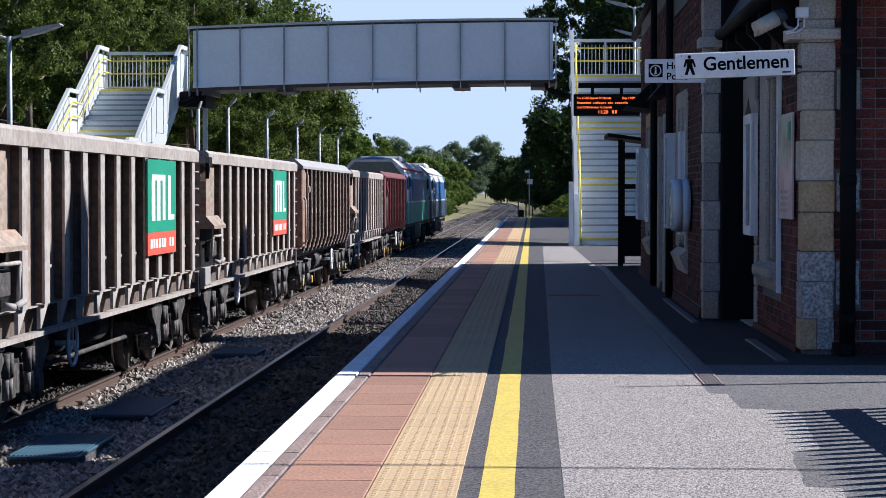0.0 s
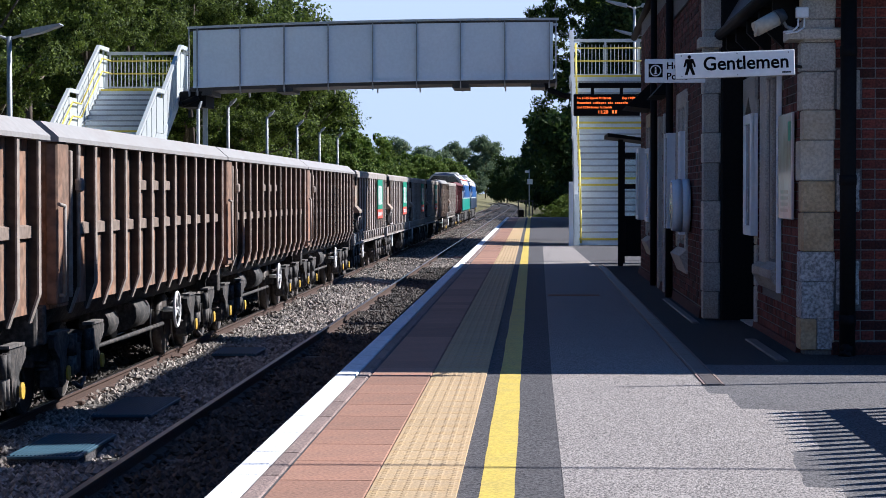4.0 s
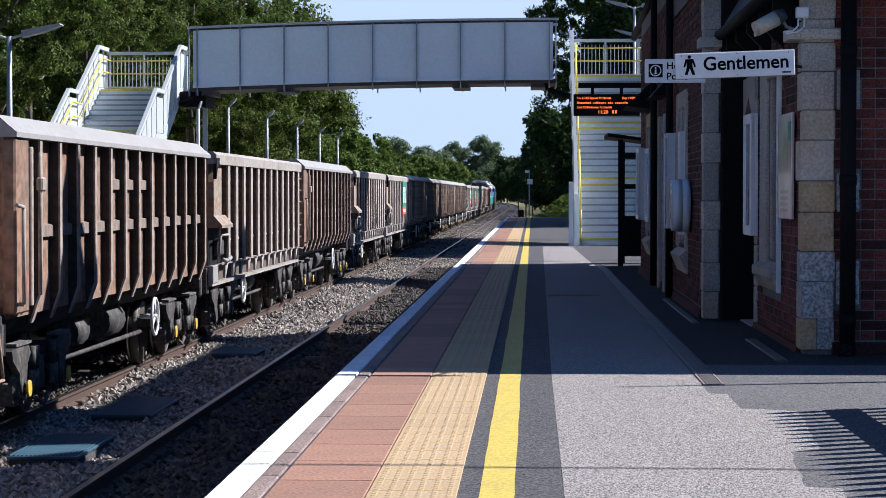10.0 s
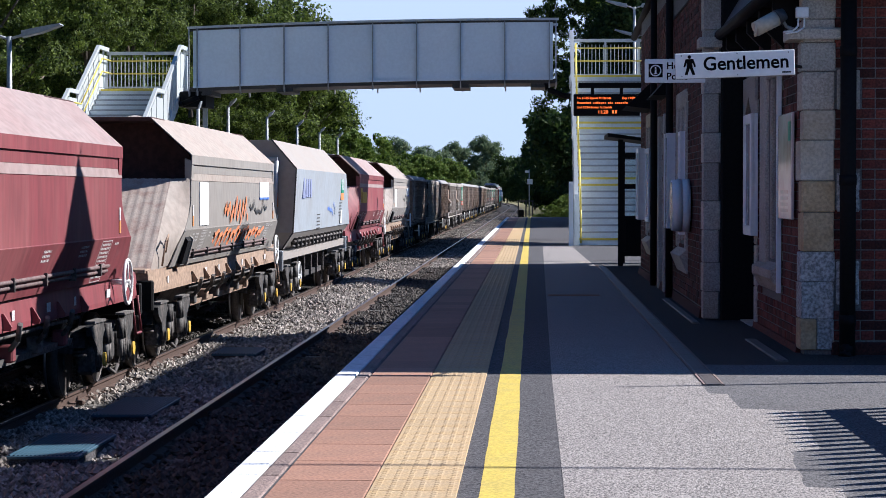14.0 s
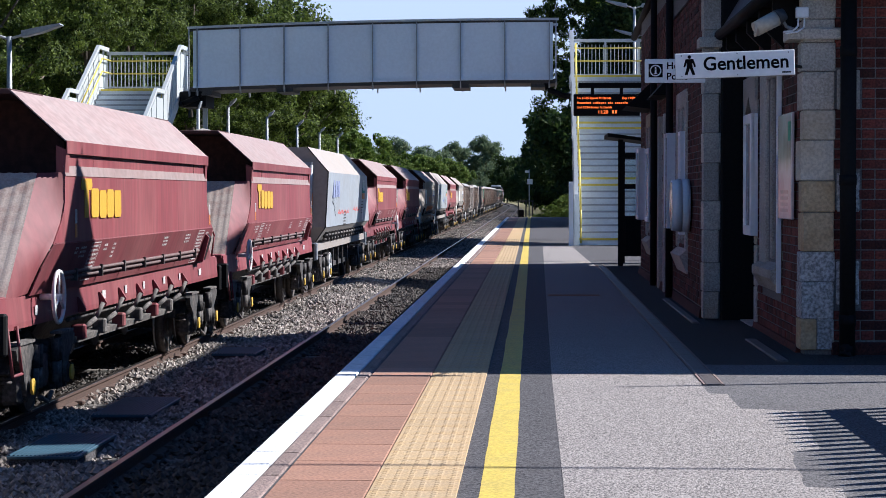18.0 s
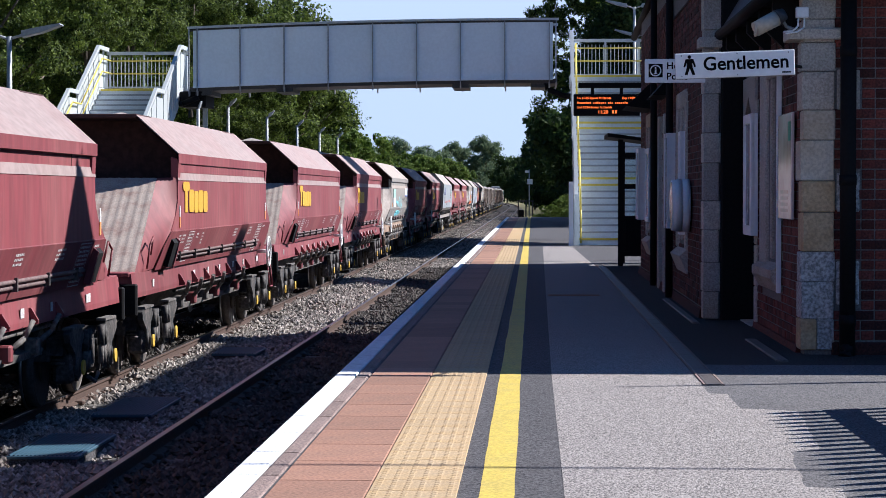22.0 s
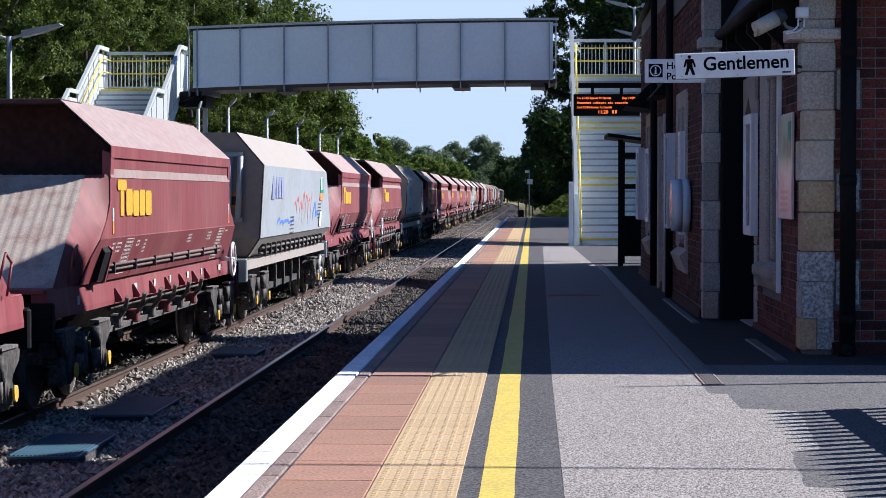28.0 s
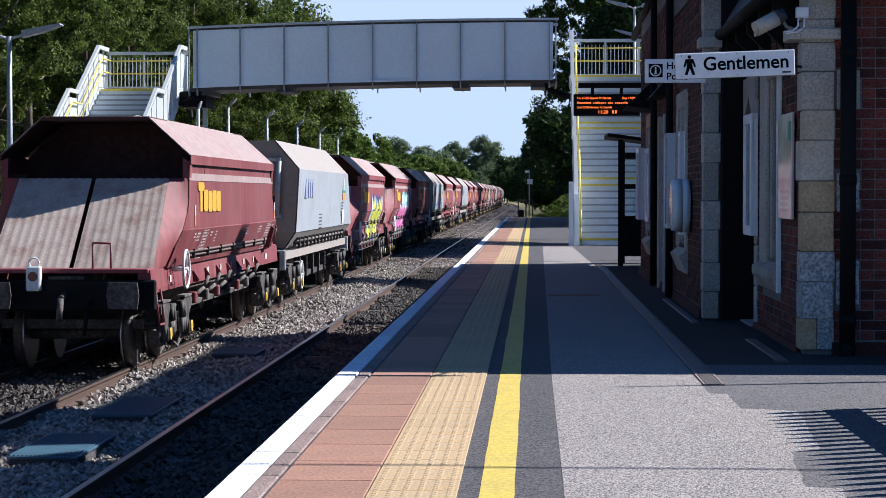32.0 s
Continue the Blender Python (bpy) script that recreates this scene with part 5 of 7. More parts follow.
scrawl(HOPPERS[18], "S", 3.4, 4.6, 2.0, 0.25, "spray_blue", 9, 0.06, 2)
scrawl(HOPPERS[18], "S", -3.6, -0.5, 1.85, 0.08, "spray_blue", 10, 0.03, 6)
scrawl(HOPPERS[6], "S", -2.8, 0.5, 1.95, 0.10, "spray_red", 11, 0.02, 10)
scrawl(HOPPERS[6], "S", 2.0, 4.6, 2.0, 0.10, "spray_red", 12, 0.02, 8)
scrawl(HOPPERS[6], "S", -4.6, -3.6, 2.15, 0.32, "spray_black", 13, 0.02, 3)
scrawl(HOPPERS[2], "S", 1.5, 3.6, 2.0, 0.2, "spray_blue", 14, 0.04, 4)
scrawl(HOPPERS[15], "S", -4.4, -2.4, 1.8, 0.05, "spray_black", 15, 0.012, 10)
M["pale_green"] = material("pale_green", (0.42, 0.60, 0.52), 0.6, grain=20, spread=0.15, stain=4.0, stain_amount=0.4, bump=0.02)
# white stickers on the weathered grey wagons
for i in (0, 3, 9):
    part("white_panel", cube(1.386, 1.4, -4.2, -3.3 if i != 9 else -3.0, 1.95, 2.6 if i != 9 else 2.28), "white_sign", HOPPERS[i])
    if i == 9:
        part("green_panel", cube(1.386, 1.401, -4.2, -3.0, 2.282, 2.60), "pale_green", HOPPERS[i])
    part("white_panel", cube(1.386, 1.4, 3.1, 4.5, 2.36, 2.64), "white_sign", HOPPERS[i])
    part("blue_edge", cube(1.387, 1.402, 3.1, 4.5, 2.32, 2.358), "spray_blue", HOPPERS[i])
# tail lamp on the last wagon
lamp = part("tail_lamp", cube(-0.50, -0.30, -7.66, -7.52, 1.10, 1.44, 0.02), "white_paint", HOPPERS[23], "white tail lamp with a red lens")
part("lens", rod((-0.40, -7.68, 1.30), (-0.40, -7.66, 1.30), 0.065, 16), "tail_red", lamp)
part("handle", ring((-0.40, -7.58, 1.48), 0.07, 0.012, "y", 16, 6), "white_paint", lamp)
# ---- footbridge over the line, falling slightly to the far side ----
BY = 66.8


def crest(x):
    """Height of the span's underside line at x: a slight fall to the left and a slight camber."""
    k = (x + 4.83) / 5.5
    return 0.115 * k + 0.06 * (1 - k * k)


def bent(bm):
    for v in bm.verts:
        v.co.z += crest(v.co.x)
    return bm


def strip(x0, x1, y0, y1, z0, z1, n=10):
    """A beam across the line in short lengths, so that it can follow the camber."""
    bm = bmesh.new()
    prev = None
    for i in range(n + 1):
        x = x0 + (x1 - x0) * i / n
        row = [bm.verts.new((x, y, z)) for y, z in ((y0, z0), (y1, z0), (y1, z1), (y0, z1))]
        if prev:
            for k in range(4):
                bm.faces.new((prev[k], prev[(k + 1) % 4], row[(k + 1) % 4], row[k]))
        else:
            bm.faces.new(row[::-1])
        prev = row
    bm.faces.new(prev)
    bmesh.ops.recalc_face_normals(bm, faces=bm.faces[:])
    return bent(bm)


span = tagged(empty("footbridge_span"), "pale grey steel footbridge span with flat panels over the tracks", "footbridge")
part("deck", strip(-10.44, 0.76, BY + 0.0, BY + 2.1, 4.60, 4.74), "steel_dark", span)
for y in (BY - 0.06, BY + 2.1):
    part("bottom_flange", strip(-10.30, 0.62, y - 0.08, y + 0.10, 4.70, 4.765), "steel_panel", span)
    part("top_rail", strip(-10.46, 0.80, y - 0.09, y + 0.12, 6.50, 6.565), "steel_pale", span, "pale steel capping rail")
    part("top_gap", strip(-10.42, 0.74, y + 0.03, y + 0.06, 6.42, 6.50), "steel_dark", span)
    part("back_plate", strip(-10.30, 0.62, y + 0.005, y + 0.025, 4.77, 6.44), "steel_panel", span)
    px = [-10.17, -8.86, -7.52, -6.18, -4.83, -3.50, -2.17, -0.83, 0.51]
    for i, (a, b) in enumerate(zip(px, px[1:])):
        part("side_panel", strip(a + 0.03, b - 0.03, y - 0.012, y + 0.002, 4.80, 6.41, 2), "steel_panel", span)
    for x in px + [-10.42, 0.72]:
        st = cube(x - 0.012, x + 0.012, y - 0.10, y + 0.004, 4.62, 6.50)
        prism([(y - 0.08, 4.62), (y + 0.1, 4.62), (y + 0.1, 4.50), (y + 0.02, 4.46)], x - 0.02, x + 0.02, "x", bm=st)
        part("stiffener", bent(st), "galvanised", span)
for x in (-10.0, -7.52, -2.17, 0.2):
    part("cross_beam", bent(cube(x - 0.25, x + 0.25, BY + 0.05, BY + 2.05, 4.48, 4.60)), "steel_dark", span)
for x, s in ((0.42, 1), (-10.1, -1)):
    part("bearing_bracket", tube([(x, BY + 0.1, 4.62 + crest(x)), (x + 0.06 * s, BY + 0.1, 4.42 + crest(x)), (x + 0.55 * s, BY + 0.1, 4.22 + crest(x)), (x + 0.9 * s, BY + 0.1, 4.22 + crest(x))], 0.085, 8), "black_paint", span)
    if s < 0:
        part("landing_beam", cube(-10.75, -9.95, BY + 0.2, BY + 2.0, 4.02, 4.5, 0.03), "black_paint", span)
        part("column", cube(x - 0.07, x + 0.07, BY + 1.0, BY + 1.14, -0.06, 4.62 + crest(x)), "steel_pale", span)


def stairway(x0, x1, y0, rise, name, label, parapet_x, end_y, going=0.25, rest=0.72, posts=True):
    """Three flights with two landings, panelled parapets, yellow handrails and a railed top landing."""
    t = tagged(empty(name), label, "stairs", "footbridge stairs")
    y, z = y0, 0.0
    nodes = [(y0 - 0.05, 0.0)]
    for flight in range(3):
        for k in range(9):
            z += rise
            part("riser", cube(x0, x1, y, y + 0.015, z - rise, z - 0.05), "tread", t)
            tr = part("tread", cube(x0, x1, y - 0.025, y + going + 0.005, z - 0.05, z, 0.008), "tread_edge", t)
            if k in (0, 8):
                part("nosing", cube(x0, x1, y - 0.032, y + 0.03, z - 0.055, z + 0.004), "yellow_rail", tr)
            if k < 8:
                y += going
        nodes.append((y, z))
        if flight < 2:
            part("landing", cube(x0, x1, y + 0.2, y + rest + 0.03, z - 0.06, z - 0.003), "tread", t)
            y += rest
            nodes.append((y, z))
    part("top_landing", cube(x0, x1, y + 0.2, end_y, z - 0.08, z - 0.003), "tread", t)
    nodes.append((end_y, z))
    for x in parapet_x:
        inner = 0.06 if x < (x0 + x1) / 2 else -0.06
        for (ya, za), (yb, zb) in zip(nodes, nodes[1:]):
            flat = abs(zb - za) < 0.01
            if flat and yb - ya < 0.05:
                continue
            part("parapet_rail", prism([(ya, za + 1.24), (yb, zb + 1.24), (yb, zb + 1.36), (ya, za + 1.36)], x - 0.05, x + 0.05, "x"), "steel_pale", t)
            part("stringer", prism([(ya, za - 0.32), (yb, zb - 0.32), (yb, zb + 0.06), (ya, za + 0.06)], x - 0.04, x + 0.04, "x"), "steel_pale", t)
            n = max(1, round((yb - ya) / 0.85))
            for i in range(n):
                a, b = i / n, (i + 1) / n
                pa, pb = (ya + (yb - ya) * a + 0.03, za + (zb - za) * a), (ya + (yb - ya) * b - 0.03, za + (zb - za) * b)
                part("parapet_panel", prism([(pa[0], pa[1] + 0.08), (pb[0], pb[1] + 0.08), (pb[0], pb[1] + 1.10), (pa[0], pa[1] + 1.10)], x - 0.012, x + 0.012, "x"), "steel_pale", t)
                part("post", cube(x - 0.03, x + 0.03, pa[0] - 0.045, pa[0] - 0.012, pa[1] - 0.1, pa[1] + 1.26), "steel_pale", t)
        part("newel", cube(x - 0.075, x + 0.075, y0 - 0.2, y0 - 0.06, -0.06, 1.3), "steel_pale", t)
        for h in (0.95, 0.55):
            rail = [(x + inner * 2, y0 - 0.1, h - 0.5)] + [(x + inner * 2, a, b + h) for a, b in nodes]
            part("handrail", tube(rail, 0.024), "yellow_rail", t, "yellow handrail")
    # railing across the back of the top landing
    ya = end_y
    part("landing_rail", cube(x0 - 0.1, x1 + 0.1, ya - 0.03, ya + 0.03, z + 1.14, z + 1.24), "steel_pale", t)
    part("landing_rail", cube(x0 - 0.1, x1 + 0.1, ya - 0.02, ya + 0.02, z + 0.10, z + 0.15), "steel_pale", t)
    part("kickboard", cube(x0 - 0.05, x1 + 0.05, ya - 0.05, ya - 0.02, z, z + 0.09), "yellow_rail", t)
    for h in (0.95, 0.55):
        part("handrail", tube([(x0, ya - 0.09, z + h), (x1, ya - 0.09, z + h)], 0.022), "yellow_rail", t, "yellow handrail")
    n = int((x1 - x0) / 0.115)
    bal = mesh_of("baluster", cube(-0.012, 0.012, -0.012, 0.012, 0.12, 1.06), "steel_pale")
    for i in range(n + 1):
        part("baluster", bal, None, t, m=pose(x0 + (x1 - x0) * i / n, ya, z))
    for f in (0.0, 0.45, 0.92):
        part("post", cube(x0 + (x1 - x0) * f - 0.03, x0 + (x1 - x0) * f + 0.03, ya - 0.035, ya + 0.035, z - 0.1, z + 1.2), "steel_pale", t)
    for x in (x0 + 0.1, x1 - 0.1) if posts else ():
        part("column", cube(x - 0.1, x + 0.1, y + 0.6, y + 0.8, -0.06, z - 0.08), "steel_panel", t)
    return t


stairway(1.27, 3.5, 59.35, 0.1835, "footbridge_stairs", "grey metal stairs with yellow nosings and handrails", (1.19, 3.58), 68.9)
stairway(-13.26, -10.87, 55.4, 0.170, "footbridge_stairs", "pale panelled metal stairs with yellow handrails on the far platform", (-13.33, -10.80), 68.9, 0.4, 1.2, False)
part("gate_box", cube(0.98, 1.1, 58.8, 59.2, -0.05, 1.7), "steel_panel", tagged(empty("stair_gate"), "grey metal post box at the foot of the stairs", "gate post"))
# ---- station building: brick with stone dressings ----
FX, BAYX, EY, BAY0, BAY1, FAR = 2.33, 1.89, 19.1, 24.4, 30.9, 38.6
hall = tagged(empty("station_building"), "red brick station building with pale stone quoins and slate roofs", "building")
part("wall", cube(FX + 0.016, 9.0, EY + 0.016, BAY0 - 1.30, -0.06, 3.1), "mortar", hall)
part("wall", cube(FX + 0.016, 9.0, BAY0 - 1.30, BAY0, 2.3, 3.1), "mortar", hall)
part("recess_wall", cube(FX + 0.75, 9.0, BAY0 - 1.30, BAY0, -0.06, 2.3), "mortar", hall)
part("wall", cube(BAYX + 0.016, 9.0, BAY0 + 0.02, BAY1, -0.06, 3.8), "mortar", hall)
part("wall", cube(BAYX + 0.016, 9.0, BAY1, FAR, -0.06, 4.5), "mortar", hall)
part("gable_wall", prism([(BAY0, 3.8), (BAY1, 3.8), ((BAY0 + BAY1) / 2, 7.85)], BAYX + 0.016, BAYX + 0.3, "x"), "mortar", hall)
part("roof", prism([(2.0, 4.45), (5.4, 8.3), (9.1, 4.45)], BAY0 + 2.2, 43.0, "y"), "slate", hall)
part("roof", prism([(BAY0 - 0.2, 3.7), (BAY1 + 0.2, 3.7), ((BAY0 + BAY1) / 2, 7.95)], BAYX - 0.02, 5.4, "x"), "slate", hall)
part("finial", rod((BAYX, (BAY0 + BAY1) / 2, 7.8), (BAYX, (BAY0 + BAY1) / 2, 8.0), 0.05, 8, 0.02), "stone", hall)
low = bmesh.new()
e0, e1 = [low.verts.new(c) for c in ((2.08, 18.85, 3.2), (9.2, 18.85, 3.2), (9.2, BAY0 + 0.7, 3.2), (2.08, BAY0 + 0.7, 3.2))], [low.verts.new(c) for c in ((4.6, 22.2, 7.4), (6.6, 22.2, 7.4), (6.6, BAY0 + 0.7, 7.4), (4.6, BAY0 + 0.7, 7.4))]
for i in range(4):
    low.faces.new((e0[i], e0[(i + 1) % 4], e1[(i + 1) % 4], e1[i]))
low.faces.new(e1)
low.faces.new(e0[::-1])
part("roof", low, "slate", hall, "steep hipped slate roof")
part("soffit", cube(2.09, 9.1, 18.87, BAY0 - 0.02, 3.1, 3.195), "black_paint", hall)
gutter = part("gutter", rod((2.06, 18.85, 3.12), (2.06, BAY0, 3.12), 0.06, 10), "black_paint", hall)
part("gutter", rod((2.06, 18.82, 3.22), (9.0, 18.82, 3.22), 0.06, 10), "black_paint", hall)
for k in range(5):
    part("rafter_foot", prism([(2.1, 2.95), (2.33, 2.72), (2.33, 3.1), (2.1, 3.1)], 19.4 + 1.15 * k, 19.5 + 1.15 * k, "y"), "black_paint", hall)
# chimney over the far end
part("chimney", cube(4.6, 5.9, 42.6, 43.6, 4.0, 9.4, 0.03), "brick", hall)
part("wall", cube(2.35, 9.0, FAR, 43.0, -0.06, 4.4), "brick", hall)
part("gutter", rod((1.80, FAR - 7.4, 4.4), (1.97, FAR + 4.3, 4.4), 0.065, 10), "black_paint", hall)


def brick_face(parent, axis, at, a0, a1, z0, z1, limit, holes=(), pick=None, seed=1, L=0.235, Hc=0.0795):
    """Courses of single bricks standing 12 mm proud of the mortar; past the limit they are joined."""
    rng = random.Random(seed)
    joint = 0.011
    shapes = {}

    def shape(w):
        if w not in shapes:
            b = cube(0, 0.05, 0.0, w, 0.0, Hc - joint, 0.004) if axis == "x" else cube(0.0, w, 0, 0.05, 0.0, Hc - joint, 0.004)
            shapes[w] = mesh_of("brick", b, "brick")
        return shapes[w]
    rest = bmesh.new()
    made = joined = 0
    n = int((z1 - z0) / Hc)
    for c in range(n):
        a = a0 - (0.118 if c % 2 else 0.0)
        k = 0
        while a < a1 - 0.02:
            w = round((L if (k + c // 2) % 2 == 0 else L / 2) - joint, 4)
            s, e = max(a, a0), min(a + w, a1)
            z = z0 + c * Hc
            ok = e - s > 0.03 and not any(h[0] < (s + e) / 2 < h[1] and h[2] < z + 0.04 < h[3] for h in holes)
            if ok:
                off = rng.uniform(-0.003, 0.003)
                if e - s > w - 0.001 and made < limit and (pick is None or pick(s, z)):
                    made += 1
                    part("brick", shape(w), None, parent, m=pose(at + off, s, z) if axis == "x" else pose(s, at + off, z))
                else:
                    joined += 1
                    if axis == "x":
                        box(rest, at + off, at + 0.05, s, e, z, z + Hc - joint)
                    else:
                        box(rest, s, e, at + off, at + 0.05, z, z + Hc - joint)
            a += w + joint
            k += 1
    if joined:
        tagged(part("bricks", rest, "brick", parent), kind="stuff")


def stone_block(x0, x1, y0, y1, z0, z1, parent, name="quoin", mats="stone"):
    return part(name, cube(x0, x1, y0, y1, z0 + 0.003, z1 - 0.003, 0.008), mats, parent)


end_wall = part("end_wall", cube(FX + 0.3, 9.0, EY + 0.012, EY + 0.015, 0.0, 3.1), "mortar", hall)
brick_face(end_wall, "y", EY + 0.002, 2.60, 4.6, 0.12, 3.1, 170, pick=lambda s, z: s < 3.5, seed=3,
           holes=((2.58, 2.80, 0.42, 0.80), (2.58, 2.80, 1.22, 1.56), (2.58, 2.80, 2.10, 2.45)), Hc=0.0868)
for z0, z1 in ((0.42, 0.80), (1.22, 1.56), (2.10, 2.45)):
    stone_block(2.62, 2.815, EY - 0.004, EY + 0.1, z0, z1, end_wall, "bonder", "stone_rough" if z0 < 2 else "stone")
# corner quoins, seen from the end
qz = [0.03, 0.30, 0.62, 0.88, 1.22, 1.49, 1.84, 2.10, 2.43, 2.68, 2.88, 3.1]
for i, (a, b) in enumerate(zip(qz, qz[1:])):
    deep = 0.34 if i % 2 else 0.22
    if i == 0:
        stone_block(FX - 0.02, 2.45, EY - 0.02, EY + 0.30, a, b, hall, mats="stone_buff")
        stone_block(2.455, 2.60, EY - 0.02, EY + 0.30, a, b, hall, mats="stone_rough")
    else:
        stone_block(FX - 0.012 * (i % 3), 2.605 - 0.01 * (i % 2), EY - 0.012 - 0.004 * (i % 2), EY + deep, a, b, hall, mats=("stone_rough", "stone_rough", "stone_buff", "stone_buff", "stone_pale", "stone_pale", "stone", "stone", "stone", "stone")[i - 1])
stone_block(2.20, 2.66, EY - 0.06, EY + 0.4, 2.70, 2.80, hall, "corbel")
part("plinth", prism([(FX - 0.04, -0.06), (FX + 0.1, -0.06), (FX + 0.1, 0.05), (FX - 0.02, 0.05)], EY + 0.25, BAY0 - 1.3, "y"), "brick", hall)
part("plinth", cube(2.58, 9.0, EY - 0.03, EY + 0.1, -0.06, 0.10, 0.01), "brick", hall)
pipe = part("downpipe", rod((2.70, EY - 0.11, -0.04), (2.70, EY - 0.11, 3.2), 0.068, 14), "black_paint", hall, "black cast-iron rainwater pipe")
for z in (0.25, 1.45, 2.55):
    part("pipe_collar", rod((2.70, EY - 0.11, z), (2.70, EY - 0.11, z + 0.09), 0.074, 14), "black_paint", pipe)
part("pipe_shoe", tube([(2.70, EY - 0.11, 0.1), (2.68, EY - 0.16, 0.0), (2.66, EY - 0.2, -0.03)], 0.06), "black_paint", pipe)

# platform front: brick face with a stone-framed window and doorway
front = part("front_wall", cube(FX + 0.012, FX + 0.015, EY + 0.3, BAY0 - 1.35, 0.1, 2.88), "mortar", hall)
brick_face(front, "x", FX + 0.002, EY + 0.24, BAY0 - 1.50, 0.05, 3.08, 300, holes=((20.72, 22.5, 0.40, 2.72),), seed=5)
win = part("window", cube(FX + 0.10, FX + 0.12, 20.85, 22.35, 0.78, 2.55), "glass_dark", hall, "tall dark leaded window in a stone surround")
for y0, y1, z0, z1 in ((20.70, 20.96, 0.45, 2.72), (21.95, 22.5, 0.45, 2.72), (20.96, 21.95, 2.5, 2.72), (21.42, 21.50, 0.75, 2.5)):
    part("window_frame", cube(FX - 0.025, FX + 0.14, y0, y1, z0, z1, 0.015), "stone", win)
part("window_sill", prism([(FX - 0.10, 0.66), (FX + 0.14, 0.78), (FX + 0.14, 0.45), (FX - 0.02, 0.45), (FX - 0.10, 0.58)], 20.72, 22.48, "y"), "stone", win)
part("white_post", cube(FX - 0.05, FX - 0.01, 20.66, 20.73, 0.45, 2.6), "white_sign", win)
door = part("door", cube(FX + 0.55, FX + 0.60, BAY0 - 1.28, BAY0 - 0.02, -0.05, 2.25), "black_paint", hall, "dark panelled door in a deep stone doorway")
for k in range(2):
    part("door_panel", cube(FX + 0.535, FX + 0.55, BAY0 - 1.18 + 0.58 * k, BAY0 - 0.68 + 0.58 * k, 0.25, 1.0, 0.01), "black_paint", door)
for z0, z1, w in ((0.02, 0.42, 0.2), (0.42, 0.85, 0.26), (0.85, 1.25, 0.2), (1.25, 1.75, 0.27), (1.75, 2.15, 0.2), (2.15, 2.35, 0.26)):
    stone_block(FX - 0.02, FX + 0.22, BAY0 - 1.36 - w + 0.06, BAY0 - 1.30, z0, z1, hall, "door_jamb")
part("door_arch", prism([(BAY0 - 1.36, 2.25), (BAY0 - 1.30, 2.05), (BAY0 - 0.66, 2.42), (BAY0 - 0.02, 2.05), (BAY0, 2.05), (BAY0, 2.62), (BAY0 - 1.36, 2.62)], FX - 0.02, FX + 0.25, "x"), "stone", hall)
part("door_step", cube(FX - 0.06, FX + 0.6, BAY0 - 1.28, BAY0 - 0.02, -0.06, 0.0, 0.02), "stone", hall)

# black panel added to paint the side of the doorway recess dark
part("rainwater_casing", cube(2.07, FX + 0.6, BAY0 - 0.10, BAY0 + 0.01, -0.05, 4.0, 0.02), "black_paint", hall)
# projecting bay
bz = [0.0, 0.30, 0.62, 0.98, 1.30, 1.72, 2.05, 2.48, 2.86, 3.18, 3.60, 4.1]
for i, (a, b) in enumerate(zip(bz, bz[1:])):
    stone_block(BAYX - 0.01, BAYX + (0.19 if i % 2 else 0.165), BAY0 - 0.02 - 0.006 * (i % 2), BAY0 + (0.3 if i % 2 else 0.18), a, b, hall)
stone_block(BAYX - 0.06, BAYX + 0.3, BAY0 - 0.09, BAY0 + 0.3, 2.98, 3.10, hall, "string_course")
bay = part("bay_wall", cube(BAYX + 0.012, BAYX + 0.015, BAY0 + 0.3, FAR, 0.0, 4.4), "mortar", hall)
brick_face(bay, "x", BAYX + 0.002, BAY0 + 0.2, FAR - 0.1, 0.12, 4.1, 0, holes=((27.0, 28.6, 0.75, 2.6), (31.0, 32.2, 0.0, 2.4), (34.9, 36.2, 0.75, 2.5)), seed=8)
part("plinth", prism([(BAYX - 0.05, -0.06), (BAYX + 0.1, -0.06), (BAYX + 0.1, 0.1), (BAYX - 0.02, 0.1)], BAY0 + 0.2, FAR, "y"), "brick", hall)
for y0, y1 in ((27.0, 28.6), (34.9, 36.2)):
    w = part("window", cube(BAYX + 0.1, BAYX + 0.12, y0, y1, 0.8, 2.5), "glass_dark", hall, "dark window in stone dressings")
    for a, b, c, d in ((y0 - 0.1, y0 + 0.12, 0.7, 2.62), (y1 - 0.12, y1 + 0.1, 0.7, 2.62), (y0, y1, 2.45, 2.66), ((y0 + y1) / 2 - 0.04, (y0 + y1) / 2 + 0.04, 0.8, 2.5)):
        part("window_frame", cube(BAYX - 0.03, BAYX + 0.13, a, b, c, d, 0.012), "stone", w)
    part("window_sill", prism([(BAYX - 0.1, 0.62), (BAYX + 0.13, 0.80), (BAYX + 0.13, 0.4), (BAYX - 0.01, 0.4)], y0 - 0.1, y1 + 0.1, "y"), "stone", w)
d2 = part("door", cube(BAYX + 0.25, BAYX + 0.3, 31.0, 32.2, -0.05, 2.4), "black_paint", hall, "dark door under a small hood")
for y in (30.92, 32.2):
    part("door_jamb", cube(BAYX - 0.06, BAYX + 0.26, y, y + 0.14, 0.0, 2.5, 0.01), "stone", d2)
part("door_hood", prism([(BAYX - 0.22, 2.75), (BAYX, 2.75), (BAYX, 3.0)], 30.8, 32.5, "y"), "black_paint", hall)
part("door_hood", prism([(BAYX - 0.42, 2.75), (BAYX, 2.70), (BAYX, 3.15)], 34.6, 36.4, "y"), "black_paint", hall)
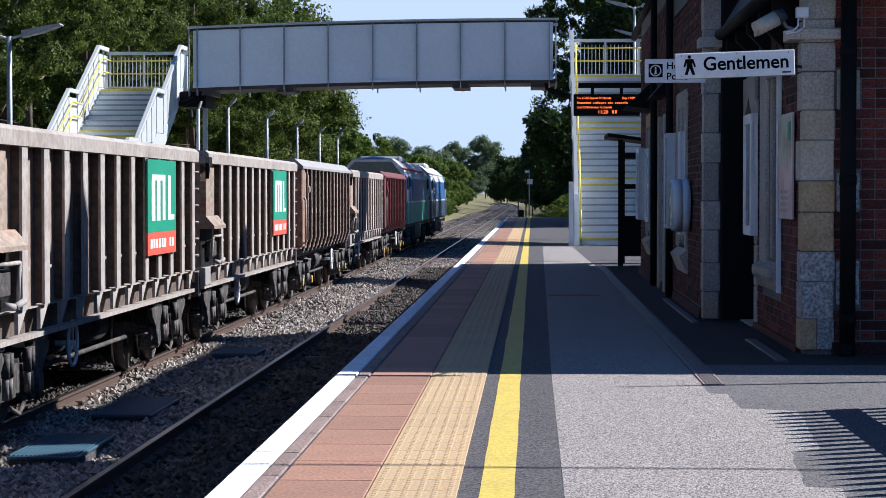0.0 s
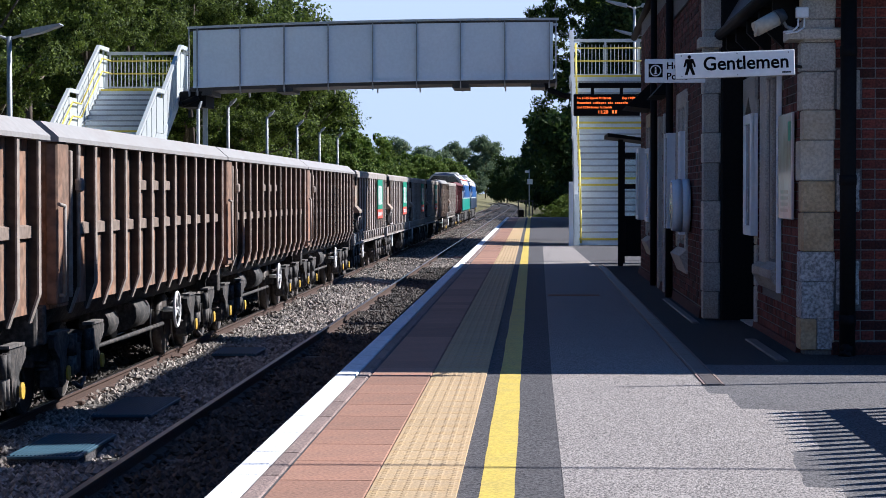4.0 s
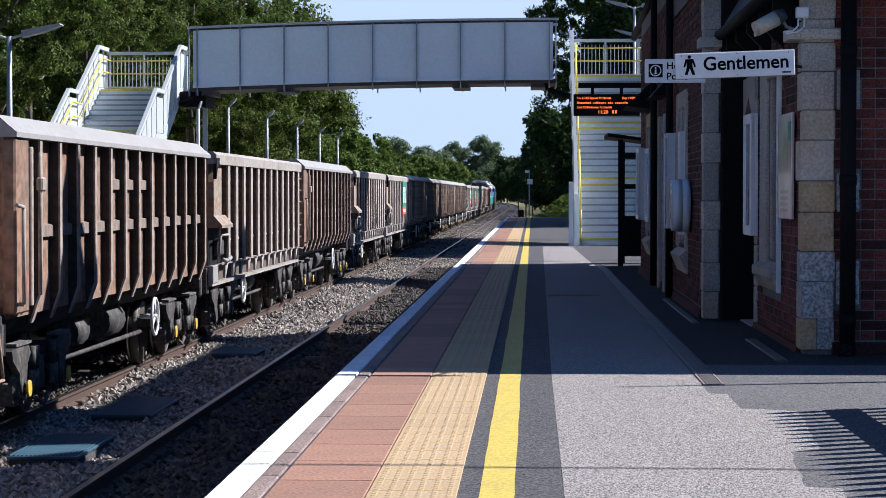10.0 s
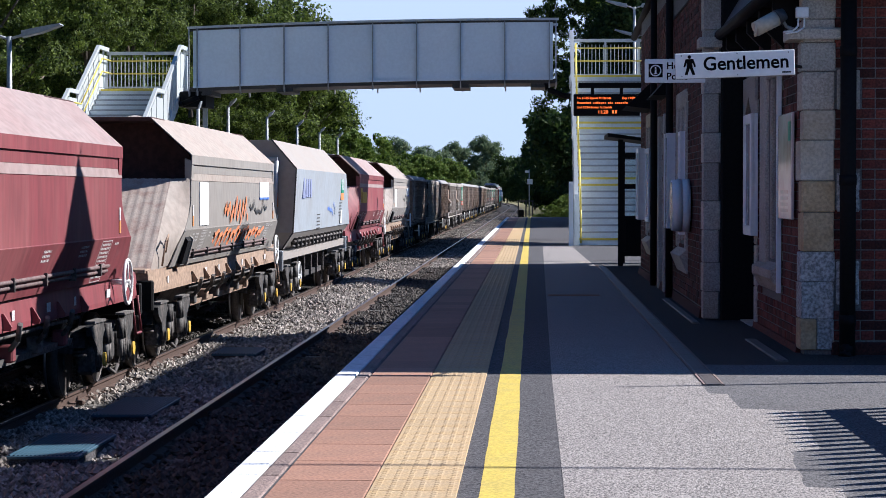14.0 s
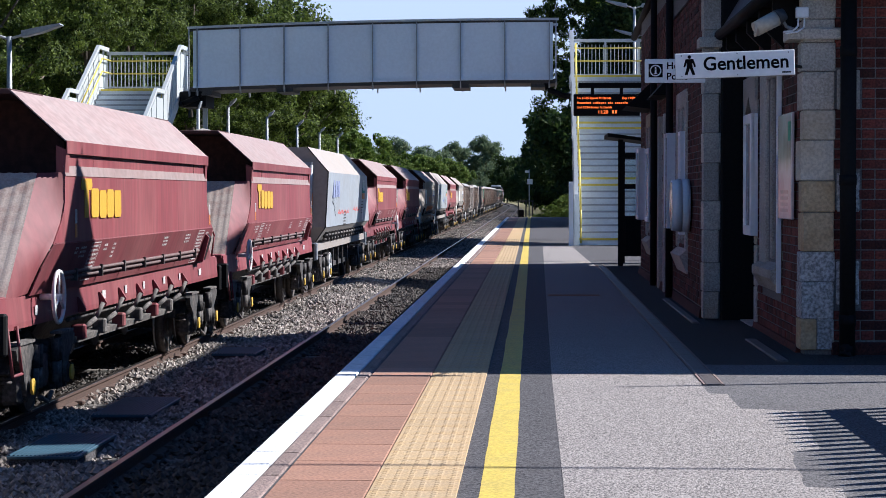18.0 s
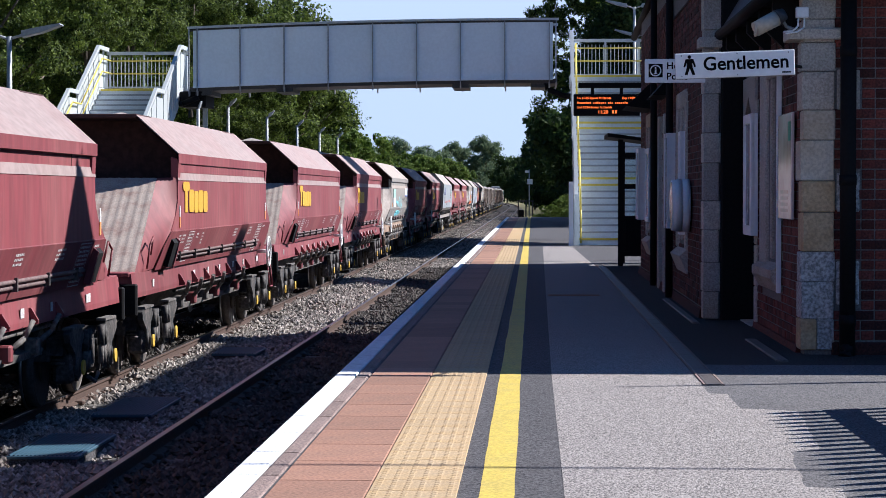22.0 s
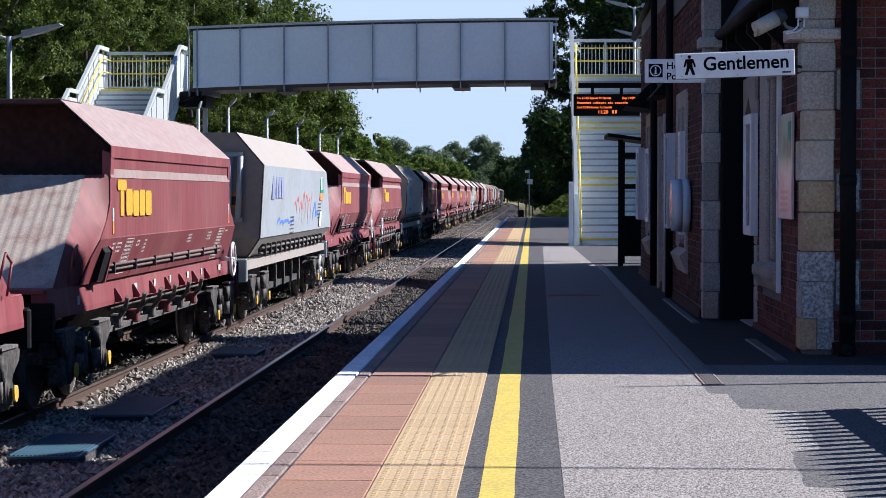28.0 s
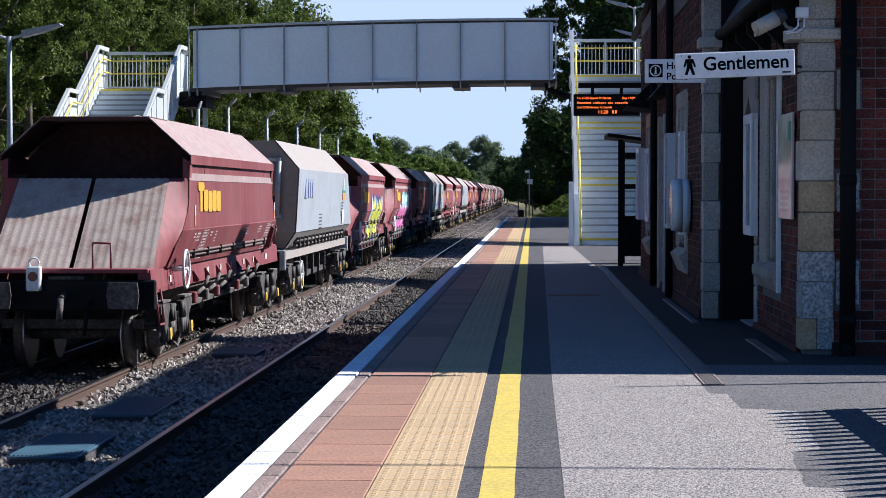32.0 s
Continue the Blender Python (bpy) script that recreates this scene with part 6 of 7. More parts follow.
part("downpipe", rod((BAYX - 0.07, 29.4, 0.0), (BAYX - 0.07, 29.4, 4.4), 0.05, 10), "black_paint", hall)
part("downpipe", rod((BAYX - 0.07, 33.2, 0.0), (BAYX - 0.07, 33.2, 4.4), 0.05, 10), "black_paint", hall)
# ---- signs, posters, lamps and furniture ----
def words(text, size, mats, parent, m, name="lettering", extrude=0.002):
    """Raised words in the built-in font, standing in the local x-z plane and facing -y."""
    cu = bpy.data.curves.new(name, "FONT")
    cu.body, cu.size, cu.extrude, cu.resolution_u = text, size, extrude, 3
    cu.offset = size * 0.018
    tmp = bpy.data.objects.new(name, cu)
    me = bpy.data.meshes.new_from_object(tmp)
    bpy.data.objects.remove(tmp)
    me.materials.clear()
    me.materials.append(M[mats])
    ob = new(name, me)
    ob.parent = parent
    ob.matrix_basis = m @ pose(0, 0, 0, 90)
    return ob


gents = tagged(empty("hanging_sign", pose(1.165, 18.0, 2.31, 0, -2.0, 0)), "white projecting sign with black lettering on the station wall", "sign")
part("board", cube(0, 0.965, -0.012, 0.012, 0, 0.205, 0.006), "white_sign", gents)
part("edge_strip", cube(-0.003, 0.968, 0.012, 0.02, -0.003, 0.208), "galvanised", gents)
words("Gentlemen", 0.155, "black_ink", gents, pose(0.222, -0.0135, 0.062))
fig = part("pictogram", prism([(0.072, 0.028), (0.095, 0.028), (0.115, 0.082), (0.135, 0.028), (0.158, 0.028), (0.138, 0.092), (0.138, 0.128), (0.153, 0.090), (0.166, 0.096), (0.146, 0.158), (0.084, 0.158), (0.064, 0.096), (0.077, 0.090), (0.092, 0.128), (0.092, 0.092)], -0.015, -0.012, "y"), "black_ink", gents)
part("pictogram_dot", rod((0.115, -0.015, 0.174), (0.115, -0.012, 0.174), 0.0145, 14), "black_ink", gents)
for x, z in ((0.05, 0.185), (0.5, 0.19), (0.915, 0.185), (0.05, 0.02), (0.5, 0.018), (0.915, 0.02)):
    part("rivet", rod((x, -0.016, z), (x, -0.012, z), 0.006, 8), "galvanised", gents)
part("maker_mark", cube(0.86, 0.93, -0.0135, -0.012, 0.018, 0.032), "steel_dark", gents)
part("bracket", tube([(0.85, 0.015, 0.10), (0.98, 0.5, 0.11), (1.16, 1.14, 0.12)], 0.016, 6), "black_paint", gents)

info = tagged(empty("hanging_sign", pose(1.04, 20.5, 2.405)), "white information sign projecting from the station wall", "sign")
part("board", cube(0, 0.56, -0.012, 0.012, 0, 0.22, 0.006), "white_sign", info)
part("black_square", cube(0.035, 0.165, -0.014, -0.012, 0.05, 0.175), "black_ink", info)
part("white_ring", ring((0.10, -0.015, 0.1125), 0.048, 0.006, "y", 24, 6), "white_sign", info)
part("letter_stem", cube(0.092, 0.108, -0.017, -0.014, 0.082, 0.122), "white_sign", info)
part("letter_foot", cube(0.084, 0.116, -0.017, -0.014, 0.08, 0.087), "white_sign", info)
part("letter_dot", rod((0.10, -0.017, 0.136), (0.10, -0.014, 0.136), 0.008, 10), "white_sign", info)
words("Help", 0.09, "black_ink", info, pose(0.20, -0.0135, 0.128))
words("Point", 0.09, "black_ink", info, pose(0.20, -0.0135, 0.03))
part("bracket", cube(0.56, 1.30, 0.0, 0.03, 0.10, 0.13), "black_paint", info)

# poster cases along the wall
def poster_case(x, y0, y1, z0, z1, deep, label, sheet_m, frame_w=0.05):
    t = tagged(empty("poster_case"), label, "poster case", "poster cases")
    part("backing", cube(x - deep, x, y0, y1, z0, z1), sheet_m, t)
    part("poster", cube(x - deep - 0.004, x - deep, y0 + frame_w, y1 - frame_w, z0 + frame_w, z1 - frame_w), "poster", t, "faded printed poster behind glazing")
    for a, b, c, d in ((y0, y0 + frame_w, z0, z1), (y1 - frame_w, y1, z0, z1), (y0 + frame_w, y1 - frame_w, z0, z0 + frame_w), (y0 + frame_w, y1 - frame_w, z1 - frame_w, z1)):
        part("case_frame", cube(x - deep - 0.025, x - deep + 0.01, a, b, c, d, 0.004), "white_sign", t)
    return t


M["poster"] = material("poster", (0.42, 0.44, 0.46), 0.15, grain=3, spread=0.25, stain=3.0, stain_color=(0.36, 0.22, 0.2), stain_amount=0.9, bump=0.0)
M["poster_pale"] = material("poster_pale", (0.62, 0.60, 0.60), 0.12, grain=3, spread=0.12, stain=2.2, stain_color=(0.5, 0.36, 0.34), stain_amount=0.8, bump=0.0)
poster_case(2.30, 22.6, 23.4, 0.95, 2.20, 0.05, "tall white-framed poster case beside the doorway", "white_sign", 0.10)
board = tagged(empty("poster_board"), "glossy pale notice board on the brick wall", "notice board")
part("board", cube(FX - 0.05, FX - 0.02, 19.55, 20.58, 1.15, 2.10, 0.006), "poster_pale", board)
part("green_label", cube(FX - 0.053, FX - 0.05, 19.60, 19.78, 1.85, 2.02), "logo_green", board)
for k in range(4):
    part("print_bar", cube(FX - 0.053, FX - 0.05, 19.75, 20.35, 1.38 - 0.055 * k, 1.41 - 0.055 * k), "poster", board)
poster_case(1.89, 29.2, 29.8, 0.92, 2.18, 0.09, "white-framed poster case on the bay wall", "white_sign", 0.06)
poster_case(1.89, 26.95, 27.3, 0.88, 2.14, 0.07, "narrow white-framed poster case on the bay wall", "white_sign", 0.05)
poster_case(1.86, 33.4, 34.3, 0.95, 2.07, 0.09, "white-framed poster case farther along the wall", "white_sign", 0.07)
poster_case(1.86, 36.5, 37.3, 0.95, 2.13, 0.09, "white-framed poster case near the shelter", "white_sign", 0.07)
drum = tagged(empty("wall_drum"), "round white drum-shaped cabinet mounted on the wall", "wall cabinet")
part("drum_body", rod((1.87, 26.4, 1.24), (1.78, 26.4, 1.24), 0.315, 36), "white_sign", drum)
part("drum_cover", rod((1.775, 26.4, 1.24), (1.66, 26.4, 1.24), 0.32, 36, 0.30), "white_sign", drum)
part("drum_face", rod((1.66, 26.4, 1.24), (1.655, 26.4, 1.24), 0.28, 30), "poster_pale", drum)
part("drum_bracket", cube(1.86, 1.90, 26.3, 26.5, 1.1, 1.4), "steel_dark", drum)

flood = tagged(empty("floodlight"), "old cream cylindrical floodlight on a wall bracket", "lamp")
M["lamp_cream"] = material("lamp_cream", (0.52, 0.47, 0.38), 0.5, grain=25, spread=0.1, stain=6, stain_color=(0.35, 0.28, 0.2), stain_amount=0.4, bump=0.03)
part("lamp_body", rod((1.88, 18.72, 2.765), (2.06, 18.77, 2.862), 0.062, 18, 0.066), "lamp_cream", flood)
part("lamp_cap", rod((2.06, 18.77, 2.862), (2.13, 18.79, 2.90), 0.072, 18, 0.05), "steel_dark", flood)
part("lens_rim", ring((1.88, 18.72, 2.765), 0.055, 0.01, "x", 18, 6), "lamp_cream", flood)
part("arm", tube([(2.10, 18.79, 2.88), (2.16, 18.9, 2.80), (2.28, 19.08, 2.78)], 0.014), "galvanised", flood)
junction = tagged(empty("junction_box"), "small grey junction box with two cables", "junction box")
part("box_case", cube(2.255, 2.36, 18.98, 19.06, 2.885, 2.975, 0.006), "white_sign", junction)
part("cable", tube([(2.28, 19.04, 2.89), (2.27, 19.0, 2.81), (2.22, 18.97, 2.77), (2.14, 18.95, 2.76)], 0.008, 6), "white_sign", junction)
part("cable", tube([(2.33, 19.04, 2.89), (2.32, 19.0, 2.80), (2.26, 18.97, 2.76), (2.16, 18.95, 2.745)], 0.008, 6), "white_sign", junction)
part("fixing", cube(2.26, 2.36, 19.05, 19.11, 2.90, 2.96), "steel_dark", junction)

# train indicator on a bracket
led = tagged(empty("train_indicator"), "black electronic train indicator with glowing orange lines", "display board")
part("casing", cube(0.86, 2.24, 46.0, 46.16, 3.0, 3.45, 0.015), "black_paint", led)
part("top_beam", cube(0.96, 2.42, 46.02, 46.14, 3.58, 3.69, 0.01), "black_paint", led)
for x in (1.22, 1.82):
    part("hanger", cube(x, x + 0.07, 46.04, 46.12, 3.45, 3.58), "black_paint", led)
part("pole", cube(2.30, 2.42, 46.02, 46.14, -0.05, 3.69), "black_paint", led)
rl = random.Random(9)
for text, x, z, size in (("1st 11:25 Exeter St Davids", 0.93, 3.345, 0.066), ("Exp 11:28", 1.87, 3.345, 0.066), ("2nd 13:24 Exeter St Davids", 0.93, 3.155, 0.066), ("On time", 1.95, 3.155, 0.066), ("11:20", 1.36, 3.045, 0.098)):
    words(text, size, "led", led, pose(x, 45.996, z), "light_text")
x = 0.94
while x < 2.14:
    w = rl.choice((0.018, 0.024, 0.03))
    part("light_bar", cube(x, min(x + w, 2.15), 45.994, 46.0, 3.25, 3.25 + rl.choice((0.026, 0.032, 0.04))), "led", led)
    x += w + rl.choice((0.014, 0.014, 0.016, 0.05))
for x in (1.66, 1.72):
    part("light_bar", cube(x, x + 0.035, 45.994, 46.0, 3.048, 3.112), "led", led)

# waiting shelter
sh = tagged(empty("waiting_shelter"), "black-framed glazed waiting shelter with a sloping roof", "shelter")
part("roof", prism([(1.45, 2.47), (3.6, 2.2), (3.6, 2.25), (1.45, 2.54)], 42.3, 44.6, "y"), "black_paint", sh)
for y in (42.5, 44.4):
    part("post", cube(1.65 if y < 43 else 1.78, 1.75 if y < 43 else 1.86, y - 0.05, y + 0.05, -0.05, 2.42), "black_paint", sh)
    part("post", cube(3.4, 3.52, y - 0.05, y + 0.05, -0.05, 2.2), "black_paint", sh)
for y in (42.5, 44.4):
    for z in (2.12, 1.52, 0.89, 0.22):
        part("cross_rail", cube(1.75 if y < 43 else 1.86, 3.4, y - 0.03, y + 0.03, z - 0.045, z + 0.045), "black_paint", sh)
    part("lower_panel", cube(1.79, 3.4, y - 0.012, y + 0.012, 0.265, 0.845), "black_paint", sh)
    gl = part("pane", cube(1.79, 3.4, y - 0.006, y + 0.006, 0.935, 2.075), "clear_glass", sh)
part("seat", cube(2.9, 3.3, 42.7, 44.2, 0.42, 0.47, 0.01), "black_paint", sh)
for y in (42.9, 43.9):
    part("seat_leg", cube(3.05, 3.12, y, y + 0.06, -0.05, 0.42), "black_paint", sh)

# lighting columns
def column(x, y, h, heads, label, aim, reach=1.0):
    t = tagged(empty("platform_lamp"), label, "lamp post", "platform lamps")
    part("column", rod((x, y, -0.05), (x, y, h), 0.065, 12, 0.045), "galvanised", t)
    for side in heads:
        sx = side * reach
        part("arm", tube([(x, y, h - 0.05), (x + 0.35 * sx, y + aim, h + 0.06)], 0.025), "galvanised", t)
        lm = prism([(x + 0.25 * sx, h - 0.02), (x + 0.6 * sx, h + 0.06), (x + 0.98 * sx, h + 0.20), (x + 0.95 * sx, h + 0.23), (x + 0.55 * sx, h + 0.16), (x + 0.25 * sx, h + 0.1)], y + aim - 0.14, y + aim + 0.14, "y")
        part("lantern", lm, "galvanised", t, "flat grey lantern head")
    return t


column(-9.55, 40.0, 4.25, (-1, 1), "grey steel lamp column with two lantern heads", 0.0)
for y in (69.0, 79.2, 89.4, 98.8, 108.0):
    column(-9.55, y, 4.15, (1,), "grey steel lamp column on the far platform", 0.0, 0.28)
column(-9.55, 62.8, 3.8, (1,), "grey steel lamp column by the far stairs", 0.0, 0.1)
column(3.45, 75.0, 7.7, (-1, 1), "tall grey lamp column behind the bridge stairs", 0.0)
column(4.05, 85.6, 7.5, (-1, 1), "tall grey lamp column behind the bridge stairs", 0.0, 0.9)

# cable covers and troughs between the tracks
for i, (y0, y1, z) in enumerate(((20.6, 22.5, -1.10), (24.6, 26.7, -1.11), (33.9, 35.3, -1.10))):
    t = tagged(empty("trough_cover"), "blue-grey ribbed cover over a track chamber in the ballast", "cover", "chamber covers")
    part("chamber", cube(-4.94, -4.30, y0, y1, -1.5, z - 0.03), "asphalt_dark", t)
    part("lid", cube(-4.96, -4.28, y0 - 0.02, y1 + 0.02, z - 0.03, z, 0.005), "grating", t)
    n = 16
    rb = mesh_of("lid_rib", cube(0, 0.018, y0, y1, 0, 0.012), "grating")
    for k in range(n):
        part("lid_rib", rb, None, t, m=pose(-4.945 + 0.041 * k, 0, z))

# fence and wires out of the picture whose shade falls on the platform
fence = tagged(empty("picket_fence"), "dark picket fence with a wide middle board beside the platform", "fence")
pk = mesh_of("picket", prism([(-0.045, 0.0), (0.045, 0.0), (0.045, 0.95), (0.0, 1.1), (-0.045, 0.95)], -0.012, 0.012, "x"), "black_paint")
for i in range(29):
    part("picket", pk, None, fence, m=pose(2.62, 8.9 + 0.2 * i, -0.03 - 0.04 * (i * 7 % 5) / 5))
for z in (0.05,):
    part("rail", cube(2.60, 2.64, 8.9, 14.6, z, z + 0.05), "black_paint", fence)
part("board", cube(2.635, 2.66, 8.8, 14.6, 0.48, 0.68), "black_paint", fence)
wire = tagged(empty("overhead_cable"), "thin black cable strung across the line between poles", "cable")
pts = [(-15 + 1.5 * i, 14.05 + 0.03 * math.sin(i), 5.6 - 0.5 * math.sin(math.pi * i / 20)) for i in range(21)]
part("strand", tube(pts, 0.021, 6), "black_paint", wire)
for x in (-15.0, 15.0):
    part("pole", rod((x, 14.05, -1.6), (x, 14.05, 6.0), 0.11, 10), "bark", wire)
# invented pole out of view, shaped to throw the thin tapering shadow line
staff = tagged(empty("flagpole"), "unseen tapered pole on a post, added to cast a thin shadow", "pole")
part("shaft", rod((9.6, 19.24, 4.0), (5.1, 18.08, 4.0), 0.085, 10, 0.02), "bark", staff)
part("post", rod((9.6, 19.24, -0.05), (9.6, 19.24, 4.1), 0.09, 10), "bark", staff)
# signal, far down the line
sg = tagged(empty("signal_post"), "slim white signal post with a small square board", "signal")
part("post", rod((-0.3, 230, -1.5), (-0.3, 230, 3.9), 0.06, 8), "galvanised", sg)
part("board", cube(-0.5, 0.05, 229.8, 229.9, 2.35, 2.9), "white_sign", sg)
part("head", cube(-0.75, -0.3, 229.85, 229.95, 3.55, 3.8), "white_sign", sg)
barrow = tagged(empty("ground_cabinet"), "dark lineside cabinet and stand at the platform end", "cabinet")
part("case", cube(-0.9, -0.55, 146, 146.4, -0.6, 0.3, 0.03), "black_paint", barrow)
for x in (-0.95, -0.45, 0.0):
    part("leg", cube(x, x + 0.08, 146.1, 146.2, -1.5, 0.9), "steel_dark", barrow)
part("top_bar", cube(-1.0, 0.1, 146.1, 146.2, 0.85, 0.93), "steel_dark", barrow)
# ---- trees ----
def leaf_material(name, a, b):
    m = bpy.data.materials.new(name)
    m.use_nodes = True
    nt = m.node_tree
    p = nt.nodes["Principled BSDF"]
    p.inputs["Roughness"].default_value = 0.75
    p.inputs["Specular IOR Level"].default_value = 0.25
    g = nt.nodes.new("ShaderNodeNewGeometry")
    r = nt.nodes.new("ShaderNodeValToRGB")
    r.color_ramp.elements[0].color = (*a, 1)
    r.color_ramp.elements[1].color = (*b, 1)
    nt.links.new(g.outputs["Random Per Island"], r.inputs[0])
    nt.links.new(r.outputs[0], p.inputs["Base Color"])
    tr = nt.nodes.new("ShaderNodeBsdfTranslucent")
    nt.links.new(r.outputs[0], tr.inputs[0])
    mx = nt.nodes.new("ShaderNodeMixShader")
    mx.inputs[0].default_value = 0.3
    nt.links.new(p.outputs[0], mx.inputs[1])
    nt.links.new(tr.outputs[0], mx.inputs[2])
    nt.links.new(mx.outputs[0], nt.nodes["Material Output"].inputs[0])
    return m


M["leaf_oak"] = leaf_material("leaf_oak", (0.006, 0.018, 0.003), (0.18, 0.235, 0.035))
M["leaf_dark"] = leaf_material("leaf_dark", (0.015, 0.035, 0.01), (0.06, 0.09, 0.022))
M["leaf_bush"] = leaf_material("leaf_bush", (0.06, 0.11, 0.012), (0.20, 0.26, 0.05))
# paler leaves with the haze of distance put into their colour
M["leaf_hazed"] = leaf_material("leaf_hazed", (0.08, 0.125, 0.07), (0.22, 0.27, 0.15))


def crown_mesh(name, seed, height, spread, leaves, size, mats, low=0.15, lobes=16, conic=False, fine=False):
    """Leaves gathered in clumps round the limbs' ends, with gaps between."""
    rng = np.random.default_rng(seed)
    ang = rng.random(lobes) * 6.283
    hz = low + (1 - low) * rng.random(lobes) ** 0.8
    env = np.sin(np.pi * np.clip((hz - low) / (1 - low) * 0.85 + 0.12, 0, 1)) ** 0.6 if not conic else (1.05 - hz)
    rad = spread * env * np.sqrt(rng.random(lobes)) * 0.85
    cen = np.stack((rad * np.cos(ang), rad * np.sin(ang), hz * height * 0.93), -1)
    lr = spread * (0.17 + 0.15 * rng.random(lobes) if fine else 0.22 + 0.2 * rng.random(lobes))
    idx = rng.integers(0, lobes, leaves)
    d = rng.normal(size=(leaves, 3))
    d /= np.linalg.norm(d, axis=1)[:, None]
    subs = 10 if fine else 14
    sub = rng.normal(size=(lobes, subs, 3))
    sub /= np.linalg.norm(sub, axis=2)[:, :, None]
    pick = sub[idx, rng.integers(0, subs, leaves)]
    d = d * (0.27 if fine else 0.42) + pick * 0.9
    p = cen[idx] + d * lr[idx][:, None] * (0.55 + 0.45 * rng.random((leaves, 1))) * np.array((1, 1, 0.8))
    n = d + 0.8 * rng.normal(size=(leaves, 3))
    n /= np.linalg.norm(n, axis=1)[:, None]
    u = np.cross(n, rng.normal(size=(leaves, 3)))
    u /= np.linalg.norm(u, axis=1)[:, None]
    w = np.cross(n, u)
    s = (size * (0.5 + rng.random(leaves)))[:, None]
    shape = (p - u * s, p + u * s * 0.7 + w * s * 0.6, p + u * s * 0.7 - w * s * 0.6) if fine else (p - u * s, p + w * s * 0.55, p + u * s, p - w * s * 0.55)
    k = len(shape)
    me = bpy.data.meshes.new(name)
    me.from_pydata(np.stack(shape, 1).reshape(-1, 3).tolist(), [], np.arange(leaves * k).reshape(-1, k).tolist())
    me.materials.append(M[mats])
    return me, cen


def trunk_mesh(name, seed, height, cen, r=0.22):
    rng = random.Random(seed)
    bm = bmesh.new()
    pts = [Vector((0, 0, -0.5)), Vector((0.1, 0.05, height * 0.25)), Vector((-0.1, 0.1, height * 0.5)), Vector((0.05, -0.1, height * 0.8))]
    rr = [r, r * 0.8, r * 0.55, r * 0.2]
    for i in range(3):
        rod(pts[i], pts[i + 1], rr[i], 9, rr[i + 1], bm=bm)
    for c in cen[:14]:
        c = Vector(c)
        a = pts[1].lerp(pts[3], min(1, max(0, (c.z - height * 0.3) / height)))
        mid = a.lerp(c, 0.55) + Vector((0, 0, -0.04 * height))
        rod(a, mid, r * 0.35, 6, r * 0.22, bm=bm)
        rod(mid, c, r * 0.22, 6, r * 0.06, bm=bm)
    return mesh_of(name, bm, "bark")


KINDS = []
for i, (h, s, n, sz, mt, low, lobes) in enumerate(((15, 5.2, 44000, 0.115, "leaf_oak", 0.12, 30), (17, 5.6, 46000, 0.115, "leaf_oak", 0.1, 34), (13, 4.6, 40000, 0.11, "leaf_dark", 0.1, 28), (16, 4.2, 16000, 0.095, "leaf_oak", 0.25, 18))):
    me, cen = crown_mesh("crown", 10 + i, h, s, n, sz, mt, low, lobes)
    KINDS.append((me, trunk_mesh("trunk", 20 + i, h, cen), h))
for i, (h, s, n, sz, mt, low, lobes, con) in enumerate(((15, 7.0, 12000, 0.30, "leaf_hazed", 0.05, 26, False), (16, 6.5, 12000, 0.30, "leaf_hazed", 0.05, 24, False), (17, 4.0, 12000, 0.22, "leaf_dark", 0.06, 34, True), (14, 6.0, 16000, 0.26, "leaf_dark", 0.04, 26, False), (2.3, 1.7, 15000, 0.042, "leaf_bush", 0.05, 16, False), (15, 3.7, 42000, 0.075, "leaf_oak", 0.42, 40, False))):
    me, cen = crown_mesh("crown", 40 + i, h, s, n, sz, mt, low, lobes, con, h < 5 or low > 0.4)
    KINDS.append((me, trunk_mesh("trunk", 50 + i, h, cen, 0.2 if h > 5 else 0.04), h))


def tree(kind, x, y, z=0.0, turn=0.0, size=1.0, label="tall leafy broadleaved tree in full summer leaf behind the platform", group="trees behind the platform"):
    t = empty("tree")
    part("trunk", KINDS[kind][1], None, t)
    part("crown", KINDS[kind][0], None, t)
    t.matrix_basis = pose(x, y, z, 0, 0, turn) @ Matrix.Diagonal((size, size, size, 1))
    return tagged(t, label, "tree", group)


FINE = len(KINDS)
for i, (h, s, n, sz, mt, low, lobes) in enumerate(((15, 5.2, 150000, 0.062, "leaf_oak", 0.06, 36), (17, 5.6, 165000, 0.062, "leaf_oak", 0.05, 42), (13, 4.6, 120000, 0.06, "leaf_oak", 0.05, 32))):
    me, cen = crown_mesh("crown", 70 + i, h, s, n, sz, mt, low, lobes, fine=True)
    KINDS.append((me, trunk_mesh("trunk", 80 + i, h, cen), h))


rt = random.Random(4)
for i in range(16):
    y = 74 + 7.5 * i
    tree(i % 3 + (FINE if i < 9 else 0), -19 - 1.2 * (i % 3) + rt.uniform(-1, 1), y, -0.5, rt.uniform(0, 360), rt.uniform(0.95, 1.15))
for i in range(8):
    tree((i + 1) % 3, -28 + rt.uniform(-2, 2), 80 + 14 * i, -0.5, rt.uniform(0, 360), rt.uniform(1.0, 1.3))
tree(3, -16.5, 150, -0.5, 40, 0.85, "slender thin-leaved tree at the wood's edge")
RIGHT = "dark leafy tree beyond the footbridge stairs"
for i in range(7):
    tree((2, 0, 2)[i % 3], 6.5 + 1.1 * i + rt.uniform(-0.5, 0.5), 96 + 6 * i, -0.5, rt.uniform(0, 360), rt.uniform(0.95, 1.15), RIGHT, "trees by the line")
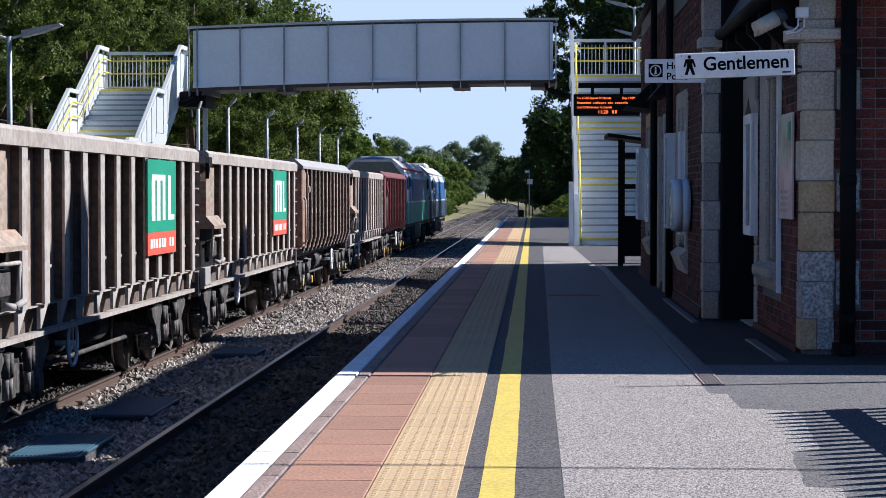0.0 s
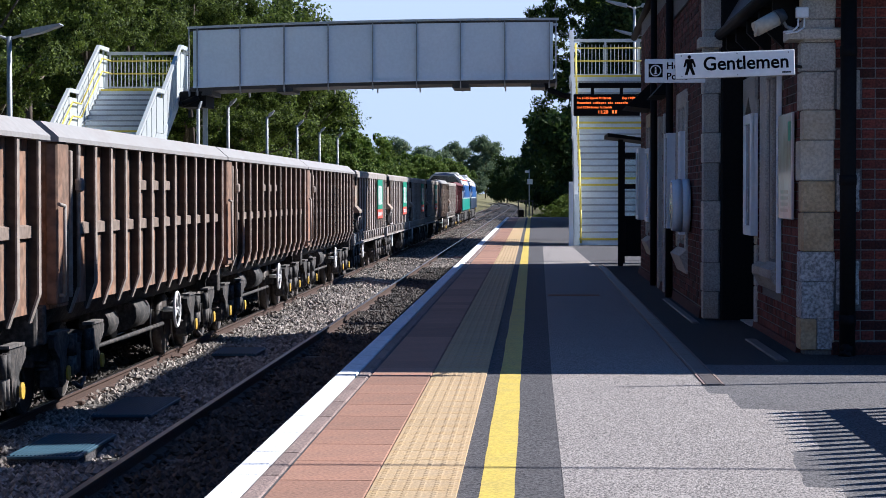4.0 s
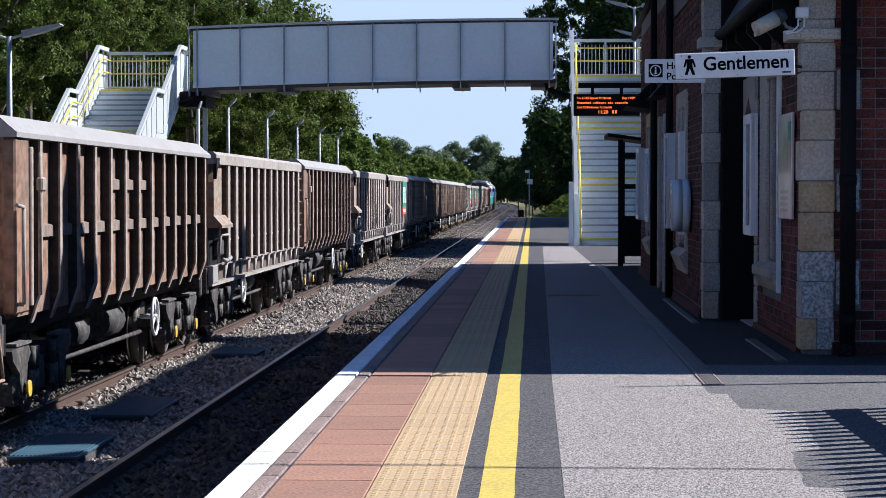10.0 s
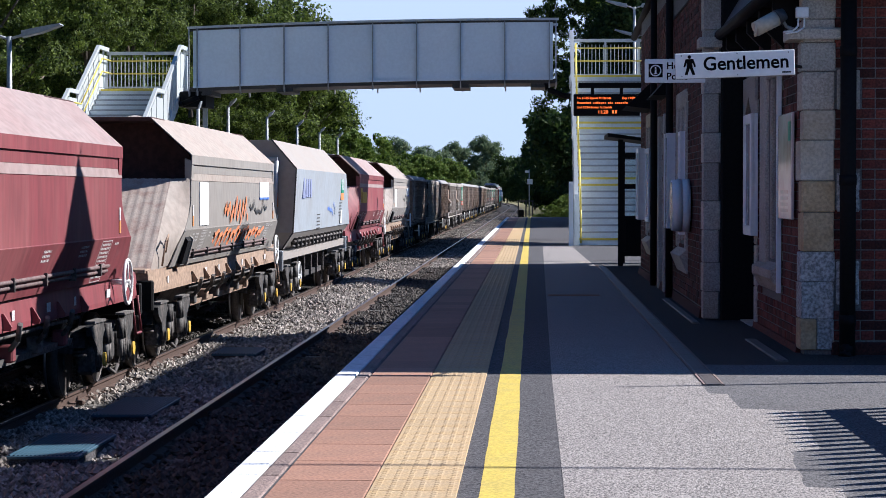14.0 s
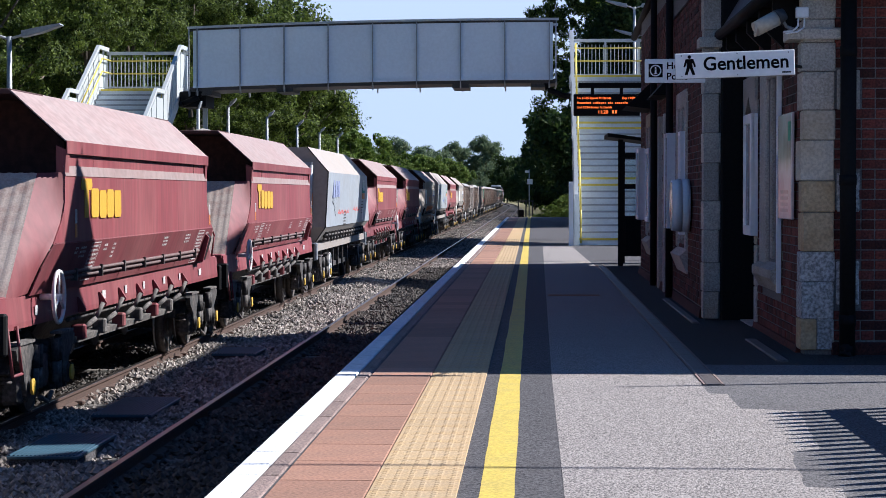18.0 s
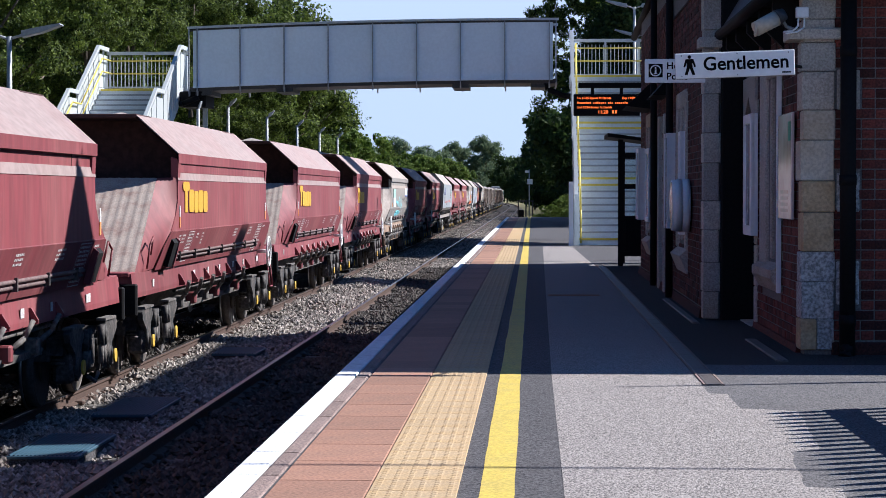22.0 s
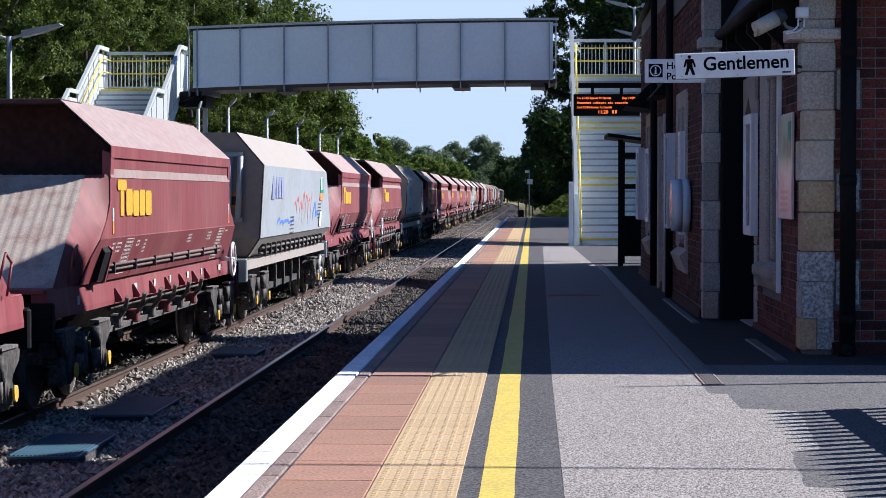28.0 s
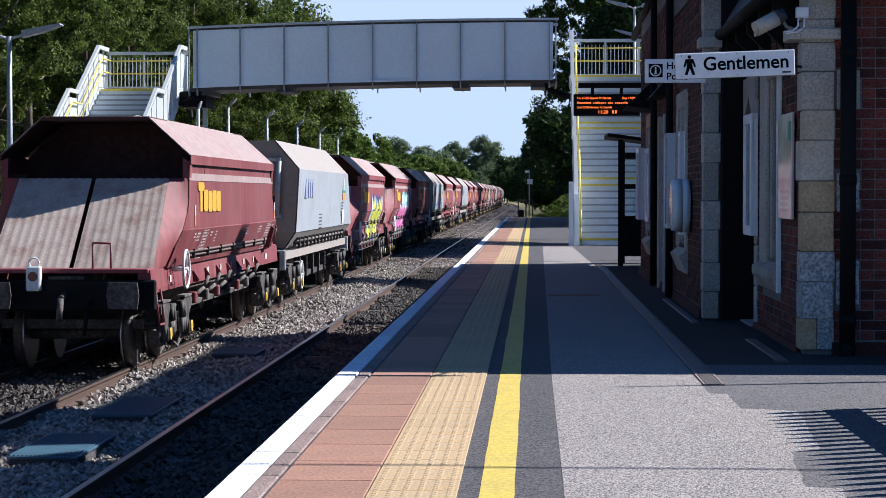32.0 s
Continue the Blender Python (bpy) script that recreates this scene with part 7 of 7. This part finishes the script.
for x, y, k, s in ((3.4, 100, 9, 1.0), (2.9, 112, 9, 0.95), (5.4, 108, 9, 1.05), (5.9, 98, 2, 0.9), (6.9, 103, 0, 1.0), (8.5, 112, 1, 1.0), (9.5, 126, 0, 1.0)):
    tree(k, x, y, -0.5, 37 * x, s, RIGHT, "trees by the line")
LINE = "dark leafy tree beside the far line"
for i in range(16):
    y = 200 + 17 * i
    tree(7 if i % 4 else 6, 6.2 + rt.uniform(-0.8, 1.5) - 0.028 * max(0, y - 300), y, -0.8, rt.uniform(0, 360), rt.uniform(0.85, 1.1), LINE, "trees by the line")
for i in range(6):
    tree(7, 16 + rt.uniform(-2, 4), 180 + 30 * i, -0.5, rt.uniform(0, 360), rt.uniform(1.0, 1.2), LINE, "trees by the line")
for i in range(6):
    tree(7, 3.0 - 2.2 * i + rt.uniform(-1, 1), 500 + 18 * i, -0.5, rt.uniform(0, 360), rt.uniform(0.8, 1.0), LINE, "trees by the line")
tree(6, 0.5, 365, -0.8, 70, 0.9, "tall dark conifer beside the far line", "trees by the line")
tree(6, 3.2, 345, -0.5, 0, 0.98, "tall dark conifer beside the far line", "trees by the line")
BELT = "distant leafy tree in the wood across the fields"
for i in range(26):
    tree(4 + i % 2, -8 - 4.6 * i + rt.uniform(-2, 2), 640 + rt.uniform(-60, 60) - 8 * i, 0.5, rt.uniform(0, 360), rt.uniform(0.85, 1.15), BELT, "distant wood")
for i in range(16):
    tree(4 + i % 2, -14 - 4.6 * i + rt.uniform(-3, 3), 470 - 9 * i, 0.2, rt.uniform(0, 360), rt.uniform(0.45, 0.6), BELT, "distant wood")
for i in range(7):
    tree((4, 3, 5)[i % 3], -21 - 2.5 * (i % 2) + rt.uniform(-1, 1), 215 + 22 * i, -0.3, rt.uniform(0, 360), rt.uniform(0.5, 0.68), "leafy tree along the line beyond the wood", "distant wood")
for i in range(7):
    tree(8, 0.9 + rt.uniform(-0.5, 1.5) + 0.25 * i, 134.5 + 3.0 * i, -1.3, rt.uniform(0, 360), rt.uniform(0.85, 1.25), "bright green bush at the end of the platform", "bushes at the platform end")
for i in range(9):
    tree(8, -10.5 + rt.uniform(-1.2, 0.6), 150 + 14 * i, -1.0, rt.uniform(0, 360), rt.uniform(0.6, 1.0), "low green bush on the lineside bank", "lineside bushes")
for i in range(22):
    tree(8, -12.5 - 0.04 * (11 * i) * 0.3 + rt.uniform(-0.8, 0.8), 165 + 12 * i, -1.0, rt.uniform(0, 360), rt.uniform(1.2, 2.2), "green hedge bush along the lineside", "lineside bushes")

for i in range(34):
    tree(8, -13.2 + rt.uniform(-1.6, 0.8) - max(0, 9 * i - 180) * 0.02, 146 + 9 * i, -1.0, rt.uniform(0, 360), rt.uniform(1.6, 3.1), "dense green hedge bush along the lineside", "lineside bushes")
for i in range(14):
    tree(8, -9.6 + rt.uniform(-0.7, 0.4) - 0.03 * i, 150 + 11 * i, -1.3, rt.uniform(0, 360), rt.uniform(0.4, 0.8), "low weedy bush on the lineside bank", "lineside bushes")
# trees added mostly out of view to hold back sky light from the left
rw = random.Random(14)
for i in range(6):
    tree(i % 3, -20.5 - 1.5 * (i % 2) + rw.uniform(-0.8, 0.8), 22 + 8 * i, -0.5, rw.uniform(0, 360), rw.uniform(1.0, 1.2))
# ---- movement ----
def rows_of(y0):
    """The way of a vehicle whose middle stands y0 metres along the line at the start."""
    rows = []
    for k in range(17):
        t = 2.0 * k
        y = y0 + SPEED * t
        dx, turn = bend(y)
        rows.append((t, pose(TRACK_FAR + dx, y, RAIL, 0, 0, turn)))
    return rows


def motions():
    for thing, y0 in TRAIN:
        walk(thing, rows_of(y0))


motions()
